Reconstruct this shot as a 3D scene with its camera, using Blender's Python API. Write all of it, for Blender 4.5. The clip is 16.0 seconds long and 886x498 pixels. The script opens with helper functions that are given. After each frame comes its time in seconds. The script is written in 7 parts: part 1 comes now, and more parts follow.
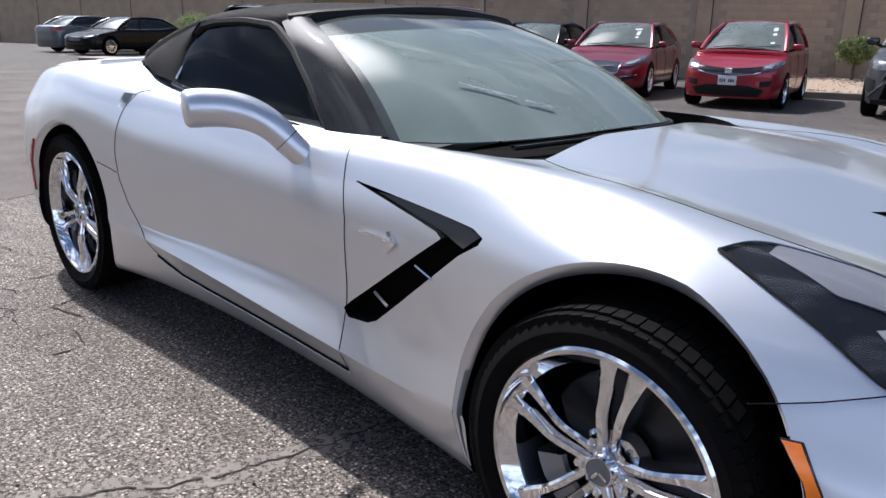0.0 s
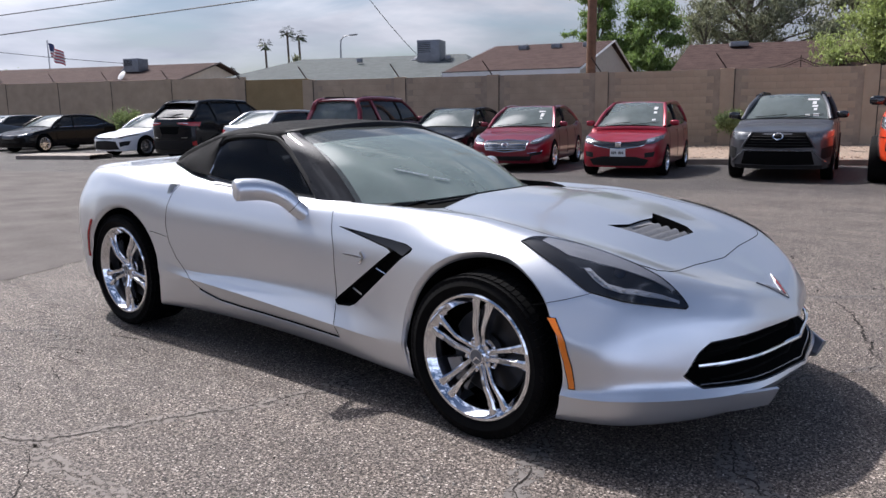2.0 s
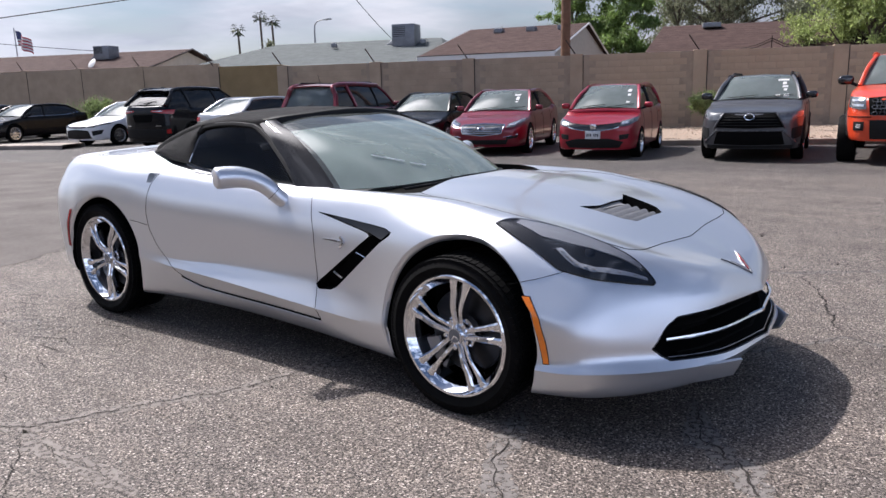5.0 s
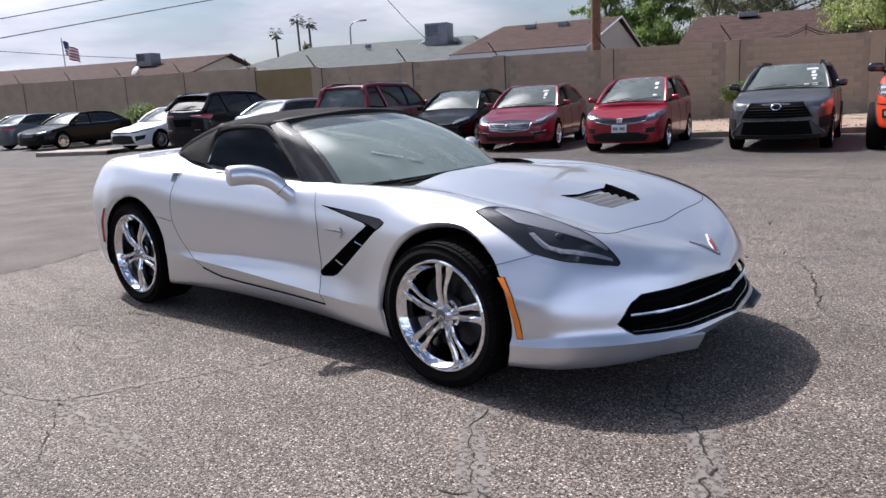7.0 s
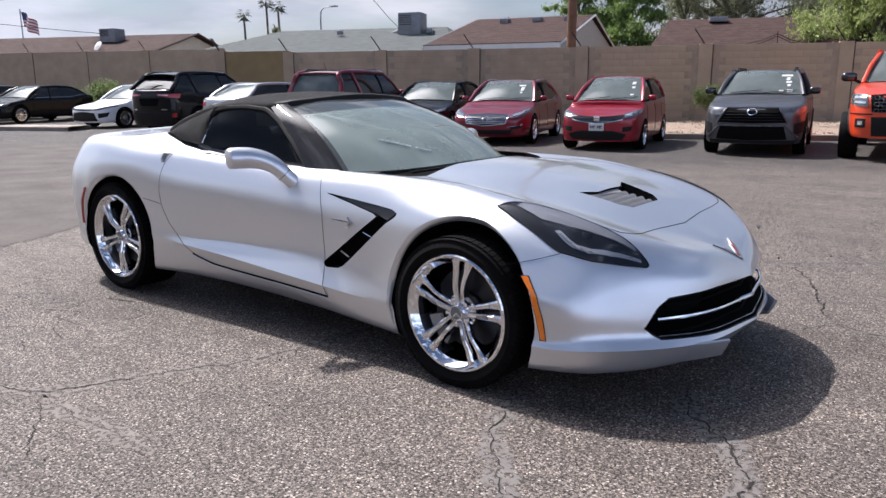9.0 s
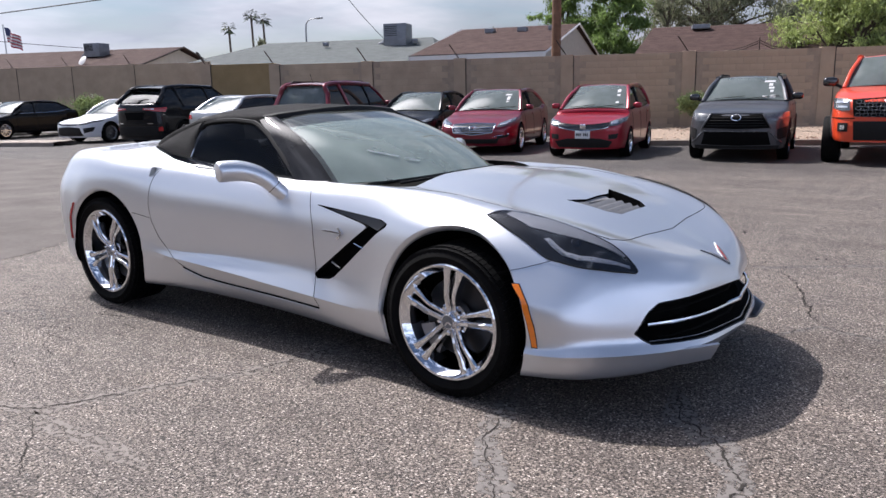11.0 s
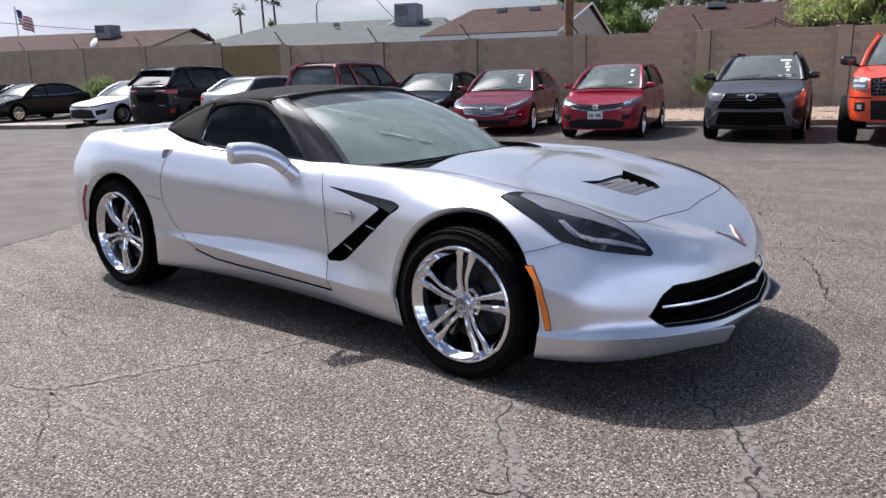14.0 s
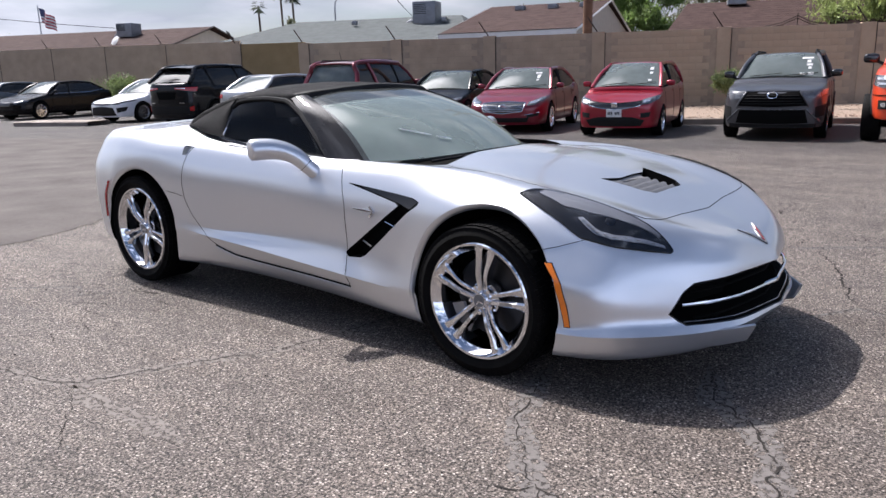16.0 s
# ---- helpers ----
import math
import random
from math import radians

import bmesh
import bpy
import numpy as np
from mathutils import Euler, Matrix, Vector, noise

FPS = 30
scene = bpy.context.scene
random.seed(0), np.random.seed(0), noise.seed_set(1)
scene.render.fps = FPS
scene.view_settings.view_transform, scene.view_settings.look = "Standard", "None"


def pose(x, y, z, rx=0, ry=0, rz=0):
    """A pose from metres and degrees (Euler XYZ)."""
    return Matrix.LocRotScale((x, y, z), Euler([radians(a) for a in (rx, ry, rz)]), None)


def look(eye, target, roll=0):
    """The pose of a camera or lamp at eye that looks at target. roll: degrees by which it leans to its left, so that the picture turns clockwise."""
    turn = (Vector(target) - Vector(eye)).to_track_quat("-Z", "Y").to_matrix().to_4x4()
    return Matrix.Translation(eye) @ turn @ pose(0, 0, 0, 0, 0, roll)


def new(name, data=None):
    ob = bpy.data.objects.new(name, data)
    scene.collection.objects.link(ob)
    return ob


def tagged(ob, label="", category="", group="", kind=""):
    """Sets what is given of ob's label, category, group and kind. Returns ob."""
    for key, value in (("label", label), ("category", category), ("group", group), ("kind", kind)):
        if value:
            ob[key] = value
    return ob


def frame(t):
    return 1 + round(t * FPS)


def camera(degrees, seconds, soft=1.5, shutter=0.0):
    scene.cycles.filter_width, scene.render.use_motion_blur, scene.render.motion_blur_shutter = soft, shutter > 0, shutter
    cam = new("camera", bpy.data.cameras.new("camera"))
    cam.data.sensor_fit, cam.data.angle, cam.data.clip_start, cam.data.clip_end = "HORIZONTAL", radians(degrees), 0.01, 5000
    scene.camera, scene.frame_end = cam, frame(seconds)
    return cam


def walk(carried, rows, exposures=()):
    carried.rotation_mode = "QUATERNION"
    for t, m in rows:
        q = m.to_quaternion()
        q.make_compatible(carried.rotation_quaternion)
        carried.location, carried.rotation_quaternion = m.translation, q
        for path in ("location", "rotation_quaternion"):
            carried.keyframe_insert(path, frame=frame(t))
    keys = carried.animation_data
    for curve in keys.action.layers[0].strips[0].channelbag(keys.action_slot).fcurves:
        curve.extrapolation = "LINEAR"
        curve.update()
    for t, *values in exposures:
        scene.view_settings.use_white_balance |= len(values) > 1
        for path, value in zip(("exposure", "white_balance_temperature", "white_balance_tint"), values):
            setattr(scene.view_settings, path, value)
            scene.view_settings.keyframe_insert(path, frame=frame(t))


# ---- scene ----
cam = camera(61.0, 16.0)
PATH = [
    (0, (0.669, -2.0, 1.138), (-0.675, -0.628, 0.578), 1.3),
    (0.5, (0.948, -2.314, 1.19), (-0.33, -0.826, 0.804), 0.9),
    (1, (1.31, -2.566, 1.199), (0.041, -1.049, 0.9), 0.9),
    (1.5, (1.58, -2.841, 1.241), (0.292, -1.336, 0.961), -1.1),
    (2, (1.669, -3.12, 1.264), (0.427, -1.595, 0.905), -0.8),
    (2.5, (1.705, -3.18, 1.26), (0.513, -1.64, 0.804), -1.1),
    (3, (1.705, -3.196, 1.261), (0.551, -1.634, 0.785), -1.9),
    (3.5, (1.706, -3.197, 1.274), (0.549, -1.629, 0.82), -2.3),
    (4, (1.704, -3.173, 1.273), (0.537, -1.604, 0.853), -2.2),
    (6.5, (1.974, -3.249, 1.278), (0.74, -1.726, 0.882), -1.0),
    (7, (2.089, -3.268, 1.275), (0.812, -1.782, 0.873), -3.0),
    (7.5, (2.105, -3.289, 1.266), (0.806, -1.824, 0.862), -3.3),
    (8, (2.031, -3.29, 1.271), (0.752, -1.806, 0.868), -2.5),
    (8.5, (1.862, -3.318, 1.262), (0.633, -1.797, 0.841), -1.2),
    (9, (1.812, -3.308, 1.264), (0.618, -1.762, 0.838), -0.4),
    (11.5, (1.82, -3.333, 1.268), (0.646, -1.764, 0.868), -1.3),
    (12, (1.821, -3.334, 1.264), (0.63, -1.783, 0.847), -1.2),
    (12.5, (1.815, -3.308, 1.262), (0.61, -1.771, 0.829), -1.1),
    (13, (1.806, -3.309, 1.255), (0.612, -1.77, 0.802), -1.5),
    (13.5, (1.8, -3.315, 1.259), (0.608, -1.776, 0.8), -1.5),
    (14, (1.802, -3.318, 1.266), (0.61, -1.776, 0.817), -1.4),
    (14.5, (1.806, -3.318, 1.264), (0.627, -1.766, 0.819), -1.7),
    (15, (1.81, -3.316, 1.262), (0.638, -1.76, 0.81), -1.8),
    (15.5, (1.808, -3.323, 1.259), (0.615, -1.782, 0.806), -1.6),
    (16, (1.798, -3.328, 1.261), (0.571, -1.814, 0.808), -1.4),
]
EXPOSURES = [(0.0, .12), (1.0, -.04), (1.6, -.08), (2.4, .02), (3.2, .12), (16.0, .14)]
walk(cam, [(t, look(eye, target, roll)) for t, eye, target, roll in PATH], [(t, e, 5900 + 120 * min(1, t / 3), 13 + 2 * min(1, t / 3)) for t, e in EXPOSURES])

# ---- world and sun ----
SUN_DIR = Vector((-0.60, 0.06, 0.80)).normalized()      # towards the sun
world = bpy.data.worlds.new("sky")
scene.world = world
world.use_nodes = True
wn, wl = world.node_tree.nodes, world.node_tree.links
wn.clear()
sky = wn.new("ShaderNodeTexSky")
sky.sky_type, sky.sun_disc = "NISHITA", False
sky.sun_elevation = math.asin(SUN_DIR.z)
sky.sun_rotation = math.atan2(SUN_DIR.x, SUN_DIR.y)
sky_gain = wn.new("ShaderNodeVectorMath")
sky_gain.operation = "SCALE"
sky_gain.inputs["Scale"].default_value = 0.13
wl.new(sky.outputs[0], sky_gain.inputs[0])
wco = wn.new("ShaderNodeTexCoord")
wmap = wn.new("ShaderNodeMapping")
wmap.inputs["Scale"].default_value = (1.3, 1.3, 5.5)
wl.new(wco.outputs["Generated"], wmap.inputs[0])
cloud = wn.new("ShaderNodeTexNoise")
cloud.inputs["Scale"].default_value, cloud.inputs["Detail"].default_value = 2.2, 7.0
cloud.inputs["Roughness"].default_value, cloud.inputs["Distortion"].default_value = 0.55, 0.4
wl.new(wmap.outputs[0], cloud.inputs["Vector"])
cover = wn.new("ShaderNodeValToRGB")
cover.color_ramp.elements[0].position, cover.color_ramp.elements[1].position = 0.35, 0.57
# the cloud lies denser towards the horizon and opens overhead
wsep = wn.new("ShaderNodeSeparateXYZ")
wnorm = wn.new("ShaderNodeVectorMath")
wnorm.operation = "NORMALIZE"
wl.new(wco.outputs["Generated"], wnorm.inputs[0])
wl.new(wnorm.outputs[0], wsep.inputs[0])
opening = wn.new("ShaderNodeMapRange")
opening.interpolation_type = "SMOOTHSTEP"
opening.inputs["From Min"].default_value, opening.inputs["From Max"].default_value = 0.20, 0.52
opening.inputs["To Min"].default_value, opening.inputs["To Max"].default_value = 0.02, -0.16
wl.new(wsep.outputs["Z"], opening.inputs["Value"])
wadd = wn.new("ShaderNodeMath")
wl.new(cloud.outputs["Fac"], wadd.inputs[0])
wl.new(opening.outputs[0], wadd.inputs[1])
wl.new(wadd.outputs[0], cover.inputs[0])
cloud2 = wn.new("ShaderNodeTexNoise")
cloud2.inputs["Scale"].default_value, cloud2.inputs["Detail"].default_value = 3.5, 6.0
wl.new(wmap.outputs[0], cloud2.inputs["Vector"])
tone = wn.new("ShaderNodeValToRGB")
tone.color_ramp.elements[0].position, tone.color_ramp.elements[1].position = 0.34, 0.64
tone.color_ramp.elements[0].color = (0.54, 0.57, 0.63, 1)
tone.color_ramp.elements[1].color = (0.98, 0.98, 1.01, 1)
wl.new(cloud2.outputs["Fac"], tone.inputs[0])
# bright thin cloud towards the sun
wdot = wn.new("ShaderNodeVectorMath")
wdot.operation = "DOT_PRODUCT"
wl.new(wnorm.outputs[0], wdot.inputs[0])
wdot.inputs[1].default_value = SUN_DIR
glow = wn.new("ShaderNodeMapRange")
glow.interpolation_type = "SMOOTHSTEP"
glow.inputs["From Min"].default_value, glow.inputs["From Max"].default_value = 0.35, 1.0
glow.inputs["To Min"].default_value, glow.inputs["To Max"].default_value = 1.0, 2.6
wl.new(wdot.outputs["Value"], glow.inputs["Value"])
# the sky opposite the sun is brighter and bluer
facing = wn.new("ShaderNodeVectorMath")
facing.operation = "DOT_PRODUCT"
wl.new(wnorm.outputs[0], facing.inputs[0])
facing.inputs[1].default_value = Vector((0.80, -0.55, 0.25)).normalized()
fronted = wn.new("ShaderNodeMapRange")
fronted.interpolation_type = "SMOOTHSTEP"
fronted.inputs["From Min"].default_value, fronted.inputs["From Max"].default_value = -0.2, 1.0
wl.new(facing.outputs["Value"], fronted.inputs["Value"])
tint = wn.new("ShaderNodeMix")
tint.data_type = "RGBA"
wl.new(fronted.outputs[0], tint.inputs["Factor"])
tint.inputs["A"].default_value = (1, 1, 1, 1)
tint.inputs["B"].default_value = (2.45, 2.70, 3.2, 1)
lit = wn.new("ShaderNodeVectorMath")
lit.operation = "SCALE"
wl.new(tone.outputs[0], lit.inputs[0])
wl.new(glow.outputs[0], lit.inputs["Scale"])
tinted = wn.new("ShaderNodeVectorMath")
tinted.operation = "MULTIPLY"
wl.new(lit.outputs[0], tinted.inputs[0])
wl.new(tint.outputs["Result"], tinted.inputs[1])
wmix = wn.new("ShaderNodeMix")
wmix.data_type = "RGBA"
wl.new(cover.outputs[0], wmix.inputs["Factor"])
wl.new(sky_gain.outputs[0], wmix.inputs["A"])
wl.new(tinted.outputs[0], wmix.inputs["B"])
# wide aureole of the veiled sun
halo = wn.new("ShaderNodeMapRange")
halo.interpolation_type = "SMOOTHSTEP"
halo.inputs["From Min"].default_value, halo.inputs["From Max"].default_value = 0.92, 1.0
halo.inputs["To Min"].default_value, halo.inputs["To Max"].default_value = 0.0, 15.0
wl.new(wdot.outputs["Value"], halo.inputs["Value"])
halo_tint = wn.new("ShaderNodeVectorMath")
halo_tint.operation = "SCALE"
halo_tint.inputs[0].default_value = (1.0, 0.95, 0.88)
wl.new(halo.outputs[0], halo_tint.inputs["Scale"])
veil = wn.new("ShaderNodeVectorMath")
wl.new(wmix.outputs["Result"], veil.inputs[0])
wl.new(halo_tint.outputs[0], veil.inputs[1])
bg = wn.new("ShaderNodeBackground")
bg.inputs["Strength"].default_value = 0.60
wl.new(veil.outputs[0], bg.inputs["Color"])
wout = wn.new("ShaderNodeOutputWorld")
wl.new(bg.outputs[0], wout.inputs[0])
sun = new("sun", bpy.data.lights.new("sun", "SUN"))
sun.data.energy, sun.data.angle, sun.data.color = 6.9, radians(1.4), (1.0, 0.93, 0.83)
sun.matrix_world = look(SUN_DIR * 50, (0, 0, 0))
scene.view_settings.exposure = 0.0


# ---- materials ----
def material(name, color, rough=0.5, metal=0.0, coat=0.0, vary=0.0, scale=8.0, bump=0.0, bump_scale=200.0,
             second=None, trans=0.0, spec=0.5, per_piece=0.0, emit=0.0, coat_rough=0.03):
    """A principled material with colour variation at two scales, roughness variation and fine relief."""
    m = bpy.data.materials.new(name)
    m.use_nodes = True
    n, l = m.node_tree.nodes, m.node_tree.links
    b = n["Principled BSDF"]
    b.inputs["Roughness"].default_value = rough
    b.inputs["Metallic"].default_value = metal
    b.inputs["Coat Weight"].default_value = coat
    b.inputs["Coat Roughness"].default_value = coat_rough
    b.inputs["Transmission Weight"].default_value = trans
    b.inputs["Specular IOR Level"].default_value = spec
    b.inputs["Base Color"].default_value = (*color, 1)
    if emit:
        b.inputs["Emission Color"].default_value = (*color, 1)
        b.inputs["Emission Strength"].default_value = emit
    co = n.new("ShaderNodeTexCoord")
    if vary or second:
        big, small = n.new("ShaderNodeTexNoise"), n.new("ShaderNodeTexNoise")
        big.inputs["Scale"].default_value, big.inputs["Detail"].default_value = scale, 5
        small.inputs["Scale"].default_value, small.inputs["Detail"].default_value = scale * 14, 4
        for t in (big, small):
            l.new(co.outputs["Object"], t.inputs["Vector"])
        add = n.new("ShaderNodeMath")
        add.operation = "MULTIPLY_ADD"
        l.new(small.outputs["Fac"], add.inputs[0])
        add.inputs[1].default_value = 0.45
        l.new(big.outputs["Fac"], add.inputs[2])
        mp = n.new("ShaderNodeMapRange")
        mp.inputs["From Min"].default_value, mp.inputs["From Max"].default_value = 0.45, 0.98
        l.new(add.outputs[0], mp.inputs["Value"])
        mix = n.new("ShaderNodeMix")
        mix.data_type = "RGBA"
        c2 = second or tuple(max(0, c * (1 - vary)) for c in color)
        c1 = color if second else tuple(min(1, c * (1 + vary)) for c in color)
        mix.inputs["A"].default_value, mix.inputs["B"].default_value = (*c1, 1), (*c2, 1)
        l.new(mp.outputs[0], mix.inputs["Factor"])
        out = mix.outputs["Result"]
        if per_piece:
            info = n.new("ShaderNodeObjectInfo")
            geo = n.new("ShaderNodeNewGeometry")
            a2 = n.new("ShaderNodeMath")
            l.new(info.outputs["Random"], a2.inputs[0])
            l.new(geo.outputs["Random Per Island"], a2.inputs[1])
            fr = n.new("ShaderNodeMath")
            fr.operation = "FRACT"
            l.new(a2.outputs[0], fr.inputs[0])
            pr = n.new("ShaderNodeMapRange")
            pr.inputs["To Min"].default_value, pr.inputs["To Max"].default_value = 1 - per_piece, 1 + per_piece
            l.new(fr.outputs[0], pr.inputs["Value"])
            sc = n.new("ShaderNodeVectorMath")
            sc.operation = "SCALE"
            l.new(out, sc.inputs[0])
            l.new(pr.outputs[0], sc.inputs["Scale"])
            out = sc.outputs[0]
        l.new(out, b.inputs["Base Color"])
        rr = n.new("ShaderNodeMapRange")
        rr.inputs["To Min"].default_value, rr.inputs["To Max"].default_value = rough * 0.85, min(1, rough * 1.15)
        l.new(big.outputs["Fac"], rr.inputs["Value"])
        l.new(rr.outputs[0], b.inputs["Roughness"])
    if bump:
        bn = n.new("ShaderNodeTexNoise")
        bn.inputs["Scale"].default_value, bn.inputs["Detail"].default_value = bump_scale, 3
        l.new(co.outputs["Object"], bn.inputs["Vector"])
        bp = n.new("ShaderNodeBump")
        bp.inputs["Strength"].default_value, bp.inputs["Distance"].default_value = bump, 0.01
        l.new(bn.outputs["Fac"], bp.inputs["Height"])
        l.new(bp.outputs[0], b.inputs["Normal"])
    return m


def car_glass(name, tint, alpha_mix, film=None, amount=0.0, gloss=0.015, thin=False):
    """Tinted glass: a see-through film under a clear mirror-like coat; thin glass mirrors alike on both faces."""
    m = bpy.data.materials.new(name)
    m.use_nodes = True
    n, l = m.node_tree.nodes, m.node_tree.links
    n.clear()
    tr, gl = n.new("ShaderNodeBsdfTransparent"), n.new("ShaderNodeBsdfGlossy")
    tr.inputs["Color"].default_value = (*tint, 1)
    gl.inputs["Roughness"].default_value = gloss
    fr = n.new("ShaderNodeFresnel")
    fr.inputs["IOR"].default_value = alpha_mix
    mx, out = n.new("ShaderNodeMixShader"), n.new("ShaderNodeOutputMaterial")
    share = fr.outputs[0]
    if thin:
        lw, pw, sc = n.new("ShaderNodeLayerWeight"), n.new("ShaderNodeMath"), n.new("ShaderNodeMapRange")
        pw.operation, pw.inputs[1].default_value = "POWER", 5.0
        sc.inputs["To Min"].default_value = ((alpha_mix - 1) / (alpha_mix + 1)) ** 2
        l.new(lw.outputs["Facing"], pw.inputs[0]), l.new(pw.outputs[0], sc.inputs["Value"])
        share = sc.outputs[0]
    l.new(share, mx.inputs[0])
    under = tr.outputs[0]
    if film:      # a thin film of dust, with the sky's pale sheen put into its colour
        df, fm, tc, nz = n.new("ShaderNodeBsdfDiffuse"), n.new("ShaderNodeMixShader"), n.new("ShaderNodeTexCoord"), n.new("ShaderNodeTexNoise")
        df.inputs["Color"].default_value = (*film, 1)
        nz.inputs["Scale"].default_value, nz.inputs["Detail"].default_value = 5, 6
        l.new(tc.outputs["Object"], nz.inputs["Vector"])
        mr = n.new("ShaderNodeMapRange")
        mr.inputs["To Min"].default_value, mr.inputs["To Max"].default_value = amount * .7, amount * 1.3
        l.new(nz.outputs["Fac"], mr.inputs["Value"])
        l.new(mr.outputs[0], fm.inputs[0])
        l.new(tr.outputs[0], fm.inputs[1])
        l.new(df.outputs[0], fm.inputs[2])
        under = fm.outputs[0]
    l.new(under, mx.inputs[1])
    l.new(gl.outputs[0], mx.inputs[2])
    l.new(mx.outputs[0], out.inputs[0])
    return m


SILVER = material("silver_paint", (0.70, 0.72, 0.76), 0.33, 0.84, 1.0, coat_rough=.035)
CHROME = material("chrome", (0.80, 0.81, 0.84), 0.07, 1.0)
BLACK_GLOSS = material("gloss_black_plastic", (0.012, 0.012, 0.013), 0.16, 0.0, 0.6)
BLACK_MATT = material("matt_black_plastic", (0.008, 0.008, 0.0085), 0.65, vary=0.15, scale=30, spec=.25)
# near-black: the shade inside pockets and openings is put into this colour
VOID = material("shade_black", (0.003, 0.003, 0.003), 0.9, spec=0.1)
RUBBER = material("tyre_rubber", (0.0028, 0.0028, 0.0030), 0.75, vary=0.3, scale=20, bump=0.1, bump_scale=350, spec=.10)
FABRIC = material("black_canvas", (0.0085, 0.0085, 0.0095), 0.92, vary=0.2, scale=6, bump=0.35, bump_scale=700, spec=0.2)
GLASS = car_glass("windscreen_glass", (0.50, 0.56, 0.54), 1.70, (.55, .67, .63), .285)
GLASS_DARK = car_glass("tinted_screen_edge", (0.30, 0.32, 0.32), 1.65, (.45, .50, .49), .13)
DARK_GLASS = car_glass("tinted_glass", (0.34, 0.35, 0.36), 1.35, thin=True)
BG_SIDE = car_glass("car_side_glass", (0.10, 0.11, 0.115), 1.5, (.30, .32, .33), .06, .02)
BG_GLASS = car_glass("car_window_glass", (0.20, 0.23, 0.23), 1.55, (.40, .47, .46), .25, .02)
AMBER = material("amber_lens", (0.85, 0.21, 0.012), 0.18, coat=0.6, vary=0.1, scale=60)
RED_LENS = material("red_lens", (0.34, 0.006, 0.009), 0.15, coat=0.4)
LAMP_LENS = car_glass("headlamp_lens", (0.80, 0.81, 0.84), 1.5, thin=True)
LAMP_SILVER = material("lamp_reflector", (0.75, 0.76, 0.78), 0.18, 0.9)
LAMP_BG = material("clear_lamp_unit", (.10, .105, .115), .25, .2, .8, vary=.5, scale=18)
LAMP_WHITE = material("white_light_strip", (0.48, 0.50, 0.53), 0.3, coat=0.4)
BRAKE = material("cast_iron_disc", (0.055, 0.055, 0.058), 0.42, 0.8)
CALIPER = material("grey_caliper", (0.30, 0.31, 0.33), 0.35, 0.7)
INTERIOR = material("black_leather", (0.007, 0.007, 0.007), 0.55, vary=0.2, scale=12, bump=0.15, bump_scale=300)
DASH_GREY = material("dashboard_trim", (0.10, 0.105, 0.11), 0.6)
REFLECTION_WHITE = material("reflection_white", (.82, .83, .84), .4)
WHITE_PAPER = material("white_sticker", (0.60, 0.60, 0.60), 0.6)


# ---- building helpers ----
def mesh_object(name, bm, mat, parent=None, label="", smooth=True, angle=35):
    bmesh.ops.recalc_face_normals(bm, faces=bm.faces)
    me = bpy.data.meshes.new(name)
    bm.to_mesh(me)
    bm.free()
    if smooth:
        for p in me.polygons:
            p.use_smooth = True
        me.set_sharp_from_angle(angle=radians(angle))
    for mm in (mat if isinstance(mat, (list, tuple)) else [mat]):
        me.materials.append(mm)
    ob = new(name, me)
    if parent is not None:
        ob.parent = parent
    if label:
        ob["label"] = label
    return ob


def part(name, bm, mat, parent, label="", smooth=True, angle=35):
    return mesh_object(name, bm, mat, parent, label, smooth, angle)


def empty(name, m, label, category, group="", kind=""):
    ob = new(name)
    ob.matrix_world = m
    ob.empty_display_size = 0.1
    return tagged(ob, label, category, group, kind)


def box_bm(lo, hi, bevel=0.0, bm=None, m=None):
    bm = bm or bmesh.new()
    r = bmesh.ops.create_cube(bm, size=1.0)
    size = [b - a for a, b in zip(lo, hi)]
    mid = [(a + b) / 2 for a, b in zip(lo, hi)]
    bmesh.ops.transform(bm, matrix=(m or Matrix()) @ Matrix.LocRotScale(mid, None, size), verts=r["verts"])
    if bevel:
        edges = list({e for v in r["verts"] for e in v.link_edges})
        bmesh.ops.bevel(bm, geom=edges, offset=bevel, segments=2, affect="EDGES", profile=0.6)
    return bm


def lathe_bm(profile, n=48, axis="y", bm=None, m=None):
    """A body of revolution; profile: (radius, height along the axis)."""
    bm = bm or bmesh.new()
    rings = []
    for r, h in profile:
        ring = []
        for k in range(n):
            a = 2 * math.pi * k / n
            c, s = r * math.cos(a), r * math.sin(a)
            p = Vector((c, h, s)) if axis == "y" else Vector((c, s, h)) if axis == "z" else Vector((h, c, s))
            ring.append(bm.verts.new(m @ p if m else p))
        rings.append(ring)
    for a, b in zip(rings, rings[1:]):
        for k in range(n):
            bm.faces.new((a[k], a[(k + 1) % n], b[(k + 1) % n], b[k]))
    return bm


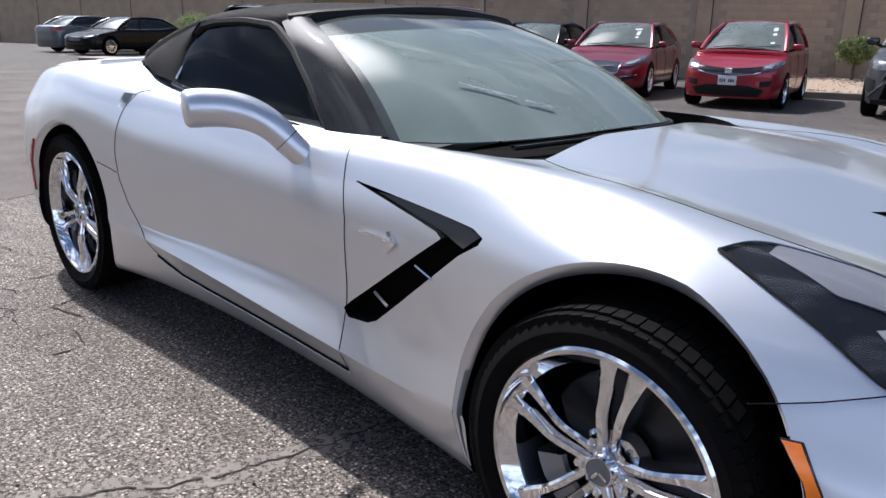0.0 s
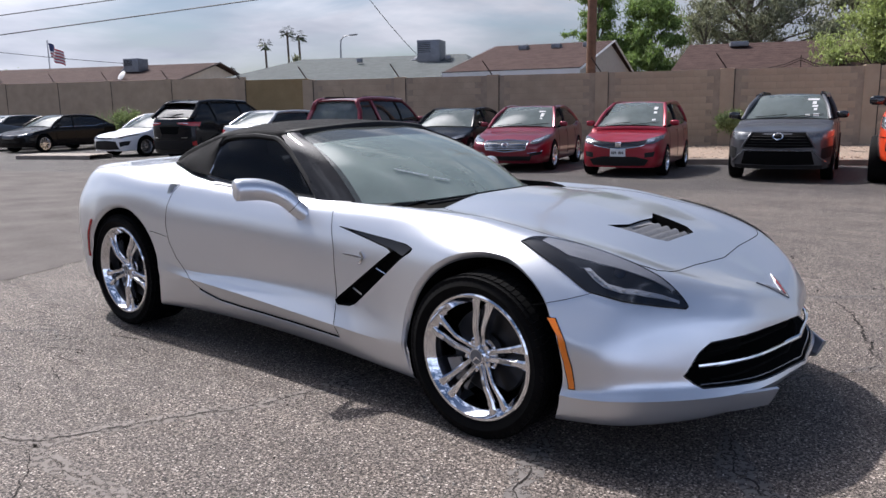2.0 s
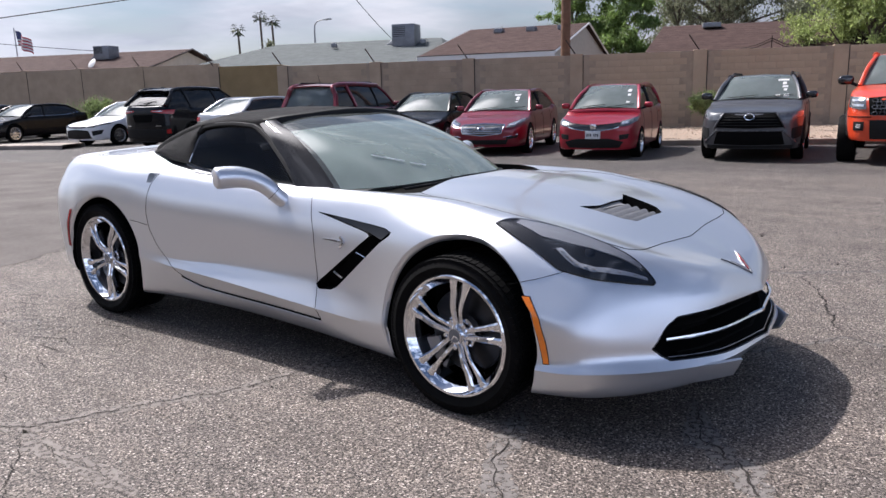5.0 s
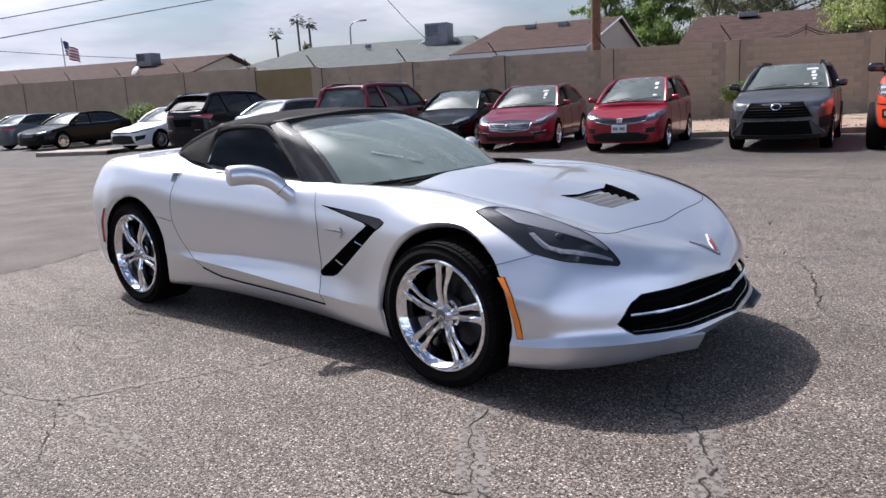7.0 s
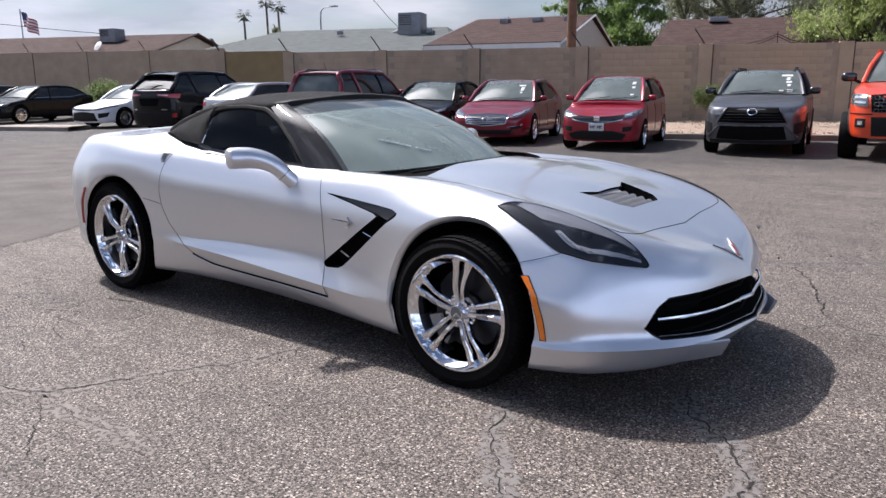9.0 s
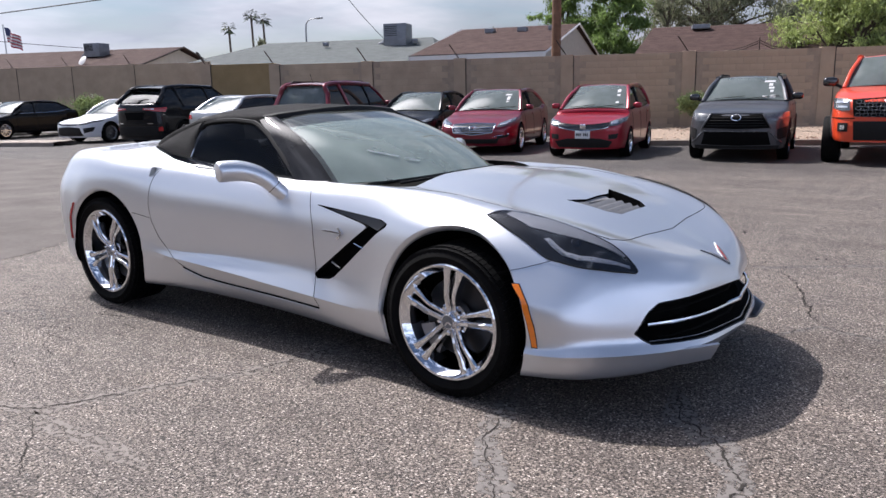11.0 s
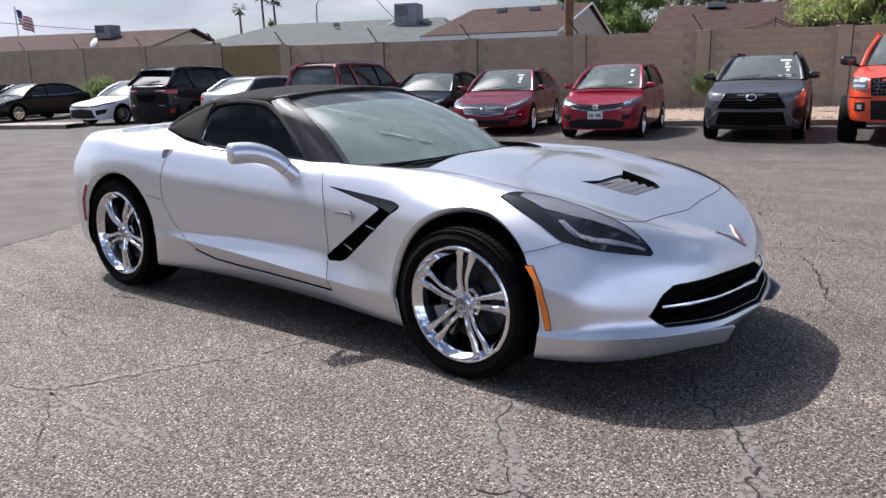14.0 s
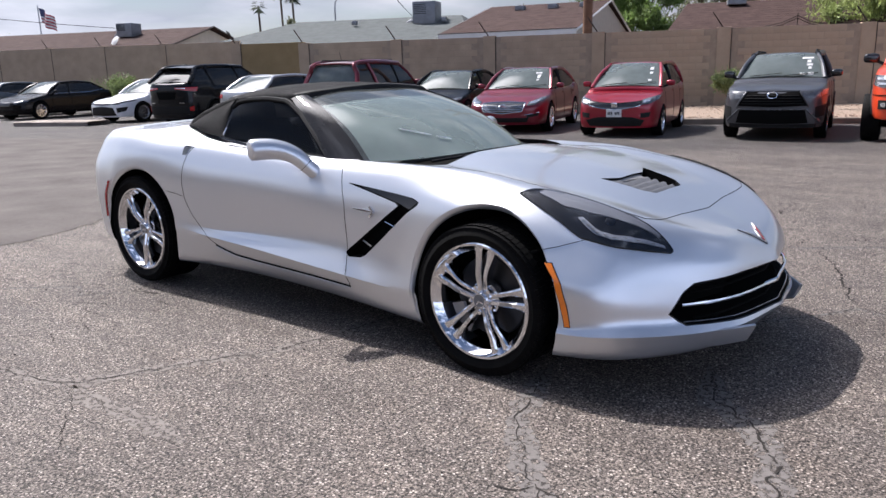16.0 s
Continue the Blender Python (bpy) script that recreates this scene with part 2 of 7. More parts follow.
def tube_bm(points, radius, n=8, bm=None, caps=True, flat=1.0):
    """A round bar along points; radius may be a list."""
    bm = bm or bmesh.new()
    pts = [Vector(p) for p in points]
    rad = radius if isinstance(radius, (list, tuple)) else [radius] * len(pts)
    rings, up = [], None
    for i, p in enumerate(pts):
        d = (pts[min(i + 1, len(pts) - 1)] - pts[max(i - 1, 0)]).normalized()
        if up is None:
            up = Vector((0, 0, 1)) if abs(d.z) < 0.9 else Vector((1, 0, 0))
        a = d.cross(up).normalized()
        b = a.cross(d).normalized()
        up = b
        rings.append([bm.verts.new(p + float(rad[i]) * (math.cos(2 * math.pi * k / n) * a + flat * math.sin(2 * math.pi * k / n) * b)) for k in range(n)])
    for r, s in zip(rings, rings[1:]):
        for k in range(n):
            bm.faces.new((r[k], r[(k + 1) % n], s[(k + 1) % n], s[k]))
    if caps:
        bm.faces.new(list(reversed(rings[0])))
        bm.faces.new(rings[-1])
    return bm


def grid_bm(rows, bm=None, close_u=False):
    """A sheet through rows of points."""
    bm = bm or bmesh.new()
    vs = [[bm.verts.new(p) for p in r] for r in rows]
    for a, b in zip(vs, vs[1:]):
        for k in range(len(a) - 1):
            try:
                bm.faces.new((a[k], a[k + 1], b[k + 1], b[k]))
            except ValueError:
                pass
    return bm


def thick_sheet(rows, t, out):
    """A curved sheet with thickness t; out: a point well on the inner side."""
    R = [[Vector(p) for p in r] for r in rows]
    n, k = len(R), len(R[0])
    low = []
    for i in range(n):
        line = []
        for j in range(k):
            du = R[min(i + 1, n - 1)][j] - R[max(i - 1, 0)][j]
            dv = R[i][min(j + 1, k - 1)] - R[i][max(j - 1, 0)]
            nor = du.cross(dv)
            nor = nor.normalized() if nor.length > 1e-9 else Vector((0, 0, 1))
            if nor.dot(R[i][j] - Vector(out)) < 0:
                nor = -nor
            line.append(R[i][j] - nor * t)
        low.append(line)
    bm = grid_bm(R)
    grid_bm(low, bm)
    edge = lambda a, b: grid_bm([a, b], bm)
    edge(R[0], low[0]), edge(R[-1], low[-1])
    edge([r[0] for r in R], [r[0] for r in low]), edge([r[-1] for r in R], [r[-1] for r in low])
    bmesh.ops.remove_doubles(bm, verts=bm.verts, dist=1e-5)
    return bm


def spline(pts, k):
    """k even steps of a Catmull-Rom curve per span through pts (any dimension)."""
    P = np.array(pts, float)
    P = np.vstack([2 * P[0] - P[1], P, 2 * P[-1] - P[-2]])
    out = []
    for i in range(1, len(P) - 2):
        a, b, c, d = P[i - 1:i + 3]
        for t in np.arange(k) / k:
            out.append(0.5 * (2 * b + (c - a) * t + (2 * a - 5 * b + 4 * c - d) * t * t + (3 * b - a - 3 * c + d) * t ** 3))
    out.append(P[-2])
    return np.array(out)


def along(pts, n):
    """n points evenly spaced along a polyline."""
    P = np.array(pts, float)
    s = np.concatenate([[0], np.cumsum(np.linalg.norm(np.diff(P, axis=0), axis=1))])
    t = np.linspace(0, s[-1], n)
    return np.stack([np.interp(t, s, P[:, k]) for k in range(P.shape[1])], 1)


def patch_rows(a, b, c, d, n=8, bulge=0.0, side=(0, 0, 0)):
    """Rows of a four-cornered sheet a-b (bottom) to d-c (top), bulging away from the point side."""
    a, b, c, d = (Vector(p) for p in (a, b, c, d))
    nor = (b - a).cross(d - a).normalized()
    if nor.dot((a + b + c + d) / 4 - Vector(side)) < 0:
        nor = -nor
    rows = []
    for j in range(n + 1):
        v = j / n
        rows.append([a.lerp(b, i / n).lerp(d.lerp(c, i / n), v) + nor * bulge * (1 - (2 * i / n - 1) ** 2) * (0.4 + 0.6 * (1 - (2 * v - 1) ** 2)) for i in range(n + 1)])
    return rows


# ---- ground: one sheet that falls a little towards the far row and runs to the horizon ----
WALL_D, WALL_N = Vector((.9207, .3903, 0)), Vector((-.3903, .9207, 0))


def at_wall(s, c, z=0.0):
    """A place s metres along the boundary wall's direction and c metres out towards it."""
    p = WALL_D * s + WALL_N * c
    return Vector((p.x, p.y, z))


def ground_z(x, y):
    c = -.3903 * x + .9207 * y
    t = min(1, max(0, (c - 1.5) / 8.0))
    return -.10 * t * t * (3 - 2 * t)


def asphalt_material():
    m = bpy.data.materials.new("worn_asphalt")
    m.use_nodes = True
    n, l = m.node_tree.nodes, m.node_tree.links
    b = n["Principled BSDF"]
    co = n.new("ShaderNodeTexCoord")

    def noise_tex(scale, detail=4.0, rough=0.6):
        t = n.new("ShaderNodeTexNoise")
        t.inputs["Scale"].default_value, t.inputs["Detail"].default_value, t.inputs["Roughness"].default_value = scale, detail, rough
        l.new(co.outputs["Object"], t.inputs["Vector"])
        return t

    def ramp(src, stops):
        r = n.new("ShaderNodeValToRGB")
        while len(r.color_ramp.elements) < len(stops):
            r.color_ramp.elements.new(0.5)
        for e, (p, c) in zip(r.color_ramp.elements, stops):
            e.position, e.color = p, (*c, 1)
        l.new(src, r.inputs[0])
        return r

    def mix(fac, a, c, kind="MIX"):
        x = n.new("ShaderNodeMix")
        x.data_type, x.blend_type = "RGBA", kind
        if isinstance(fac, float):
            x.inputs["Factor"].default_value = fac
        else:
            l.new(fac, x.inputs["Factor"])
        l.new(a, x.inputs["A"]), l.new(c, x.inputs["B"])
        return x.outputs["Result"]

    def cells(scale):
        v = n.new("ShaderNodeTexVoronoi")
        v.inputs["Scale"].default_value = scale
        l.new(co.outputs["Object"], v.inputs["Vector"])
        g = n.new("ShaderNodeRGBToBW")
        l.new(v.outputs["Color"], g.inputs[0])
        return v, g.outputs[0]

    def calc(kind, p, q):
        x = n.new("ShaderNodeMath")
        x.operation = kind
        for k, v in enumerate((p, q)):
            if isinstance(v, float):
                x.inputs[k].default_value = v
            else:
                l.new(v, x.inputs[k])
        return x.outputs[0]

    # fine sand and binder, pale stones set in it, and dark open pits
    sand, sand_tone = cells(180)
    stones, stone_tone = cells(78)
    fine = ramp(sand_tone, [(.12, (.030, .026, .023)), (.45, (.100, .086, .077)), (.78, (.205, .178, .160)), (1.0, (.40, .36, .325))])
    stone = ramp(stone_tone, [(.40, (.125, .110, .100)), (.58, (.25, .22, .199)), (.76, (.40, .36, .329)), (.93, (.58, .535, .495))])
    inside = ramp(stones.outputs["Distance"], [(.30, (1, 1, 1)), (.40, (0, 0, 0))])
    chosen = ramp(stone_tone, [(.48, (0, 0, 0)), (.52, (1, 1, 1))])
    is_stone = calc("MULTIPLY", inside.outputs[0], chosen.outputs[0])
    base = mix(is_stone, fine.outputs[0], stone.outputs[0])
    pits = ramp(noise_tex(78, 3, .6).outputs["Fac"], [(.42, (1, 1, 1)), (.46, (0, 0, 0))])
    is_pit = calc("MULTIPLY", pits.outputs[0], calc("SUBTRACT", 1.0, is_stone))
    tar = n.new("ShaderNodeRGB")
    tar.outputs[0].default_value = (.022, .019, .018, 1)
    base = mix(is_pit, base, tar.outputs[0])
    stains = ramp(noise_tex(.55, 6, .62).outputs["Fac"], [(.33, (.86, .85, .845)), (.50, (1.0, .99, .98)), (.70, (1.16, 1.13, 1.10))])
    base = mix(1.0, base, stains.outputs[0], "MULTIPLY")
    blot = ramp(noise_tex(4.2, 5, .7).outputs["Fac"], [(.36, (.88, .88, .89)), (.52, (1, 1, 1)), (.75, (1.08, 1.07, 1.06))])
    base = mix(1.0, base, blot.outputs[0], "MULTIPLY")
    # brown dirt tracked along the lane
    lane = n.new("ShaderNodeMapping")
    lane.inputs["Rotation"].default_value, lane.inputs["Scale"].default_value = (0, 0, radians(-23)), (.16, 1.1, 1)
    l.new(co.outputs["Object"], lane.inputs[0])
    dirt = n.new("ShaderNodeTexNoise")
    dirt.inputs["Scale"].default_value, dirt.inputs["Detail"].default_value, dirt.inputs["Roughness"].default_value = 2.4, 7, .65
    l.new(lane.outputs[0], dirt.inputs["Vector"])
    dirty = ramp(dirt.outputs["Fac"], [(.36, (.84, .81, .78)), (.50, (1.02, 1.01, 1.0)), (.66, (1.16, 1.13, 1.09))])
    base = mix(1.0, base, dirty.outputs[0], "MULTIPLY")
    # the asphalt turns darker and a little bluer towards the parking row
    across = n.new("ShaderNodeVectorMath")
    across.operation = "DOT_PRODUCT"
    l.new(co.outputs["Object"], across.inputs[0])
    across.inputs[1].default_value = WALL_N
    wavy = n.new("ShaderNodeMath")
    wavy.operation = "MULTIPLY_ADD"
    l.new(noise_tex(.9, 4).outputs["Fac"], wavy.inputs[0])
    wavy.inputs[1].default_value = 2.0
    l.new(across.outputs["Value"], wavy.inputs[2])
    row_dark = n.new("ShaderNodeMapRange")
    row_dark.inputs["From Min"].default_value, row_dark.inputs["From Max"].default_value = 9.5, 11.5
    l.new(wavy.outputs[0], row_dark.inputs["Value"])
    dark = n.new("ShaderNodeMix")
    dark.data_type, dark.blend_type = "RGBA", "MULTIPLY"
    l.new(row_dark.outputs[0], dark.inputs["Factor"]), l.new(base, dark.inputs["A"])
    dark.inputs["B"].default_value = (.56, .58, .62, 1)
    base = dark.outputs["Result"]
    l.new(base, b.inputs["Base Color"])
    b.inputs["Roughness"].default_value = .78
    b.inputs["Specular IOR Level"].default_value = .35
    relief = calc("ADD", calc("MULTIPLY", is_stone, .55), calc("MULTIPLY", sand_tone, .25))
    relief = calc("SUBTRACT", relief, calc("MULTIPLY", is_pit, .7))
    bp = n.new("ShaderNodeBump")
    bp.inputs["Strength"].default_value, bp.inputs["Distance"].default_value = 1.0, .0065
    l.new(relief, bp.inputs["Height"])
    l.new(bp.outputs[0], b.inputs["Normal"])
    return m


ASPHALT = asphalt_material()
PATCH = material("smooth_pale_asphalt", (.098, .087, .081), .92, vary=.28, scale=1.2, bump=.45, bump_scale=130, spec=.2)
SEALED = material("sealed_crack_tar", (.128, .115, .107), .8, vary=.22, scale=14, bump=.25, bump_scale=200)
DUST = material("dusty_crack_filling", (.152, .133, .120), .9, vary=.2, scale=10, bump=.3, bump_scale=160)
for band in (SEALED, DUST):      # worn through in spots
    nodes, links = band.node_tree.nodes, band.node_tree.links
    worn, worn_map, place = nodes.new("ShaderNodeTexNoise"), nodes.new("ShaderNodeMapRange"), nodes.new("ShaderNodeTexCoord")
    worn.inputs["Scale"].default_value, worn.inputs["Detail"].default_value = 38, 5
    worn_map.inputs["From Min"].default_value, worn_map.inputs["From Max"].default_value = .36, .52
    links.new(place.outputs["Object"], worn.inputs["Vector"])
    links.new(worn.outputs["Fac"], worn_map.inputs["Value"])
    links.new(worn_map.outputs[0], nodes["Principled BSDF"].inputs["Alpha"])
CRACK = material("open_crack", (.030, .027, .025), .95, vary=.3, scale=20, spec=.1)
CONCRETE = material("kerb_concrete", (.25, .21, .18), .85, vary=.2, scale=3, bump=.3, bump_scale=60)
GRAVEL = material("tan_gravel", (.25, .188, .14), .95, vary=.35, scale=14, bump=.6, bump_scale=50)

rings = [0, .5, 1, 1.6, 2.4, 3.4, 4.8, 6.5, 8.5, 11, 14, 18, 24, 34, 50, 80, 140, 300, 900, 3000]
bm = bmesh.new()
prev = None
for r in rings:
    ring = []
    for k in range(64):
        a = 2 * math.pi * k / 64
        x, y = -1.0 + r * math.cos(a), 1.0 + r * math.sin(a)
        ring.append(bm.verts.new((x, y, ground_z(x, y))) if r else None)
    if prev is None:
        mid = bm.verts.new((-1.0, 1.0, ground_z(-1, 1)))
    elif prev == "mid":
        for k in range(64):
            bm.faces.new((mid, ring[k], ring[(k + 1) % 64]))
    else:
        for k in range(64):
            bm.faces.new((prev[k], ring[k], ring[(k + 1) % 64], prev[(k + 1) % 64]))
    prev = "mid" if r == 0 else ring
tagged(mesh_object("ground", bm, ASPHALT), "coarse grey worn asphalt of a car park", "asphalt", kind="structure")


def strip_bm(pts, width, lift, jag=0.0, seed=1, bm=None, step=.02, broken=0.0):
    """A thin flat band on the ground along a line, uneven in width; a broken one comes and goes."""
    rnd = random.Random(seed)
    P = along(pts, max(4, int(np.linalg.norm(np.diff(np.array(pts), axis=0), axis=1).sum() / step)))
    n = len(P)
    bm = bm or bmesh.new()
    rows = [[], []]
    wander, wide = 0, .7
    for i, p in enumerate(P):
        d = P[min(i + 3, n - 1)] - P[max(i - 3, 0)]
        d = np.array([-d[1], d[0]]) / max(1e-9, np.linalg.norm(d))
        wander = wander * .7 + rnd.uniform(-jag, jag)
        wide = min(1.5, max(.25, wide * .8 + .2 * rnd.uniform(-.1, 1.7)))
        w = width * wide * min(1, 4 * (i + .3) / n, 4 * (n - i - .7) / n) / 2
        gone = broken and rnd.random() < broken
        for k, e in enumerate((-1, 1)):
            q = p + d * (e * w + wander)
            rows[k].append(Vector((q[0], q[1], ground_z(*q) + lift)))
        if gone and len(rows[0]) > 3:
            grid_bm(rows, bm)
            rows = [[], []]
    if len(rows[0]) > 1:
        grid_bm(rows, bm)
    return bm


def crack(pts, seal=.10, seed=1, open_w=.007, fill=None):
    ob = mesh_object("asphalt_crack", strip_bm(pts, open_w, .0035, .010, seed, broken=.07), CRACK, smooth=False)
    tagged(ob, "thin open crack in the asphalt", "crack", "cracks in the asphalt", "structure")
    if seal:
        ob = mesh_object("crack_seal", strip_bm(pts, seal, .0015, .004, seed + 7), fill or SEALED, smooth=False)
        tagged(ob, "darker worn band along an asphalt crack", "crack", "cracks in the asphalt", "structure")


crack([(-2.6, -2.35), (-1.95, -2.12), (-1.58, -2.06), (-1.35, -1.98), (-1.2, -1.63), (-1.07, -1.40), (-.95, -1.19), (-.88, -.86), (-.80, -.3), (-.7, .6)], .11, 3, .008, DUST)
crack([(-1.35, -1.99), (-1.137, -2.021), (-.905, -2.005), (-.69, -2.001), (-.46, -1.999)], .12, 5, .003, DUST)
crack([(-1.35, -1.99), (-1.17, -2.095), (-.976, -2.198), (-.80, -2.3)], 0, 4, .006)
crack([(.20, -.6), (.283, -.902), (.325, -1.0), (.336, -1.069), (.372, -1.15), (.414, -1.216), (.525, -1.343), (.629, -1.473), (.677, -1.522), (.75, -1.62), (.85, -1.8)], .17, 7)
crack([(.677, -1.522), (.62, -1.575), (.56, -1.60)], 0, 8, .010)
crack([(.677, -1.522), (.76, -1.53), (.83, -1.56)], 0, 6, .008)
crack([(.75, -.2), (.867, -.468), (.908, -.591), (.978, -.618), (1.019, -.678), (1.087, -.70), (1.148, -.806), (1.195, -.872), (1.225, -.935), (1.249, -.94), (1.237, -1.043), (1.282, -1.094), (1.283, -1.158), (1.42, -1.35)], .17, 9, .012)
crack([(.30, .15), (.77, .494), (.979, .767), (1.111, .987), (1.396, .905), (1.9, .86)], .05, 11)
crack([(1.111, .987), (1.03, 1.2), (.945, 1.482), (.80, 1.9), (.6, 2.3)], .0, 13, .018)
crack([(.2, 2.3), (.49, 2.27), (.8, 2.5), (1.168, 2.739), (1.8, 3.0)], .09, 15)
crack([(-3.4, -1.6), (-2.9, -1.2), (-2.7, -1.3), (-2.45, -1.0)], .04, 17)
for k, pts in enumerate(([(-2.3, -1.95), (-2.1, -1.75), (-1.95, -1.8)], [(-2.5, -1.7), (-2.2, -1.55), (-2.0, -1.6), (-1.85, -1.48)], [(-2.9, -1.9), (-2.6, -1.7), (-2.45, -1.8)],
                          [(-2.7, -1.45), (-2.4, -1.3), (-2.2, -1.34)], [(-1.75, -2.0), (-1.85, -2.2), (-1.8, -2.4)])):
    crack(pts, 0, 31 + k, .009)
bm = bmesh.new()
for k in range(420):      # small loose stones
    a, r = random.uniform(0, 6.28), random.uniform(.2, 5.5)
    x, y = .2 + r * math.cos(a), -1.0 + r * math.sin(a) * .8
    s = random.uniform(.0025, .006)
    mm = Matrix.LocRotScale((x, y, ground_z(x, y) + s * .5), Euler((random.random() * 6, random.random() * 6, random.random() * 6)), (s, s * .8, s * .6))
    bmesh.ops.create_icosphere(bm, subdivisions=1, radius=1, matrix=mm)
tagged(mesh_object("loose_grit", bm, material("pale_grit", (.38, .35, .32), .9, vary=.5, scale=40, per_piece=.5), smooth=False), "scattered pale grit on the asphalt", "grit", kind="stuff")

bm = bmesh.new()
for k in range(520):      # dark chips, sparser and larger further out
    x, y = random.uniform(-3.6, 4.2), random.uniform(-2.6, 9.5)
    q = random.uniform(.003, .007) * (1 if y < 1 else 1.7)
    bmesh.ops.create_icosphere(bm, subdivisions=1, radius=1, matrix=Matrix.LocRotScale((x, y, ground_z(x, y) + q * .25), Euler((random.random() * 6, random.random() * 6, random.random() * 6)), (q, q * .8, q * .5)))
tagged(mesh_object("dark_grit", bm, material("dark_grit", (.020, .018, .017), .95, vary=.5, scale=40, per_piece=.5), smooth=False), "scattered dark stone chips on the asphalt", "grit", kind="stuff")

# crazed asphalt near the broken edge: a net of short uneven cracks
rnd = random.Random(21)
knots = {(i, j): (-3.55 + i * .17 + rnd.uniform(-.06, .06) - j * .02, -1.85 + j * .15 + i * .055 + rnd.uniform(-.05, .05)) for i in range(10) for j in range(7)}
bm = bmesh.new()
for (i, j), p in knots.items():
    for q in ((i + 1, j), (i, j + 1)):
        if q in knots and rnd.random() < .62 - .035 * i:
            a = knots[q]
            mid = ((p[0] + a[0]) / 2 + rnd.uniform(-.03, .03), (p[1] + a[1]) / 2 + rnd.uniform(-.03, .03))
            strip_bm([p, mid, a], rnd.uniform(.005, .012), .003, .006, rnd.randrange(999), bm, .02, .10)
tagged(mesh_object("crazed_asphalt", bm, CRACK, smooth=False), "net of fine cracks in worn asphalt", "crack", "cracks in the asphalt", "structure")

# smoother, paler asphalt beyond a broken edge behind the convertible's tail
edge = along([(-3.9, -3.2), (-4.45, -1.6), (-4.73, -.71), (-4.84, -.32), (-5.12, .16), (-5.6, 1.2), (-6.4, 2.6), (-7.6, 4.2), (-9.5, 5.6), (-13, 7.0)], 150)
rows = []
rnd = random.Random(4)
for p in edge:
    x0, y0 = p[0] + rnd.uniform(-.06, .06), p[1] + rnd.uniform(-.05, .05)
    rows.append([Vector((x0 - d * .95, y0 - d * .30, ground_z(x0 - d * .95, y0 - d * .3) + .006 * (1 if d > 0.01 else .6))) for d in (0, .05, 1, 3, 7, 14, 30)])
tagged(mesh_object("pale_pavement", grid_bm(rows), PATCH), "smoother pale asphalt strip with a broken edge", "asphalt", kind="structure")

# kerb and gravel bed in front of the wall
KC = 16.0


def kerb_bm(pts, width=.16, h=.15):
    prof = [(0, -.12), (0, h - .02), (.02, h), (width - .01, h), (width, h - .01), (width, -.12)]
    P = along(pts, max(2, int(np.linalg.norm(np.diff(np.array(pts), axis=0), axis=1).sum() / .6)))
    rows = []
    for i, p in enumerate(P):
        d = P[min(i + 1, len(P) - 1)] - P[max(i - 1, 0)]
        nn = np.array([-d[1], d[0]]) / np.linalg.norm(d)
        rows.append([Vector((p[0] + nn[0] * w, p[1] + nn[1] * w, ground_z(*p) + z)) for w, z in prof])
    return grid_bm(rows)


a, b = at_wall(-1, KC), at_wall(26, KC)
tagged(mesh_object("kerb", kerb_bm([a.xy, b.xy]), CONCRETE), "long pale concrete kerb before a gravel bed", "kerb", kind="structure")
rows = [[at_wall(s, c, z + .015 * math.sin(s * 1.7 + c)) for s in np.linspace(-1, 30, 60)] for c, z in ((KC + .15, .02), (17, .06), (19, .09), (22, .11))]
tagged(mesh_object("gravel_bed", grid_bm(rows), GRAVEL), "tan decorative gravel along the wall", "gravel", kind="structure")
bm = bmesh.new()
for k in range(3500):
    s, c = random.uniform(-.8, 14), random.uniform(KC + .2, 21.3)
    q = random.uniform(.02, .05)
    bmesh.ops.create_icosphere(bm, subdivisions=1, radius=1, matrix=Matrix.LocRotScale(at_wall(s, c, .03 + (c - KC) * .014), Euler((random.random() * 6, random.random() * 6, 0)), (q, q * .8, q * .6)))
tagged(mesh_object("gravel", bm, material("gravel_stones", (.29, .222, .168), .95, vary=.3, scale=9, per_piece=.4), smooth=False), "loose tan and pink gravel stones", "gravel", kind="stuff")


# ---- the silver convertible: x ahead from the front axle, y to its left, z up ----
from mathutils.bvhtree import BVHTree

hero = empty("sports_car", Matrix(), "silver two-seat convertible sports car with black soft top, parked", "car")

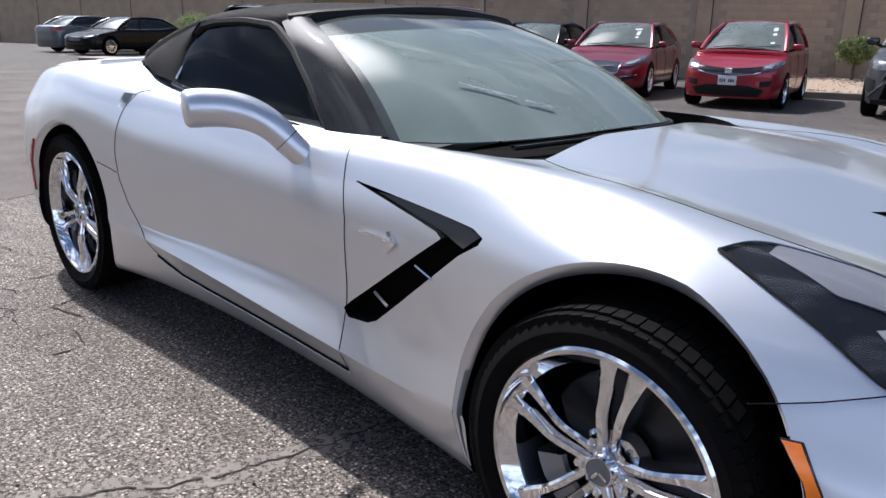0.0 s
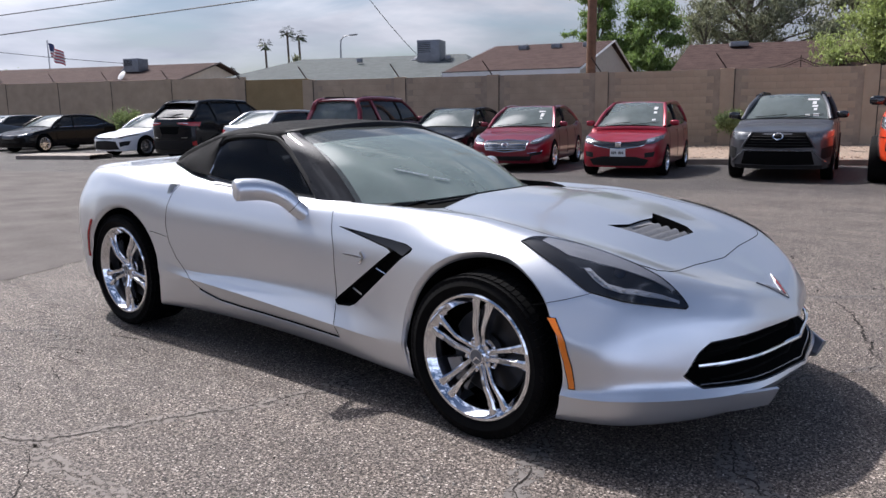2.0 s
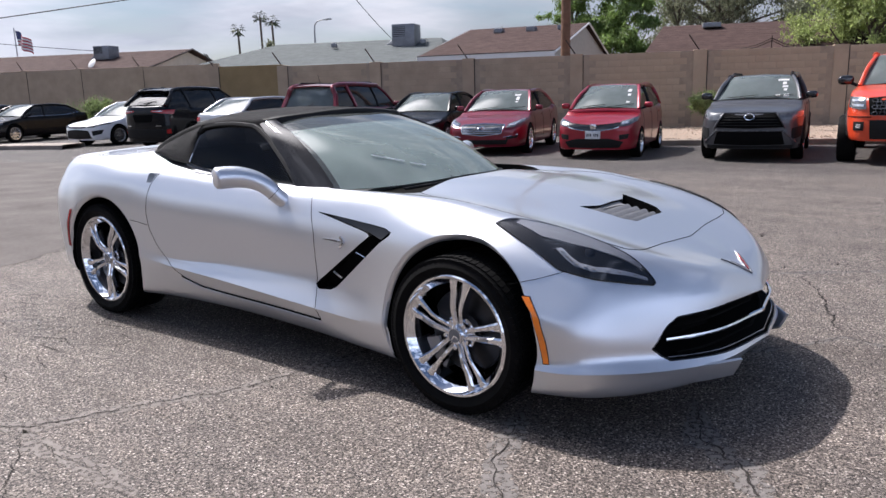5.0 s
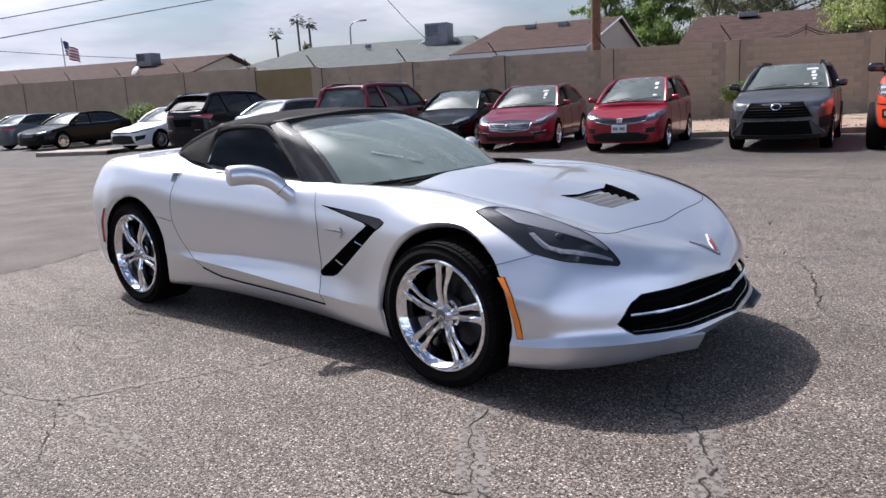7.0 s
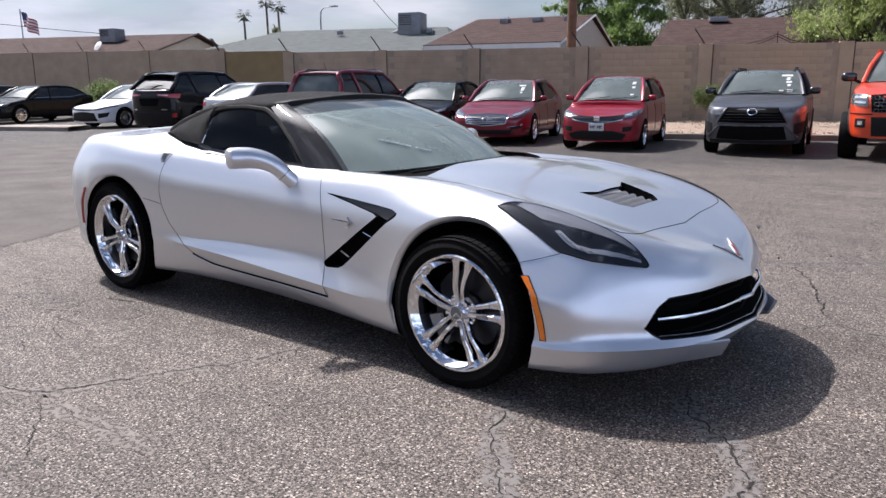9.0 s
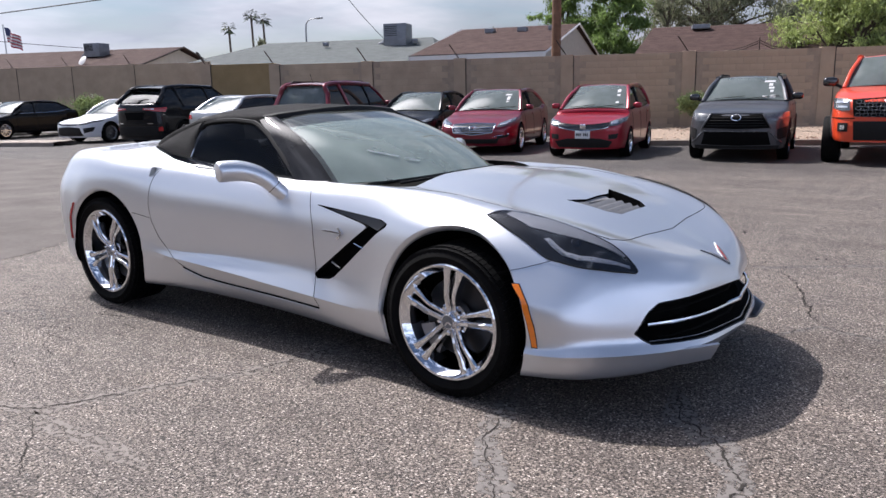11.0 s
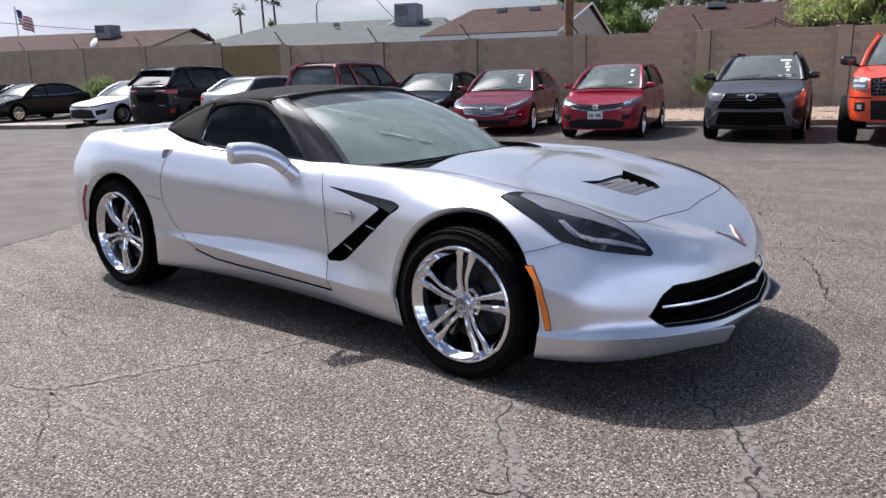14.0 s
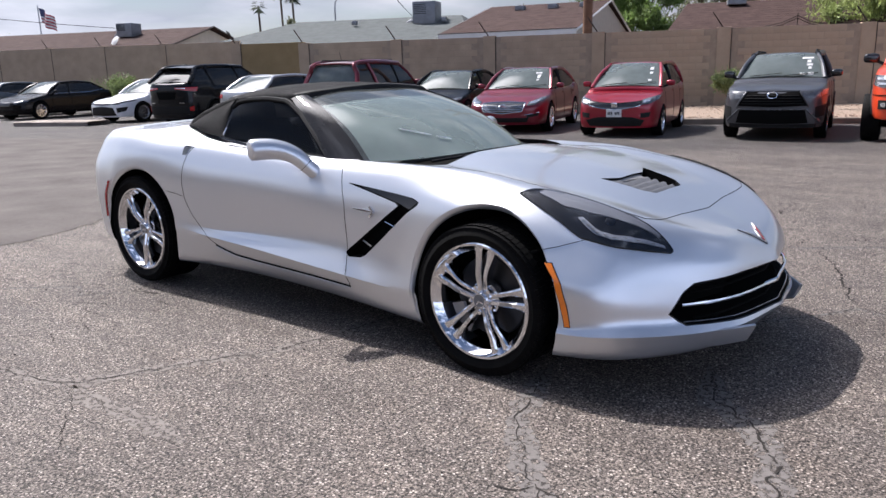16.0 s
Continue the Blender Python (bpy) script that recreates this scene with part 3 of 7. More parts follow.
# Long lines of the body, from the middle of the tail round the right-hand side to the middle of the nose (y is the half width).
LINES = [
    # under edge of the sill
    [(-3.38, 0, .25), (-3.32, .50, .25), (-3.16, .72, .24), (-2.95, .80, .22), (-2.71, .80, .20), (-2.40, .79, .19), (-2.0, .75, .19), (-1.5, .735, .18),
     (-.95, .735, .165), (-.50, .76, .15), (-.15, .79, .15), (.12, .78, .148), (.38, .76, .15), (.60, .66, .155), (.80, .38, .16), (.85, 0, .215)],
    # lower outer edge
    [(-3.42, 0, .27), (-3.36, .58, .27), (-3.2, .82, .26), (-2.95, .892, .24), (-2.71, .892, .22), (-2.40, .878, .20), (-2.0, .835, .205), (-1.5, .808, .20),
     (-.95, .806, .18), (-.50, .838, .165), (-.15, .89, .17), (.12, .896, .165), (.38, .866, .164), (.628, .766, .172), (.862, .436, .186), (.945, 0, .228)],
    # lower crease
    [(-3.48, 0, .38), (-3.40, .60, .38), (-3.2, .85, .40), (-2.95, .908, .42), (-2.71, .906, .42), (-2.40, .896, .42), (-2.0, .887, .390), (-1.5, .888, .366),
     (-.95, .889, .332), (-.50, .880, .303), (-.15, .91, .33), (.12, .922, .33), (.38, .908, .272), (.655, .80, .275), (.90, .447, .262), (.98, 0, .262)],
    # waist
    [(-3.50, 0, .56), (-3.42, .60, .56), (-3.2, .86, .56), (-2.95, .912, .56), (-2.71, .908, .56), (-2.40, .890, .56), (-2.0, .873, .460), (-1.5, .846, .472),
     (-.95, .836, .478), (-.50, .846, .465), (-.15, .89, .49), (.12, .905, .49), (.38, .892, .455), (.625, .776, .40), (.875, .428, .36), (.962, 0, .35)],
    # upper side
    [(-3.49, 0, .72), (-3.41, .60, .72), (-3.2, .85, .72), (-2.95, .895, .72), (-2.71, .895, .73), (-2.40, .882, .73), (-2.0, .868, .70), (-1.5, .847, .68),
     (-.95, .828, .66), (-.50, .83, .65), (-.15, .868, .665), (.12, .878, .65), (.38, .840, .565), (.622, .742, .505), (.862, .416, .455), (.952, 0, .43)],
    # shoulder
    [(-3.46, 0, .83), (-3.38, .58, .83), (-3.2, .80, .83), (-2.95, .855, .84), (-2.71, .865, .85), (-2.40, .855, .845), (-2.0, .83, .82), (-1.5, .81, .80),
     (-.95, .785, .785), (-.50, .785, .775), (-.15, .812, .762), (.12, .81, .735), (.38, .785, .660), (.62, .685, .59), (.848, .397, .520), (.940, 0, .468)],
    # crest
    [(-3.43, 0, .935), (-3.36, .55, .935), (-3.2, .72, .925), (-2.95, .77, .94), (-2.71, .78, .945), (-2.40, .775, .93), (-2.0, .765, .905), (-1.5, .75, .875),
     (-.95, .725, .850), (-.50, .715, .85), (-.15, .71, .838), (.12, .70, .80), (.38, .67, .752), (.62, .575, .675), (.818, .335, .584), (.908, 0, .507)],
    # inner slope
    [(-3.40, 0, .95), (-3.33, .42, .955), (-3.2, .55, .945), (-2.95, .58, .955), (-2.71, .60, .968), (-2.40, .62, .985), (-2.0, .63, .94), (-1.5, .62, .885),
     (-.95, .60, .865), (-.50, .57, .845), (-.15, .55, .828), (.12, .53, .79), (.38, .48, .737), (.605, .41, .668), (.802, .22, .590), (.866, 0, .540)],
    # bonnet shoulder
    [(-3.37, 0, .96), (-3.30, .22, .965), (-3.18, .28, .96), (-2.95, .29, .965), (-2.71, .30, .972), (-2.40, .31, .985), (-2.0, .31, .94), (-1.5, .31, .90),
     (-.95, .31, .89), (-.50, .30, .873), (-.15, .285, .845), (.12, .27, .80), (.38, .25, .742), (.59, .21, .667), (.766, .11, .596), (.828, 0, .562)],
    # middle
    [(-3.34, 0, .97), (-3.27, 0, .972), (-3.16, 0, .968), (-2.95, 0, .968), (-2.71, 0, .962), (-2.40, 0, .945), (-2.0, 0, .925), (-1.5, 0, .91),
     (-.95, 0, .905), (-.50, 0, .885), (-.15, 0, .855), (.12, 0, .812), (.38, 0, .745), (.58, 0, .673), (.745, 0, .608), (.795, 0, .583)],
]
L2, L3 = (np.array(LINES[k], float) for k in (2, 3))
facet = L2 * .5 + L3 * .5                       # hollow above the crease on the doors, a flaring lip round the nose
for k, hollow in ((6, .005), (7, .007), (8, .007), (9, .005)):
    facet[k, 1] -= hollow
for k in range(12, 16):
    facet[k] = L2[k] * .2 + L3[k] * .8
    facet[k, 2] = L2[k, 2] + .045
LINES.insert(3, [tuple(p) for p in facet])
net = np.array([spline(line, 9) for line in LINES])          # lines x stations x 3
# stations x heights x 3, with a sharp edge along the lower crease
net = np.array([np.vstack([spline(net[:3, i], 6)[:-1], spline(net[2:, i], 6)]) for i in range(net.shape[1])])
net[:, :, 1] = np.maximum(net[:, :, 1], 0)
shell = bmesh.new()
for side in (-1, 1):
    rows = [[Vector((p[0], side * p[1], p[2])) for p in r] for r in net]
    rows = [[Vector((r[0].x, 0, r[0].z))] + r for r in rows]      # closes the underside
    grid_bm(rows, shell)
bmesh.ops.remove_doubles(shell, verts=shell.verts, dist=2e-4)
bmesh.ops.dissolve_degenerate(shell, dist=1e-5, edges=shell.edges)
bmesh.ops.recalc_face_normals(shell, faces=shell.faces)
SKIN = BVHTree.FromBMesh(shell)


def on_side(x, z, y=-2.0):
    hit = SKIN.ray_cast(Vector((x, y, z)), Vector((0, 1 if y < 0 else -1, 0)))
    return (hit[0], hit[1]) if hit[0] else (Vector((x, -0.88 if y < 0 else 0.88, z)), Vector((0, -1 if y < 0 else 1, 0)))


def on_top(x, y):
    hit = SKIN.ray_cast(Vector((x, y, 3)), Vector((0, 0, -1)))
    return (hit[0], hit[1]) if hit[0] else (Vector((x, y, 0.6)), Vector((0, 0, 1)))


def on_nose(y, z):
    hit = SKIN.ray_cast(Vector((3, y, z)), Vector((-1, 0, 0)))
    return (hit[0], hit[1]) if hit[0] else (Vector((0.9, y, z)), Vector((1, 0, 0)))


def skin_panel(low, high, how, lift, n=24, m=6, thick=0.004):
    """A panel that follows the skin between two chains of points."""
    a, b = along(low, n), along(high, n)
    rows = []
    for j in range(m + 1):
        row = []
        for p, q in zip(a, b):
            w = p + (q - p) * j / m
            at, nor = how(*w)
            row.append(at + nor * lift)
        rows.append(row)
    return thick_sheet(rows, thick, (rows[m // 2][n // 2] - how(*(a[n // 2] + b[n // 2]) * 0.5)[1]))


def skin_line(pts, how, radius, n=40, lift=0.0):
    pl = []
    for w in along(pts, n):
        at, nor = how(*w)
        pl.append(at + nor * lift)
    return tube_bm(pl, radius, 6)


# Pockets cut into the shell: wheel arches, cabin, grille, gills and bonnet vents.
def prism_bm(poly, lift_a, lift_b):
    """A solid between two copies of a polygon."""
    bm = bmesh.new()
    A, B = [bm.verts.new(lift_a(p)) for p in poly], [bm.verts.new(lift_b(p)) for p in poly]
    bm.faces.new(A), bm.faces.new(list(reversed(B)))
    k = len(poly)
    for i in range(k):
        bm.faces.new((A[i], B[i], B[(i + 1) % k], A[(i + 1) % k]))
    bmesh.ops.recalc_face_normals(bm, faces=bm.faces)
    return bm


def cut_shell(ob, cutters):
    """Takes the cutters out of the mesh; the new faces get its second material."""
    both = bmesh.new()
    mats = []
    for bm, mi in cutters:
        mats += [mi] * len(bm.faces)
        tmp = bpy.data.meshes.new("cutter")
        bm.to_mesh(tmp)
        bm.free()
        both.from_mesh(tmp)
        bpy.data.meshes.remove(tmp)
    me = bpy.data.meshes.new("cutter")
    both.to_mesh(me)
    both.free()
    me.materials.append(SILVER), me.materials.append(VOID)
    for p, mi in zip(me.polygons, mats):
        p.material_index = mi
    co = new("cutter", me)
    mod = ob.modifiers.new("cut", "BOOLEAN")
    mod.operation, mod.object, mod.solver = "DIFFERENCE", co, "EXACT"
    mod.material_mode = "INDEX"
    deps = bpy.context.evaluated_depsgraph_get()
    deps.update()
    done = bpy.data.meshes.new_from_object(ob.evaluated_get(deps))
    ob.modifiers.clear()
    old = ob.data
    ob.data = done
    bpy.data.meshes.remove(old)
    bpy.data.objects.remove(co)
    bpy.data.meshes.remove(me)
    return ob


def wheel_arch(x, z, r, side, y_in=0.50, flange=lambda deg: 0.0):
    n = 90
    poly = []
    for k in range(n):
        rr = r + flange(360 * k / n)
        poly.append((x + rr * math.cos(2 * math.pi * k / n), z + rr * math.sin(2 * math.pi * k / n)))
    return prism_bm(poly, lambda p: Vector((p[0], side * y_in, p[1])), lambda p: Vector((p[0], side * 1.2, p[1])))


GILL = [(-.83, .760), (-.40, .722), (-.362, .708), (-.370, .692), (-.425, .657), (-.695, .425), (-.725, .412), (-.80, .407), (-.825, .426), (-.80, .450), (-.492, .680), (-.512, .692), (-.83, .757)]
GRILLE = [(-.655, .345), (-.60, .42), (-.55, .452), (-.30, .462), (0, .455), (.30, .462), (.55, .452), (.60, .42), (.655, .345), (.61, .295), (.36, .28), (0, .272), (-.36, .28), (-.61, .295)]
front_flange = lambda deg: .026 * float(np.interp(deg, [0, 32, 75, 165, 205, 360], [0, 0, 1, 1, 0, 0]))
rear_flange = lambda deg: .022 * float(np.interp(deg, [0, 5, 60, 140, 180, 360], [.3, .5, 1, 1, 0, 0]))
ARCHES = ((.012, .330, .380, front_flange), (-2.625, .350, .378, rear_flange))
cutters = [(wheel_arch(x, z, r, s, flange=fl), 1) for x, z, r, fl in ARCHES for s in (-1, 1)]
cutters.append((prism_bm([(-.925, -.64), (-.925, .64), (-1.4, .67), (-2.2, .66), (-2.2, -.66), (-1.4, -.67)], lambda p: Vector((p[0], p[1], .35)), lambda p: Vector((p[0], p[1], 1.2))), 1))
cutters.append((prism_bm(GRILLE, lambda p: Vector((.55 + .17 * (1 - abs(p[0]) / .66), p[0], p[1])), lambda p: Vector((1.3, p[0], p[1]))), 1))
COWL = [(-.86, .690), (-.62, .680), (-.50, .625), (-.42, .547), (-.44, .41), (-.46, .236), (-.43, 0)]
COWL = COWL + [(x, -y) for x, y in COWL[-2::-1]] + [(-.915, -.60), (-.915, .60)]
cutters.append((prism_bm(COWL, lambda p: Vector((p[0], p[1], .80)), lambda p: Vector((p[0], p[1], 1.2))), 1))
VENT = [(.218, -.228), (.264, -.12), (.264, .12), (.218, .228), (.402, .191), (.45, .142), (.45, -.142), (.402, -.191)]
HANDLE = [(-2.185, .884), (-2.105, .888), (-2.14, .835), (-2.175, .835)]
for s in (-1, 1):
    # gill walls are silver; their shade is painted in near-black
    cutters.append((prism_bm(GILL, lambda p, s=s: Vector((p[0], s * .785, p[1])), lambda p, s=s: Vector((p[0], s * 1.1, p[1]))), 1))
    cutters.append((prism_bm(HANDLE, lambda p, s=s: Vector((p[0], s * (.77 + (.888 - p[1]) * .6), p[1])), lambda p, s=s: Vector((p[0], s * 1.1, p[1]))), 0))
cutters.append((prism_bm(VENT, lambda p: Vector((p[0], p[1], on_top(*p)[0].z - .06)), lambda p: Vector((p[0], p[1], 1.2))), 1))
me = bpy.data.meshes.new("body")
shell.to_mesh(me)
shell.free()
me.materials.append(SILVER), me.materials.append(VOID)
body = new("body", me)
body = cut_shell(body, cutters)
body.parent = hero
for p in body.data.polygons:
    p.use_smooth = True
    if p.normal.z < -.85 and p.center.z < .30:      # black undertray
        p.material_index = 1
body.data.set_sharp_from_angle(angle=radians(32))


def split_body(name, inside, label=""):
    """Lifts the faces whose middle passes the test off the body into a part of their own, with their shading kept."""
    src = body.data
    normals = np.zeros(len(src.loops) * 3, np.float32)
    src.corner_normals.foreach_get("vector", normals)
    normals = normals.reshape(-1, 3)
    keep, take = [], []
    for p in src.polygons:
        (take if p.material_index == 0 and inside(p.center) else keep).append(p)
    made = []
    for faces in (keep, take):
        ids, verts, polys, nors, mats = {}, [], [], [], []
        for p in faces:
            poly = []
            for li in p.loop_indices:
                v = src.loops[li].vertex_index
                if v not in ids:
                    ids[v] = len(verts)
                    verts.append(tuple(src.vertices[v].co))
                poly.append(ids[v])
                nors.append(tuple(normals[li]))
            polys.append(poly), mats.append(p.material_index)
        nm = bpy.data.meshes.new(name)
        nm.from_pydata(verts, [], polys)
        for mm in src.materials:
            nm.materials.append(mm)
        nm.polygons.foreach_set("material_index", mats)
        nm.polygons.foreach_set("use_smooth", [True] * len(polys))
        nm.normals_split_custom_set(nors)
        made.append(nm)
    body.data = made[0]
    ob = new(name, made[1])
    ob.parent = hero
    if label:
        ob["label"] = label
    return ob


def inside_poly(poly, u, v):
    odd = False
    for (a, b), (c, d) in zip(poly, poly[1:] + poly[:1]):
        if (b > v) != (d > v) and u < (c - a) * (v - b) / (d - b) + a:
            odd = not odd
    return odd


DOOR_EDGE = [(-.92, .862), (-.888, .78), (-.842, .66), (-.829, .53), (-.812, .40), (-.786, .258), (-1.06, .270), (-1.51, .284), (-1.70, .296), (-1.80, .318), (-1.90, .365), (-2.0, .43),
             (-2.07, .49), (-2.13, .58), (-2.15, .67), (-2.145, .76), (-2.13, .84), (-2.09, .895), (-2.0, .91)]
DOOR = DOOR_EDGE + [(-1.5, .90)]
for s, nm in ((-1, "door"), (1, "door")):
    split_body(nm, lambda c, s=s: s * c.y > 0.68 and inside_poly(DOOR, c.x, c.z))
HOOD = [(-.43, 0), (-.46, .236), (-.44, .41), (-.42, .547), (-.25, .62), (-.067, .645), (.182, .645), (.436, .625), (.53, .605), (.592, .572), (.618, .51), (.612, .385), (.612, .25), (.624, .12), (.638, 0)]
HOOD_FULL = HOOD + [(x, -y) for x, y in reversed(HOOD[1:-1])]
split_body("bonnet", lambda c: c.z > 0.5 and inside_poly(HOOD_FULL, c.x, c.y))
split_body("front_bumper", lambda c: c.x > .20 and c.z < .575 + (c.x - .257) * .27 and c.z < .62)

# Turned-in flanges of the wheel arches
for s in (-1, 1):
    for (x, z, r, fl), (d0, d1) in zip(ARCHES, ((34, 203), (-8, 178))):
        rows = [[], [], []]
        for deg in np.linspace(d0, d1, 90):
            c, sn = math.cos(radians(deg)), math.sin(radians(deg))
            w = fl(deg % 360)
            at = on_side(x + (r + w + .001) * c, z + (r + w + .001) * sn, 2.0 * s)[0]
            for k, (f, tuck) in enumerate(((1, 0), (.4, .004), (0, .016))):
                rows[k].append(Vector((x + (r + w * f) * c, at.y - s * (tuck * min(1, w / .01) + .0005), z + (r + w * f) * sn)))
        part("arch_flange", thick_sheet(rows, .004, (x, 0, z)), SILVER, hero)

# Panel gaps
GAP = material("panel_gap", (0.004, 0.004, 0.004), 0.9, spec=0.1)
for s in (-2.0, 2.0):
    part("door_gap", skin_line(DOOR_EDGE, lambda x, z, s=s: on_side(x, z, s), 0.0017, 140), GAP, hero)
    part("bumper_gap", skin_line([(.257, .574), (.354, .598), (.44, .625)], lambda x, z, s=s: on_side(x, z, s), 0.0013, 20), GAP, hero)
    part("quarter_gap", skin_line([(-2.15, .600), (-2.24, .612), (-2.31, .618)], lambda x, z, s=s: on_side(x, z, s), 0.0018, 12), GAP, hero)
for s in (-1, 1):
    part("bonnet_gap", skin_line([(x, s * y) for x, y in HOOD[3:9]], on_top, 0.0011, 50), GAP, hero)
    part("bonnet_gap", skin_line([(x, s * y) for x, y in HOOD[8:]], on_top, 0.0018, 60), GAP, hero)

PILLAR = material("gloss_black_pillar", (.009, .009, .0105), .8, .0, .65, vary=.35, scale=8, spec=.05, coat_rough=.06)
# Windscreen, frame, side glass and soft top
WS = {"base": [(-.545, 0, .868), (-.58, .30, .860), (-.69, .52, .850), (-.865, .672, .846)],
      "top": [(-1.335, 0, 1.190), (-1.35, .25, 1.184), (-1.39, .42, 1.170), (-1.455, .530, 1.150)]}


def screen_rows(inset=0.0, lift=0.0, n=9):
    base, top = spline(WS["base"], 5), spline(WS["top"], 5)
    rows = []
    for j in range(n + 1):
        v = j / n
        half = [b + (t - b) * v + np.array([.045, 0, .03]) * math.sin(math.pi * v) for b, t in zip(base, top)]
        rows.append([(p[0], -p[1], p[2] + lift) for p in reversed(half[1:])] + [(p[0], p[1], p[2] + lift) for p in half])
    return rows


SR = screen_rows(n=20)
CUT_U, CUT_V = 1, 16
windscreen = part("windscreen", thick_sheet([r[CUT_U:-CUT_U] for r in SR[:CUT_V + 1]], .005, (-1.3, 0, .6)), GLASS, hero, "sloping windscreen glass, its film coloured for dust and sky sheen")
for nm, rows in (("tint_band", SR[CUT_V:]), ("tint_edge", [r[:CUT_U + 1] for r in SR[:CUT_V + 1]]), ("tint_edge", [r[-CUT_U - 1:] for r in SR[:CUT_V + 1]])):
    band = part(nm, thick_sheet(rows, .005, (-1.3, 0, .6)), GLASS_DARK, hero)
    band.visible_shadow = False
windscreen.visible_shadow = False
for s in (-1, 1):
    outer = spline([(-1.045, .722, .846), (-1.18, .680, .955), (-1.34, .625, 1.070), (-1.485, .568, 1.152)], 6)
    inner = spline([(-.855, .662, .858), (-1.015, .618, .978), (-1.215, .568, 1.092), (-1.425, .503, 1.170)], 6)
    rows = [[Vector((p[0], s * p[1], p[2])) + Vector((.007, s * .005, .005)) * math.sin(math.pi * j / 6) for p in outer + (inner - outer) * j / 6] for j in range(7)]
    part("windscreen_pillar", thick_sheet(rows, .03, (-1.5, 0, .8)), PILLAR, hero, "wide gloss-black windscreen pillar")
part("windscreen_header", tube_bm(spline([(-1.48, -.545, 1.152), (-1.405, -.40, 1.172), (-1.36, 0, 1.195), (-1.405, .40, 1.172), (-1.48, .545, 1.152)], 6), .026, 8), BLACK_MATT, hero)
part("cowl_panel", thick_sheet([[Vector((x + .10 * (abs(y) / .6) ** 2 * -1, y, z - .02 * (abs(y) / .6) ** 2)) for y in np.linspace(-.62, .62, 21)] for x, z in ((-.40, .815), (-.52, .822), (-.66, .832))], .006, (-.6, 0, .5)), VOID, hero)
for pts in ([(-.60, -.44, .838), (-.555, -.30, .846), (-.515, -.12, .852), (-.51, .06, .854)], [(-.51, .02, .860), (-.54, .22, .856), (-.61, .42, .846), (-.70, .565, .838)]):
    wiper = part("wiper", tube_bm(spline(pts, 6), .007, 6), BLACK_MATT, hero)
    part("wiper_blade", tube_bm([Vector(p) + Vector((-.014, 0, .004)) for p in spline(pts, 6)], .005, 5), BLACK_MATT, wiper)

# two pale reflections in the glass, put in as white bars
for a, b in (((-.838, -.413, .993), (-.717, -.298, .956)), ((-.699, -.277, .948), (-.656, -.209, .931))):
    part("pale_strip", tube_bm([a, b], .003, 6), REFLECTION_WHITE, hero)

# Soft top: ribs from the front bow to the rear edge
BOWS = [  # x, half width and height of the side edge, height of the middle
    (-1.41, .50, 1.176, 1.205), (-1.55, .545, 1.174, 1.222), (-1.75, .580, 1.174, 1.232), (-1.95, .605, 1.152, 1.222), (-2.12, .625, 1.105, 1.180), (-2.24, .635, 1.062, 1.120), (-2.35, .62, 1.02, 1.06), (-2.43, .56, .985, 1.00)]
tops = []
for x, w, ze, zc in BOWS:
    half = [(x, 0, zc), (x + .004, w * .45, zc - (zc - ze) * .16), (x, w * .82, zc - (zc - ze) * .55), (x - .01, w, ze), (x - .012, w + .02, ze - .03)]
    hs = spline(half, 4)
    tops.append([(p[0], -p[1], p[2]) for p in reversed(hs[1:])] + [tuple(p) for p in hs])
tops = np.array(tops)
tops = np.array([spline(tops[:, k], 4) for k in range(tops.shape[1])]).transpose(1, 0, 2)
soft = part("soft_top", thick_sheet([[Vector(p) for p in r] for r in tops], .012, (-1.9, 0, .8)), FABRIC, hero, "taut black canvas soft top, raised")
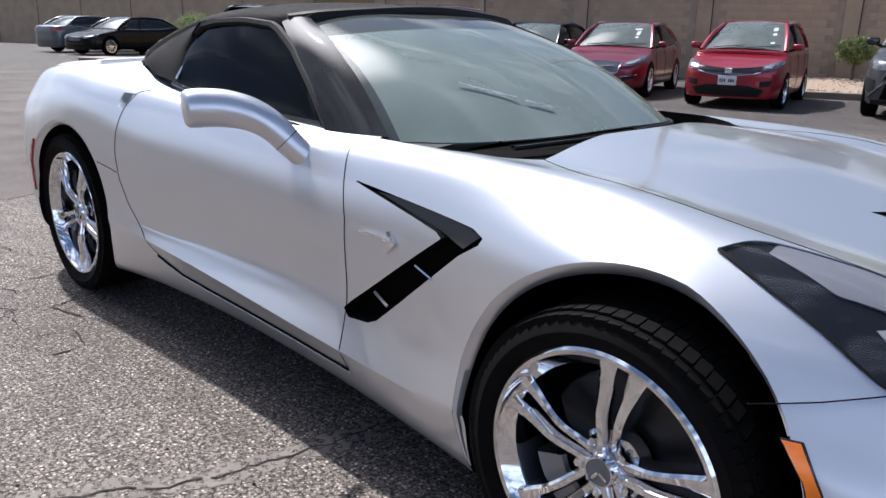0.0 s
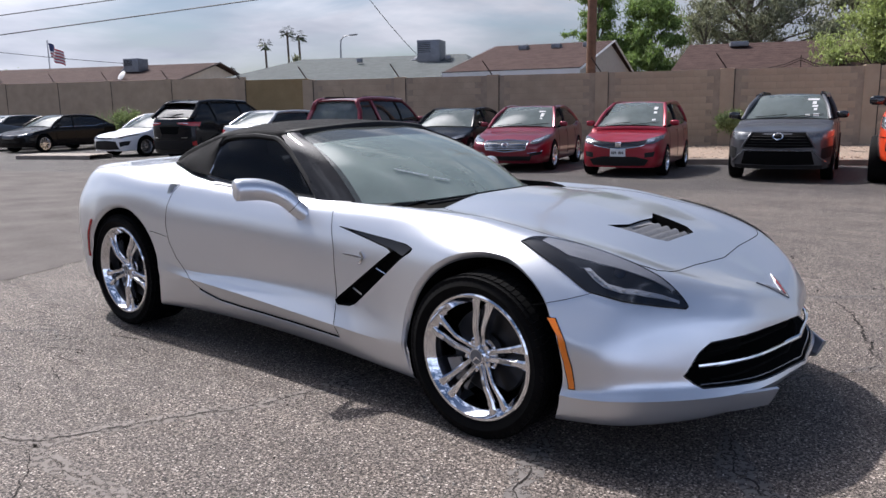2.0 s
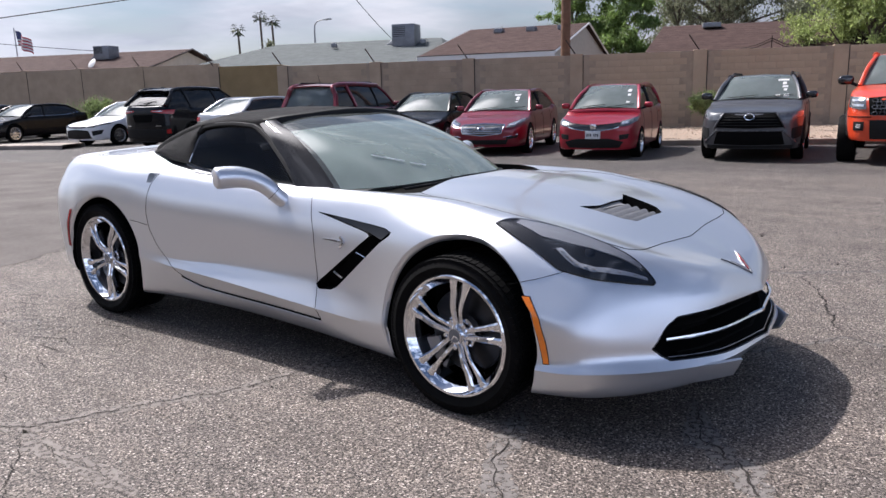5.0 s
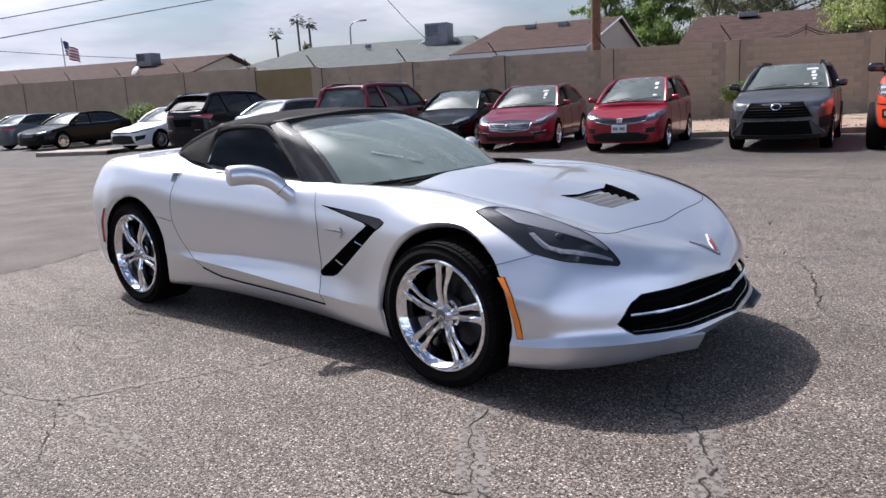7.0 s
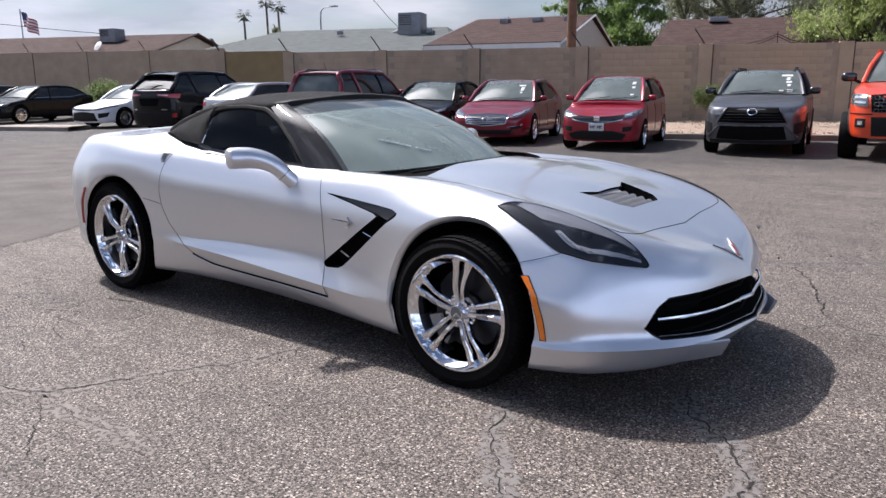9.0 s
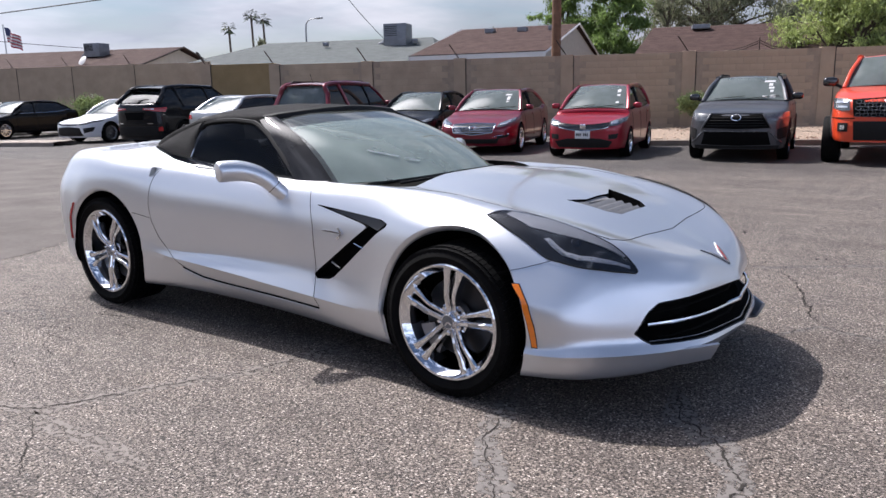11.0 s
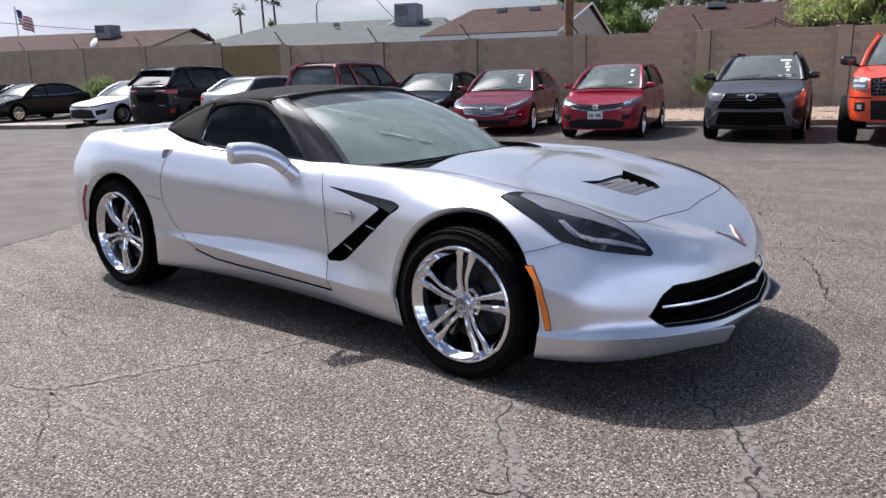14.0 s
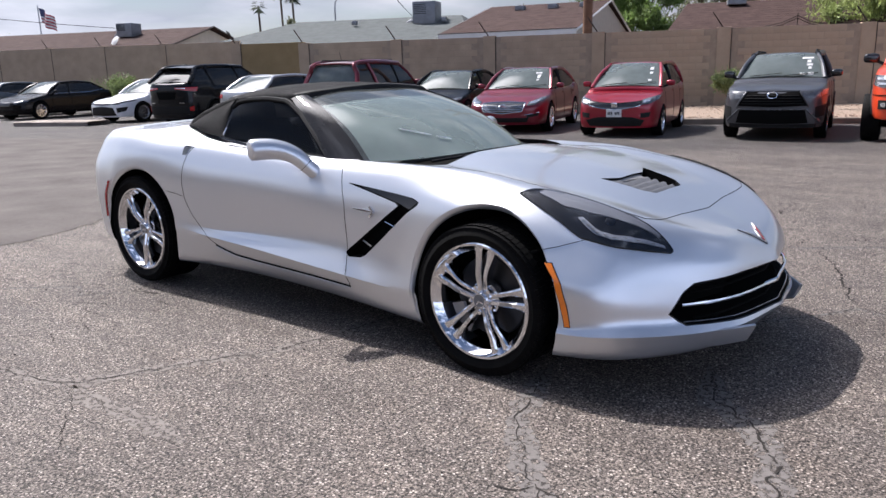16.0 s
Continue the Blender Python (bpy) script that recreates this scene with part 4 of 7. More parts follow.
for s in (-1, 1):
    # canvas quarter behind the side window
    up = [(-1.88, .618, 1.150), (-1.92, .622, 1.140), (-1.97, .628, 1.126), (-2.12, .645, 1.078), (-2.24, .655, 1.036), (-2.38, .62, .995)]
    lo = [(-1.90, .632, 1.135), (-1.905, .660, 1.080), (-1.90, .70, 1.01), (-1.895, .742, .940), (-2.10, .725, .958), (-2.37, .635, .985)]
    a, b = along(up, 14), along(lo, 14)
    rows = [[Vector((p + (q - p) * j / 5)) * 1 + Vector((0, .018 * math.sin(math.pi * j / 5), 0)) for p, q in zip(a, b)] for j in range(6)]
    rows = [[Vector((p.x, s * p.y, p.z)) for p in r] for r in rows]
    part("top_quarter", thick_sheet(rows, .012, (-2.0, 0, .9)), FABRIC, hero)
    glass_up = [(-1.06, .700, .852), (-1.20, .660, .97), (-1.36, .612, 1.075), (-1.49, .585, 1.138), (-1.65, .600, 1.152), (-1.80, .615, 1.146), (-1.89, .626, 1.130), (-1.905, .640, 1.105)]
    glass_lo = [(-1.065, .703, .848), (-1.20, .714, .865), (-1.38, .722, .88), (-1.52, .728, .895), (-1.66, .733, .91), (-1.78, .737, .925), (-1.89, .742, .945)]
    a, b = along(glass_up, 16), along(glass_lo, 16)
    rows = [[Vector((p[0] + (q[0] - p[0]) * j / 5, s * (p[1] + (q[1] - p[1]) * j / 5 + .012 * math.sin(math.pi * j / 5)), p[2] + (q[2] - p[2]) * j / 5)) for p, q in zip(a, b)] for j in range(6)]
    win = part("side_window", thick_sheet(rows, .004, (-1.5, 0, .9)), DARK_GLASS, hero)
    win.visible_shadow = False
    part("window_seal", tube_bm([(p[0], s * (p[1] + .004), p[2]) for p in along(glass_up, 24)], .014, 6), BLACK_MATT, hero)
    part("window_edge", tube_bm([(-1.897, s * .650, 1.090), (-1.890, s * .700, 1.015), (-1.882, s * .745, .955)], .004, 6), LAMP_SILVER, hero)
    part("window_seal", tube_bm([(p[0], s * (p[1] + .012), p[2] - .006) for p in along(glass_lo, 24)], .008, 6), BLACK_GLOSS, hero)

# Cabin: floor tub, seats, dashboard, wheel
part("cabin_floor", box_bm((-2.28, -.63, .37), (-.83, .63, .40), .01), INTERIOR, hero)
dash = spline([(-.82, 0, .84), (-.92, 0, .875), (-1.08, 0, .865), (-1.16, 0, .78), (-1.14, 0, .62)], 4)
part("dashboard", thick_sheet([[Vector((p[0], y, p[2] - .03 * (abs(y) / .62) ** 2)) for y in np.linspace(-.63, .63, 13)] for p in dash], .03, (-.9, 0, .5)), DASH_GREY, hero)
for s in (-1, 1):
    seat = new("seat")
    seat.parent = hero
    seat.location = (-1.72, s * .36, .40)
    part("cushion", box_bm((-.20, -.24, 0), (.36, .24, .16), .05), INTERIOR, seat)
    part("backrest", box_bm((-.09, -.25, 0), (.05, .25, .52), .05, m=pose(-.20, 0, .12, 0, -18, 0)), INTERIOR, seat)
    part("headrest", box_bm((-.06, -.15, 0), (.05, .15, .17), .045, m=pose(-.36, 0, .60, 0, -12, 0)), INTERIOR, seat)
ring = [(.185 * math.cos(a), .185 * math.sin(a), 0) for a in np.linspace(0, 2 * math.pi, 37)]
swm = pose(-1.27, .36, .80, 0, 66, 0)
part("steering_wheel", tube_bm([swm @ Vector(p) for p in ring], .016, 8, caps=False), INTERIOR, hero)
part("rear_bulkhead", box_bm((-2.30, -.60, .40), (-2.20, .60, .95), .03), INTERIOR, hero)
part("interior_mirror", box_bm((-1.22, -.12, 1.085), (-1.19, .12, 1.145), .012), BLACK_MATT, hero)

# dark grey holds the shade on the silver inside the upper gill
BROW = material("shaded_gill_silver", (.05, .05, .053), .4, .3, .2)
LOUVRE = material("grey_louvre_plastic", (.17, .17, .175), .55, vary=.15, scale=20)
# Grille bars
pl = [on_nose(y, .372 - .004 * (1 - (y / .6) ** 2))[0] - Vector((.012, 0, 0)) for y in np.linspace(-.60, .60, 41)]
part("grille_bar", tube_bm(pl, .009, 8), CHROME, hero, "chrome bar across the dark grille")
for z0 in (.300, .405, .430):
    pl = [on_nose(y, z0)[0] - Vector((.06, 0, 0)) for y in np.linspace(-.52, .52, 25)]
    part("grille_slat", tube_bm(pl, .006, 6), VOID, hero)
rim = along(GRILLE + GRILLE[:1], 110)
part("grille_surround", tube_bm([on_nose(y, z)[0] - Vector((.004, 0, 0)) for y, z in rim], .004, 6, caps=False), BLACK_GLOSS, hero)
part("grille_trim", tube_bm([on_nose(y, z)[0] - Vector((.016, 0, -.008)) for y, z in along([(-.60, .298), (-.36, .285), (0, .277), (.36, .285), (.60, .298)], 50)], .003, 6), LAMP_BG, hero)
# fins of the front lip
for s in (-1, 1):
    rows = []
    ends = [((.640, .780, .188), (.650, .797, .262), -.006), ((.690, .690, .183), (.715, .722, .266), -.001), ((.748, .603, .180), (.782, .622, .268), .004),
            ((.815, .513, .184), (.852, .527, .264), .006), ((.872, .436, .187), (.910, .447, .262), .008), ((.932, .342, .191), (.970, .347, .262), .010)]
    for low_end, top_end, out_by in ends:
        B, E = Vector(low_end) + Vector((out_by, out_by * .8, 0)), Vector(top_end) + Vector((out_by * .6, out_by * .5, 0))
        rows.append([Vector((p.x, s * p.y, p.z)) for p in (B - Vector((.05, .03, -.004)), B, B.lerp(E, .5) + Vector((.002, .002, 0)), E)])
    part("lip_fin", thick_sheet(rows, .012, (.5, 0, .2)), SILVER, hero)
part("lower_grille", box_bm((.55, -.37, .195), (.85, .37, .245), .02), BLACK_MATT, hero)

# sky reflected in the upper lens, painted as a grey panel below it
LAMP_SHEEN = material("grey_lamp_sheen", (.27, .28, .30), .45, .2)
LAMP_BLACK = material("smoked_lamp_housing", (.014, .0145, .016), .3, .1, vary=.3, scale=14)
STRIP_LOW = [(.388, .744), (.43, .752), (.470, .753), (.53, .732), (.60, .683), (.690, .603)]
STRIP_HIGH = [(.404, .733), (.445, .738), (.480, .738), (.533, .716), (.599, .670), (.686, .599)]
# Lamps and markers on both sides
for s in (-1, 1):
    low = [(.126, .755), (.225, .775), (.322, .784), (.40, .788), (.446, .781), (.547, .742), (.633, .675), (.708, .596)]
    high = [(.126, .755), (.184, .699), (.304, .663), (.42, .64), (.533, .619), (.62, .598), (.686, .584), (.713, .582)]
    low, high = [[tuple(p[:2]) for p in spline([(x, y, 0) for x, y in c], 5)] for c in (low, high)]
    how = lambda x, y, s=s: on_top(x, s * y)
    lamp = part("headlight", skin_panel(low, high, how, .001, 44, 10, .006), LAMP_BLACK, hero, "swept-back dark headlight under clear lens")
    part("light_strip", skin_panel(STRIP_LOW, STRIP_HIGH, how, .004, 30, 4, .005), LAMP_WHITE, lamp)
    part("lamp_trim", skin_panel([(.20, .722), (.321, .736), (.43, .705), (.531, .664), (.62, .621), (.66, .600)], [p for p in high if .19 < p[0] < .67], how, .005, 40, 10, .004), LAMP_SHEEN, lamp)
    for q in np.linspace(.08, .92, 9):
        i = q * (len(STRIP_LOW) - 1)
        k, f = int(i), i - int(i)
        x, y = [STRIP_LOW[k][j] * .5 + STRIP_HIGH[k][j] * .5 + f * .5 * (STRIP_LOW[k + 1][j] + STRIP_HIGH[k + 1][j] - STRIP_LOW[k][j] - STRIP_HIGH[k][j]) for j in (0, 1)]
        at, nor = how(x, y)
        part("lamp_diode", box_bm((-.007, -.004, -.001), (.007, .004, .0015), .001, m=Matrix.Translation(at + nor * .0055)), LAMP_SILVER, lamp)
    at, nor = how(.50, .690)
    part("projector", lathe_bm([(.0005, .010), (.018, .008), (.028, .002), (.032, -.004)], 24, "z", m=Matrix.Translation(at + nor * -.006) @ Vector((0, 0, 1)).rotation_difference(nor).to_matrix().to_4x4()), BLACK_GLOSS, lamp)
    lens = part("lens", skin_panel(low, high, how, .009, 44, 10, .003), LAMP_LENS, lamp)
    lens.visible_shadow = False
    part("lamp_edge", tube_bm([how(x, y)[0] + how(x, y)[1] * .004 for x, y in along(low + high[::-1], 120)], .0028, 6), BLACK_MATT, lamp)
    ys = 2.0 * s
    mk = skin_panel([(.318, .536), (.366, .48), (.396, .396), (.417, .297)], [(.345, .536), (.394, .465), (.422, .38), (.436, .297)], lambda x, z, ys=ys: on_side(x, z, ys), .006, 24, 3, .01)
    part("marker_frame", skin_panel([(.315, .539), (.363, .481), (.393, .396), (.414, .294)], [(.348, .539), (.397, .466), (.425, .381), (.439, .294)], lambda x, z, ys=ys: on_side(x, z, ys), .003, 24, 3, .01), BLACK_GLOSS, hero)
    part("side_marker", mk, AMBER, hero, "slim amber side marker lamp")
    mk = skin_panel([(-2.93, .64), (-2.975, .56), (-2.998, .47), (-3.002, .40)], [(-2.948, .64), (-2.995, .56), (-3.018, .47), (-3.022, .40)], lambda x, z, ys=ys: on_side(x, z, ys), .006, 24, 4, .008)
    part("rear_marker", mk, RED_LENS, hero, "slim red side marker lamp")
    # gill brow, blades and badge
    part("gill_brow", skin_panel([(-.82, .7575), (-.512, .697), (-.43, .672)], [(-.82, .7592), (-.42, .722), (-.385, .708)], lambda x, z, ys=ys: on_side(x, z, ys), -.014, 20, 3, .003), BROW, hero)
    part("sill_gap", skin_line([(-1.86, .339), (-1.80, .323), (-1.70, .300), (-1.51, .288), (-1.06, .274), (-.79, .262)], lambda x, z, ys=ys: on_side(x, z, ys), .0055, 60), GAP, hero)
    part("sill_edge", skin_line([(-1.86, .328), (-1.80, .312), (-1.70, .290), (-1.51, .278), (-1.06, .264), (-.79, .252)], lambda x, z, ys=ys: on_side(x, z, ys), .0032, 60), SILVER, hero)
    for k, (xa, za, xb, zb) in enumerate(((-.565, .60, -.50, .585), (-.715, .495, -.655, .475))):
        part("gill_blade", tube_bm([(xa, s * .832, za), (xb, s * .842, zb)], .004, 6), CHROME if k == 0 else LOUVRE, hero)
    how = lambda x, z, ys=ys: on_side(x, z, ys)
    badge = part("fender_badge", skin_panel([(-.772, .645), (-.70, .6455), (-.640, .640)], [(-.772, .642), (-.70, .637), (-.640, .634)], how, .009, 20, 2, .007), CHROME, hero, "slim chrome spear badge")
    part("badge_barb", skin_panel([(-.662, .664), (-.634, .638)], [(-.672, .658), (-.650, .637)], how, .008, 10, 2, .006), CHROME, badge)
    part("badge_barb", skin_panel([(-.634, .638), (-.662, .608)], [(-.650, .637), (-.672, .614)], how, .008, 10, 2, .006), CHROME, badge)
    # door handle recess
    part("door_handle", tube_bm([how(-2.178 + .076 * q, .886)[0] for q in np.linspace(0, 1, 8)], .002, 6), BLACK_GLOSS, hero)
    # mirror
    mir = new("wing_mirror")
    mir.parent = hero
    path = spline([(-1.085, .765, .782), (-1.11, .800, .820), (-1.145, .840, .872), (-1.185, .880, .902), (-1.225, .926, .916), (-1.253, .974, .919), (-1.270, 1.014, .918), (-1.277, 1.034, .917)], 4)
    rads = np.interp(np.linspace(0, 1, len(path)), [0, .14, .3, .46, .6, .8, .9, .97, 1], [.036, .037, .041, .046, .050, .051, .049, .041, .012])
    part("housing", tube_bm([(p[0], s * p[1], p[2]) for p in path], list(rads), 18, flat=1.05), SILVER, mir)
    k0 = 5
    d = (path[k0 + 1] - path[k0 - 1]) / np.linalg.norm(path[k0 + 1] - path[k0 - 1])
    part("housing_joint", tube_bm([(p[0], s * p[1], p[2]) for p in (path[k0] - d * .0012, path[k0] + d * .0012)], float(rads[k0]) + .0012, 24, flat=1.05), GAP, mir)
    gl = bmesh.new()
    bmesh.ops.create_circle(gl, cap_ends=True, segments=28, radius=1)
    bmesh.ops.transform(gl, matrix=pose(-1.322, s * .925, .912, 0, -96, -s * 16) @ Matrix.Diagonal((.040, .088, 1, 1)), verts=gl.verts)
    part("mirror_glass", gl, CHROME, mir)

# louvres in the bonnet vent: cross blades that stop short of the far side
for k in range(5):
    x0 = .262 + k * .037
    y0, y1 = -.20 + .012 * k, .085 + .012 * k
    rows = []
    for dx, dz in ((.0, -.034), (.002, -.009), (.012, -.011), (.040, -.038)):
        rows.append([Vector((x0 + dx, y, on_top(x0 + dx, y)[0].z + dz)) for y in np.linspace(y0, y1, 8)])
    part("bonnet_louvre", thick_sheet(rows, .003, (.35, 0, .4)), LOUVRE, hero, "grey angled louvre blade")
part("vent_floor", skin_panel([(.226, -.215), (.266, .08)], [(.27, -.205), (.30, .08)], on_top, -.012, 10, 6, .004), LOUVRE, hero)

EMBLEM = material("satin_emblem_metal", (.20, .205, .22), .5, .6)
# Nose emblem: crossed flags as plain shapes
for s in (-1, 1):
    how = lambda y, x: on_top(x, y)
    outer = along([(s * .002, .899), (s * .030, .872), (s * .066, .838), (s * .098, .798)], 13)
    inner = along([(s * .002, .872), (s * .020, .852), (s * .044, .826), (s * .088, .794)], 13)
    wing = part("emblem_wing", skin_panel([tuple(p) for p in outer], [tuple(p + (q - p) * .26) for p, q in zip(outer, inner)], how, .005, 16, 2, .006), EMBLEM, hero)
    for lo, hi, upto, mat in ((.36, .62, 11, RED_LENS if s > 0 else EMBLEM), (.72, 1.0, 8, EMBLEM)):
        part("emblem_feather", skin_panel([tuple(p + (q - p) * lo) for p, q in zip(outer[1:upto], inner[1:upto])], [tuple(p + (q - p) * hi) for p, q in zip(outer[1:upto], inner[1:upto])], how, .004, 12, 2, .005), mat, wing)

# Tail: low tonneau cover behind the soft top, and the lip across the boot
part("tonneau_cover", skin_panel([(-2.44, -.50), (-2.70, -.49), (-2.94, -.42)], [(-2.44, .50), (-2.70, .49), (-2.94, .42)], on_top, .014, 20, 16, .02), SILVER, hero)
part("rear_spoiler", skin_panel([(-3.15, -.50), (-3.12, 0), (-3.15, .50)], [(-3.25, -.48), (-3.24, 0), (-3.25, .48)], on_top, .008, 30, 5, .012), SILVER, hero)


# Wheels: tyre with tread blocks, rim, five split spokes, disc and caliper
def build_wheel(name, m, radius, rim_r, width, parent, spin, dish):
    w = new(name)
    w.parent = parent
    w.matrix_basis = m
    h = width / 2
    tyre = [(rim_r - .012, -h * .80), (rim_r + .004, -h * .90), (rim_r + .03, -h * 1.0), ((rim_r + radius) / 2, -h * 1.05), (radius - .022, -h * .99), (radius - .006, -h * .88),
            (radius - .007, -h * .70), (radius - .008, -h * .42), (radius - .008, h * .42), (radius - .007, h * .70), (radius - .02, h * .95), ((rim_r + radius) / 2, h * 1.05), (rim_r + .004, h * .9), (rim_r - .012, h * .8)]
    t = part("tyre", lathe_bm(tyre, 96), RUBBER, w, "low-profile black tyre")
    tread = bmesh.new()
    for k in range(72):
        a = 2 * math.pi * k / 72
        turn = Matrix.Rotation(a, 4, "Y")
        for e in (-1, 1):
            box_bm((radius - .016, min(e * .52, e * .86) * h, -.0124), (radius, max(e * .52, e * .86) * h, .0124), 0, tread, turn @ pose(0, 0, 0, -e * 8, 0, 0))
            box_bm((radius - .026, min(e * .80, e * 1.0) * h, -.0124), (radius - .009, max(e * .80, e * 1.0) * h, .0124), 0, tread, turn @ pose(0, 0, 0, -e * 8, 0, 0))
        for y0, y1 in ((-.46, -.05), (.05, .46)):
            box_bm((radius - .016, y0 * h, -.0126), (radius, y1 * h, .0126), 0, tread, turn)
    part("tread_block", tread, RUBBER, t, smooth=False)["kind"] = "stuff"
    barrel = [(rim_r + .004, -h * .88), (rim_r + .010, -h * .93), (rim_r + .004, -h * .97), (rim_r - .005, -h * .955), (rim_r - .013, -h * .84), (rim_r - .030, -h * .70), (rim_r - .035, h * .2), (rim_r - .02, h * .8)]
    r = part("rim", lathe_bm(barrel, 96), CHROME, w, "polished chrome alloy rim")
    face = -h * .84
    hubf = face + dish - .018
    for k in range(5):
        a = 2 * math.pi * k / 5 + spin
        for e in (-1, 1):
            rows = []
            for q in np.linspace(0, 1, 15):
                rr = .026 + (rim_r - .034) * q
                gap = float(np.interp(q, [0, .22, .5, .85, 1], [.001, .004, .007, .010, .008]))
                wd = float(np.interp(q, [0, .15, .35, .6, .85, 1], [.015, .0125, .0128, .0145, .020, .027]))
                yy = face + dish * (1 - q) ** 1.5 - .010 * math.exp(-((q - .42) / .2) ** 2)
                off = e * (gap + wd) + .004 * math.sin(math.pi * q)
                # each prong leans away from its twin, with a rounded outer shoulder
                prof = [(-wd, .046), (-wd * .96, .020), (-wd * .84, .0070), (-wd * .45, .0010), (wd * .45, .0010), (wd * .84, .0070), (wd * .96, .020), (wd, .046)]
                rows.append([Matrix.Rotation(a, 3, "Y") @ Vector((rr, yy + py + e * pz * -.28 * math.sin(math.pi * min(1, q * 1.2)), off + pz)) for pz, py in prof])
            part("spoke", grid_bm(rows), CHROME, r)
    part("hub", lathe_bm([(.001, hubf + .006), (.030, hubf + .006), (.034, hubf + .010), (.042, hubf + .030), (.075, hubf + .040), (.080, hubf + .07)], 40), CHROME, r)
    part("centre_cap", lathe_bm([(.0005, hubf + .002), (.027, hubf + .002), (.031, hubf + .007)], 32), LOUVRE, r)
    part("cap_ring", lathe_bm([(.027, hubf + .002), (.028, hubf - .001), (.031, hubf + .0), (.032, hubf + .007)], 32), CHROME, r)
    for a0, mt in ((.55, CHROME), (2.2, CHROME)):
        part("cap_mark", box_bm((.002, hubf - .001, -.003), (.022, hubf + .001, .003), 0, m=Matrix.Rotation(a0, 4, "Y")), mt, r, smooth=False)
    for k in range(5):
        a = 2 * math.pi * (k + .5) / 5 + spin
        part("wheel_nut", lathe_bm([(.0005, hubf + .012), (.008, hubf + .012), (.010, hubf + .016), (.010, hubf + .05)], 6, m=Matrix.Rotation(a, 4, "Y") @ pose(.058, 0, 0)), CHROME, r)
    part("brake_disc", lathe_bm([(.06, .0), (.075, -.012), (rim_r - .075, -.012), (rim_r - .07, -.008), (rim_r - .07, .012), (.06, .014)], 64), BRAKE, w)
    cal = bmesh.new()
    rows = [[Matrix.Rotation(2.45 + q, 3, "Y") @ Vector((rr, yy, 0)) for rr, yy in ((rim_r - .13, -.045), (rim_r - .125, -.055), (rim_r - .062, -.055), (rim_r - .055, -.04), (rim_r - .055, .03))] for q in np.linspace(-.42, .42, 10)]
    part("brake_caliper", grid_bm(rows, cal), CALIPER, w)
    # added near-black disc for the shade behind the spokes
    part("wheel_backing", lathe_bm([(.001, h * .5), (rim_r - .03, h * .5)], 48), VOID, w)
    return w


for y, s in ((-1, 0), (1, 180)):
    build_wheel("front_wheel", pose(0, y * .778, .3265, 0, 0, s), .3265, .245, .245, hero, radians(-82), .022)
    build_wheel("rear_wheel", pose(-2.685, y * .738, .341, 0, 0, s), .341, .258, .275, hero, radians(-56), .020)


# ---- parked cars ----
def paint(name, color, metal=.35, rough=.32, coat=.7, spec=.5):
    return material(name, color, rough, metal, coat, spec=spec)


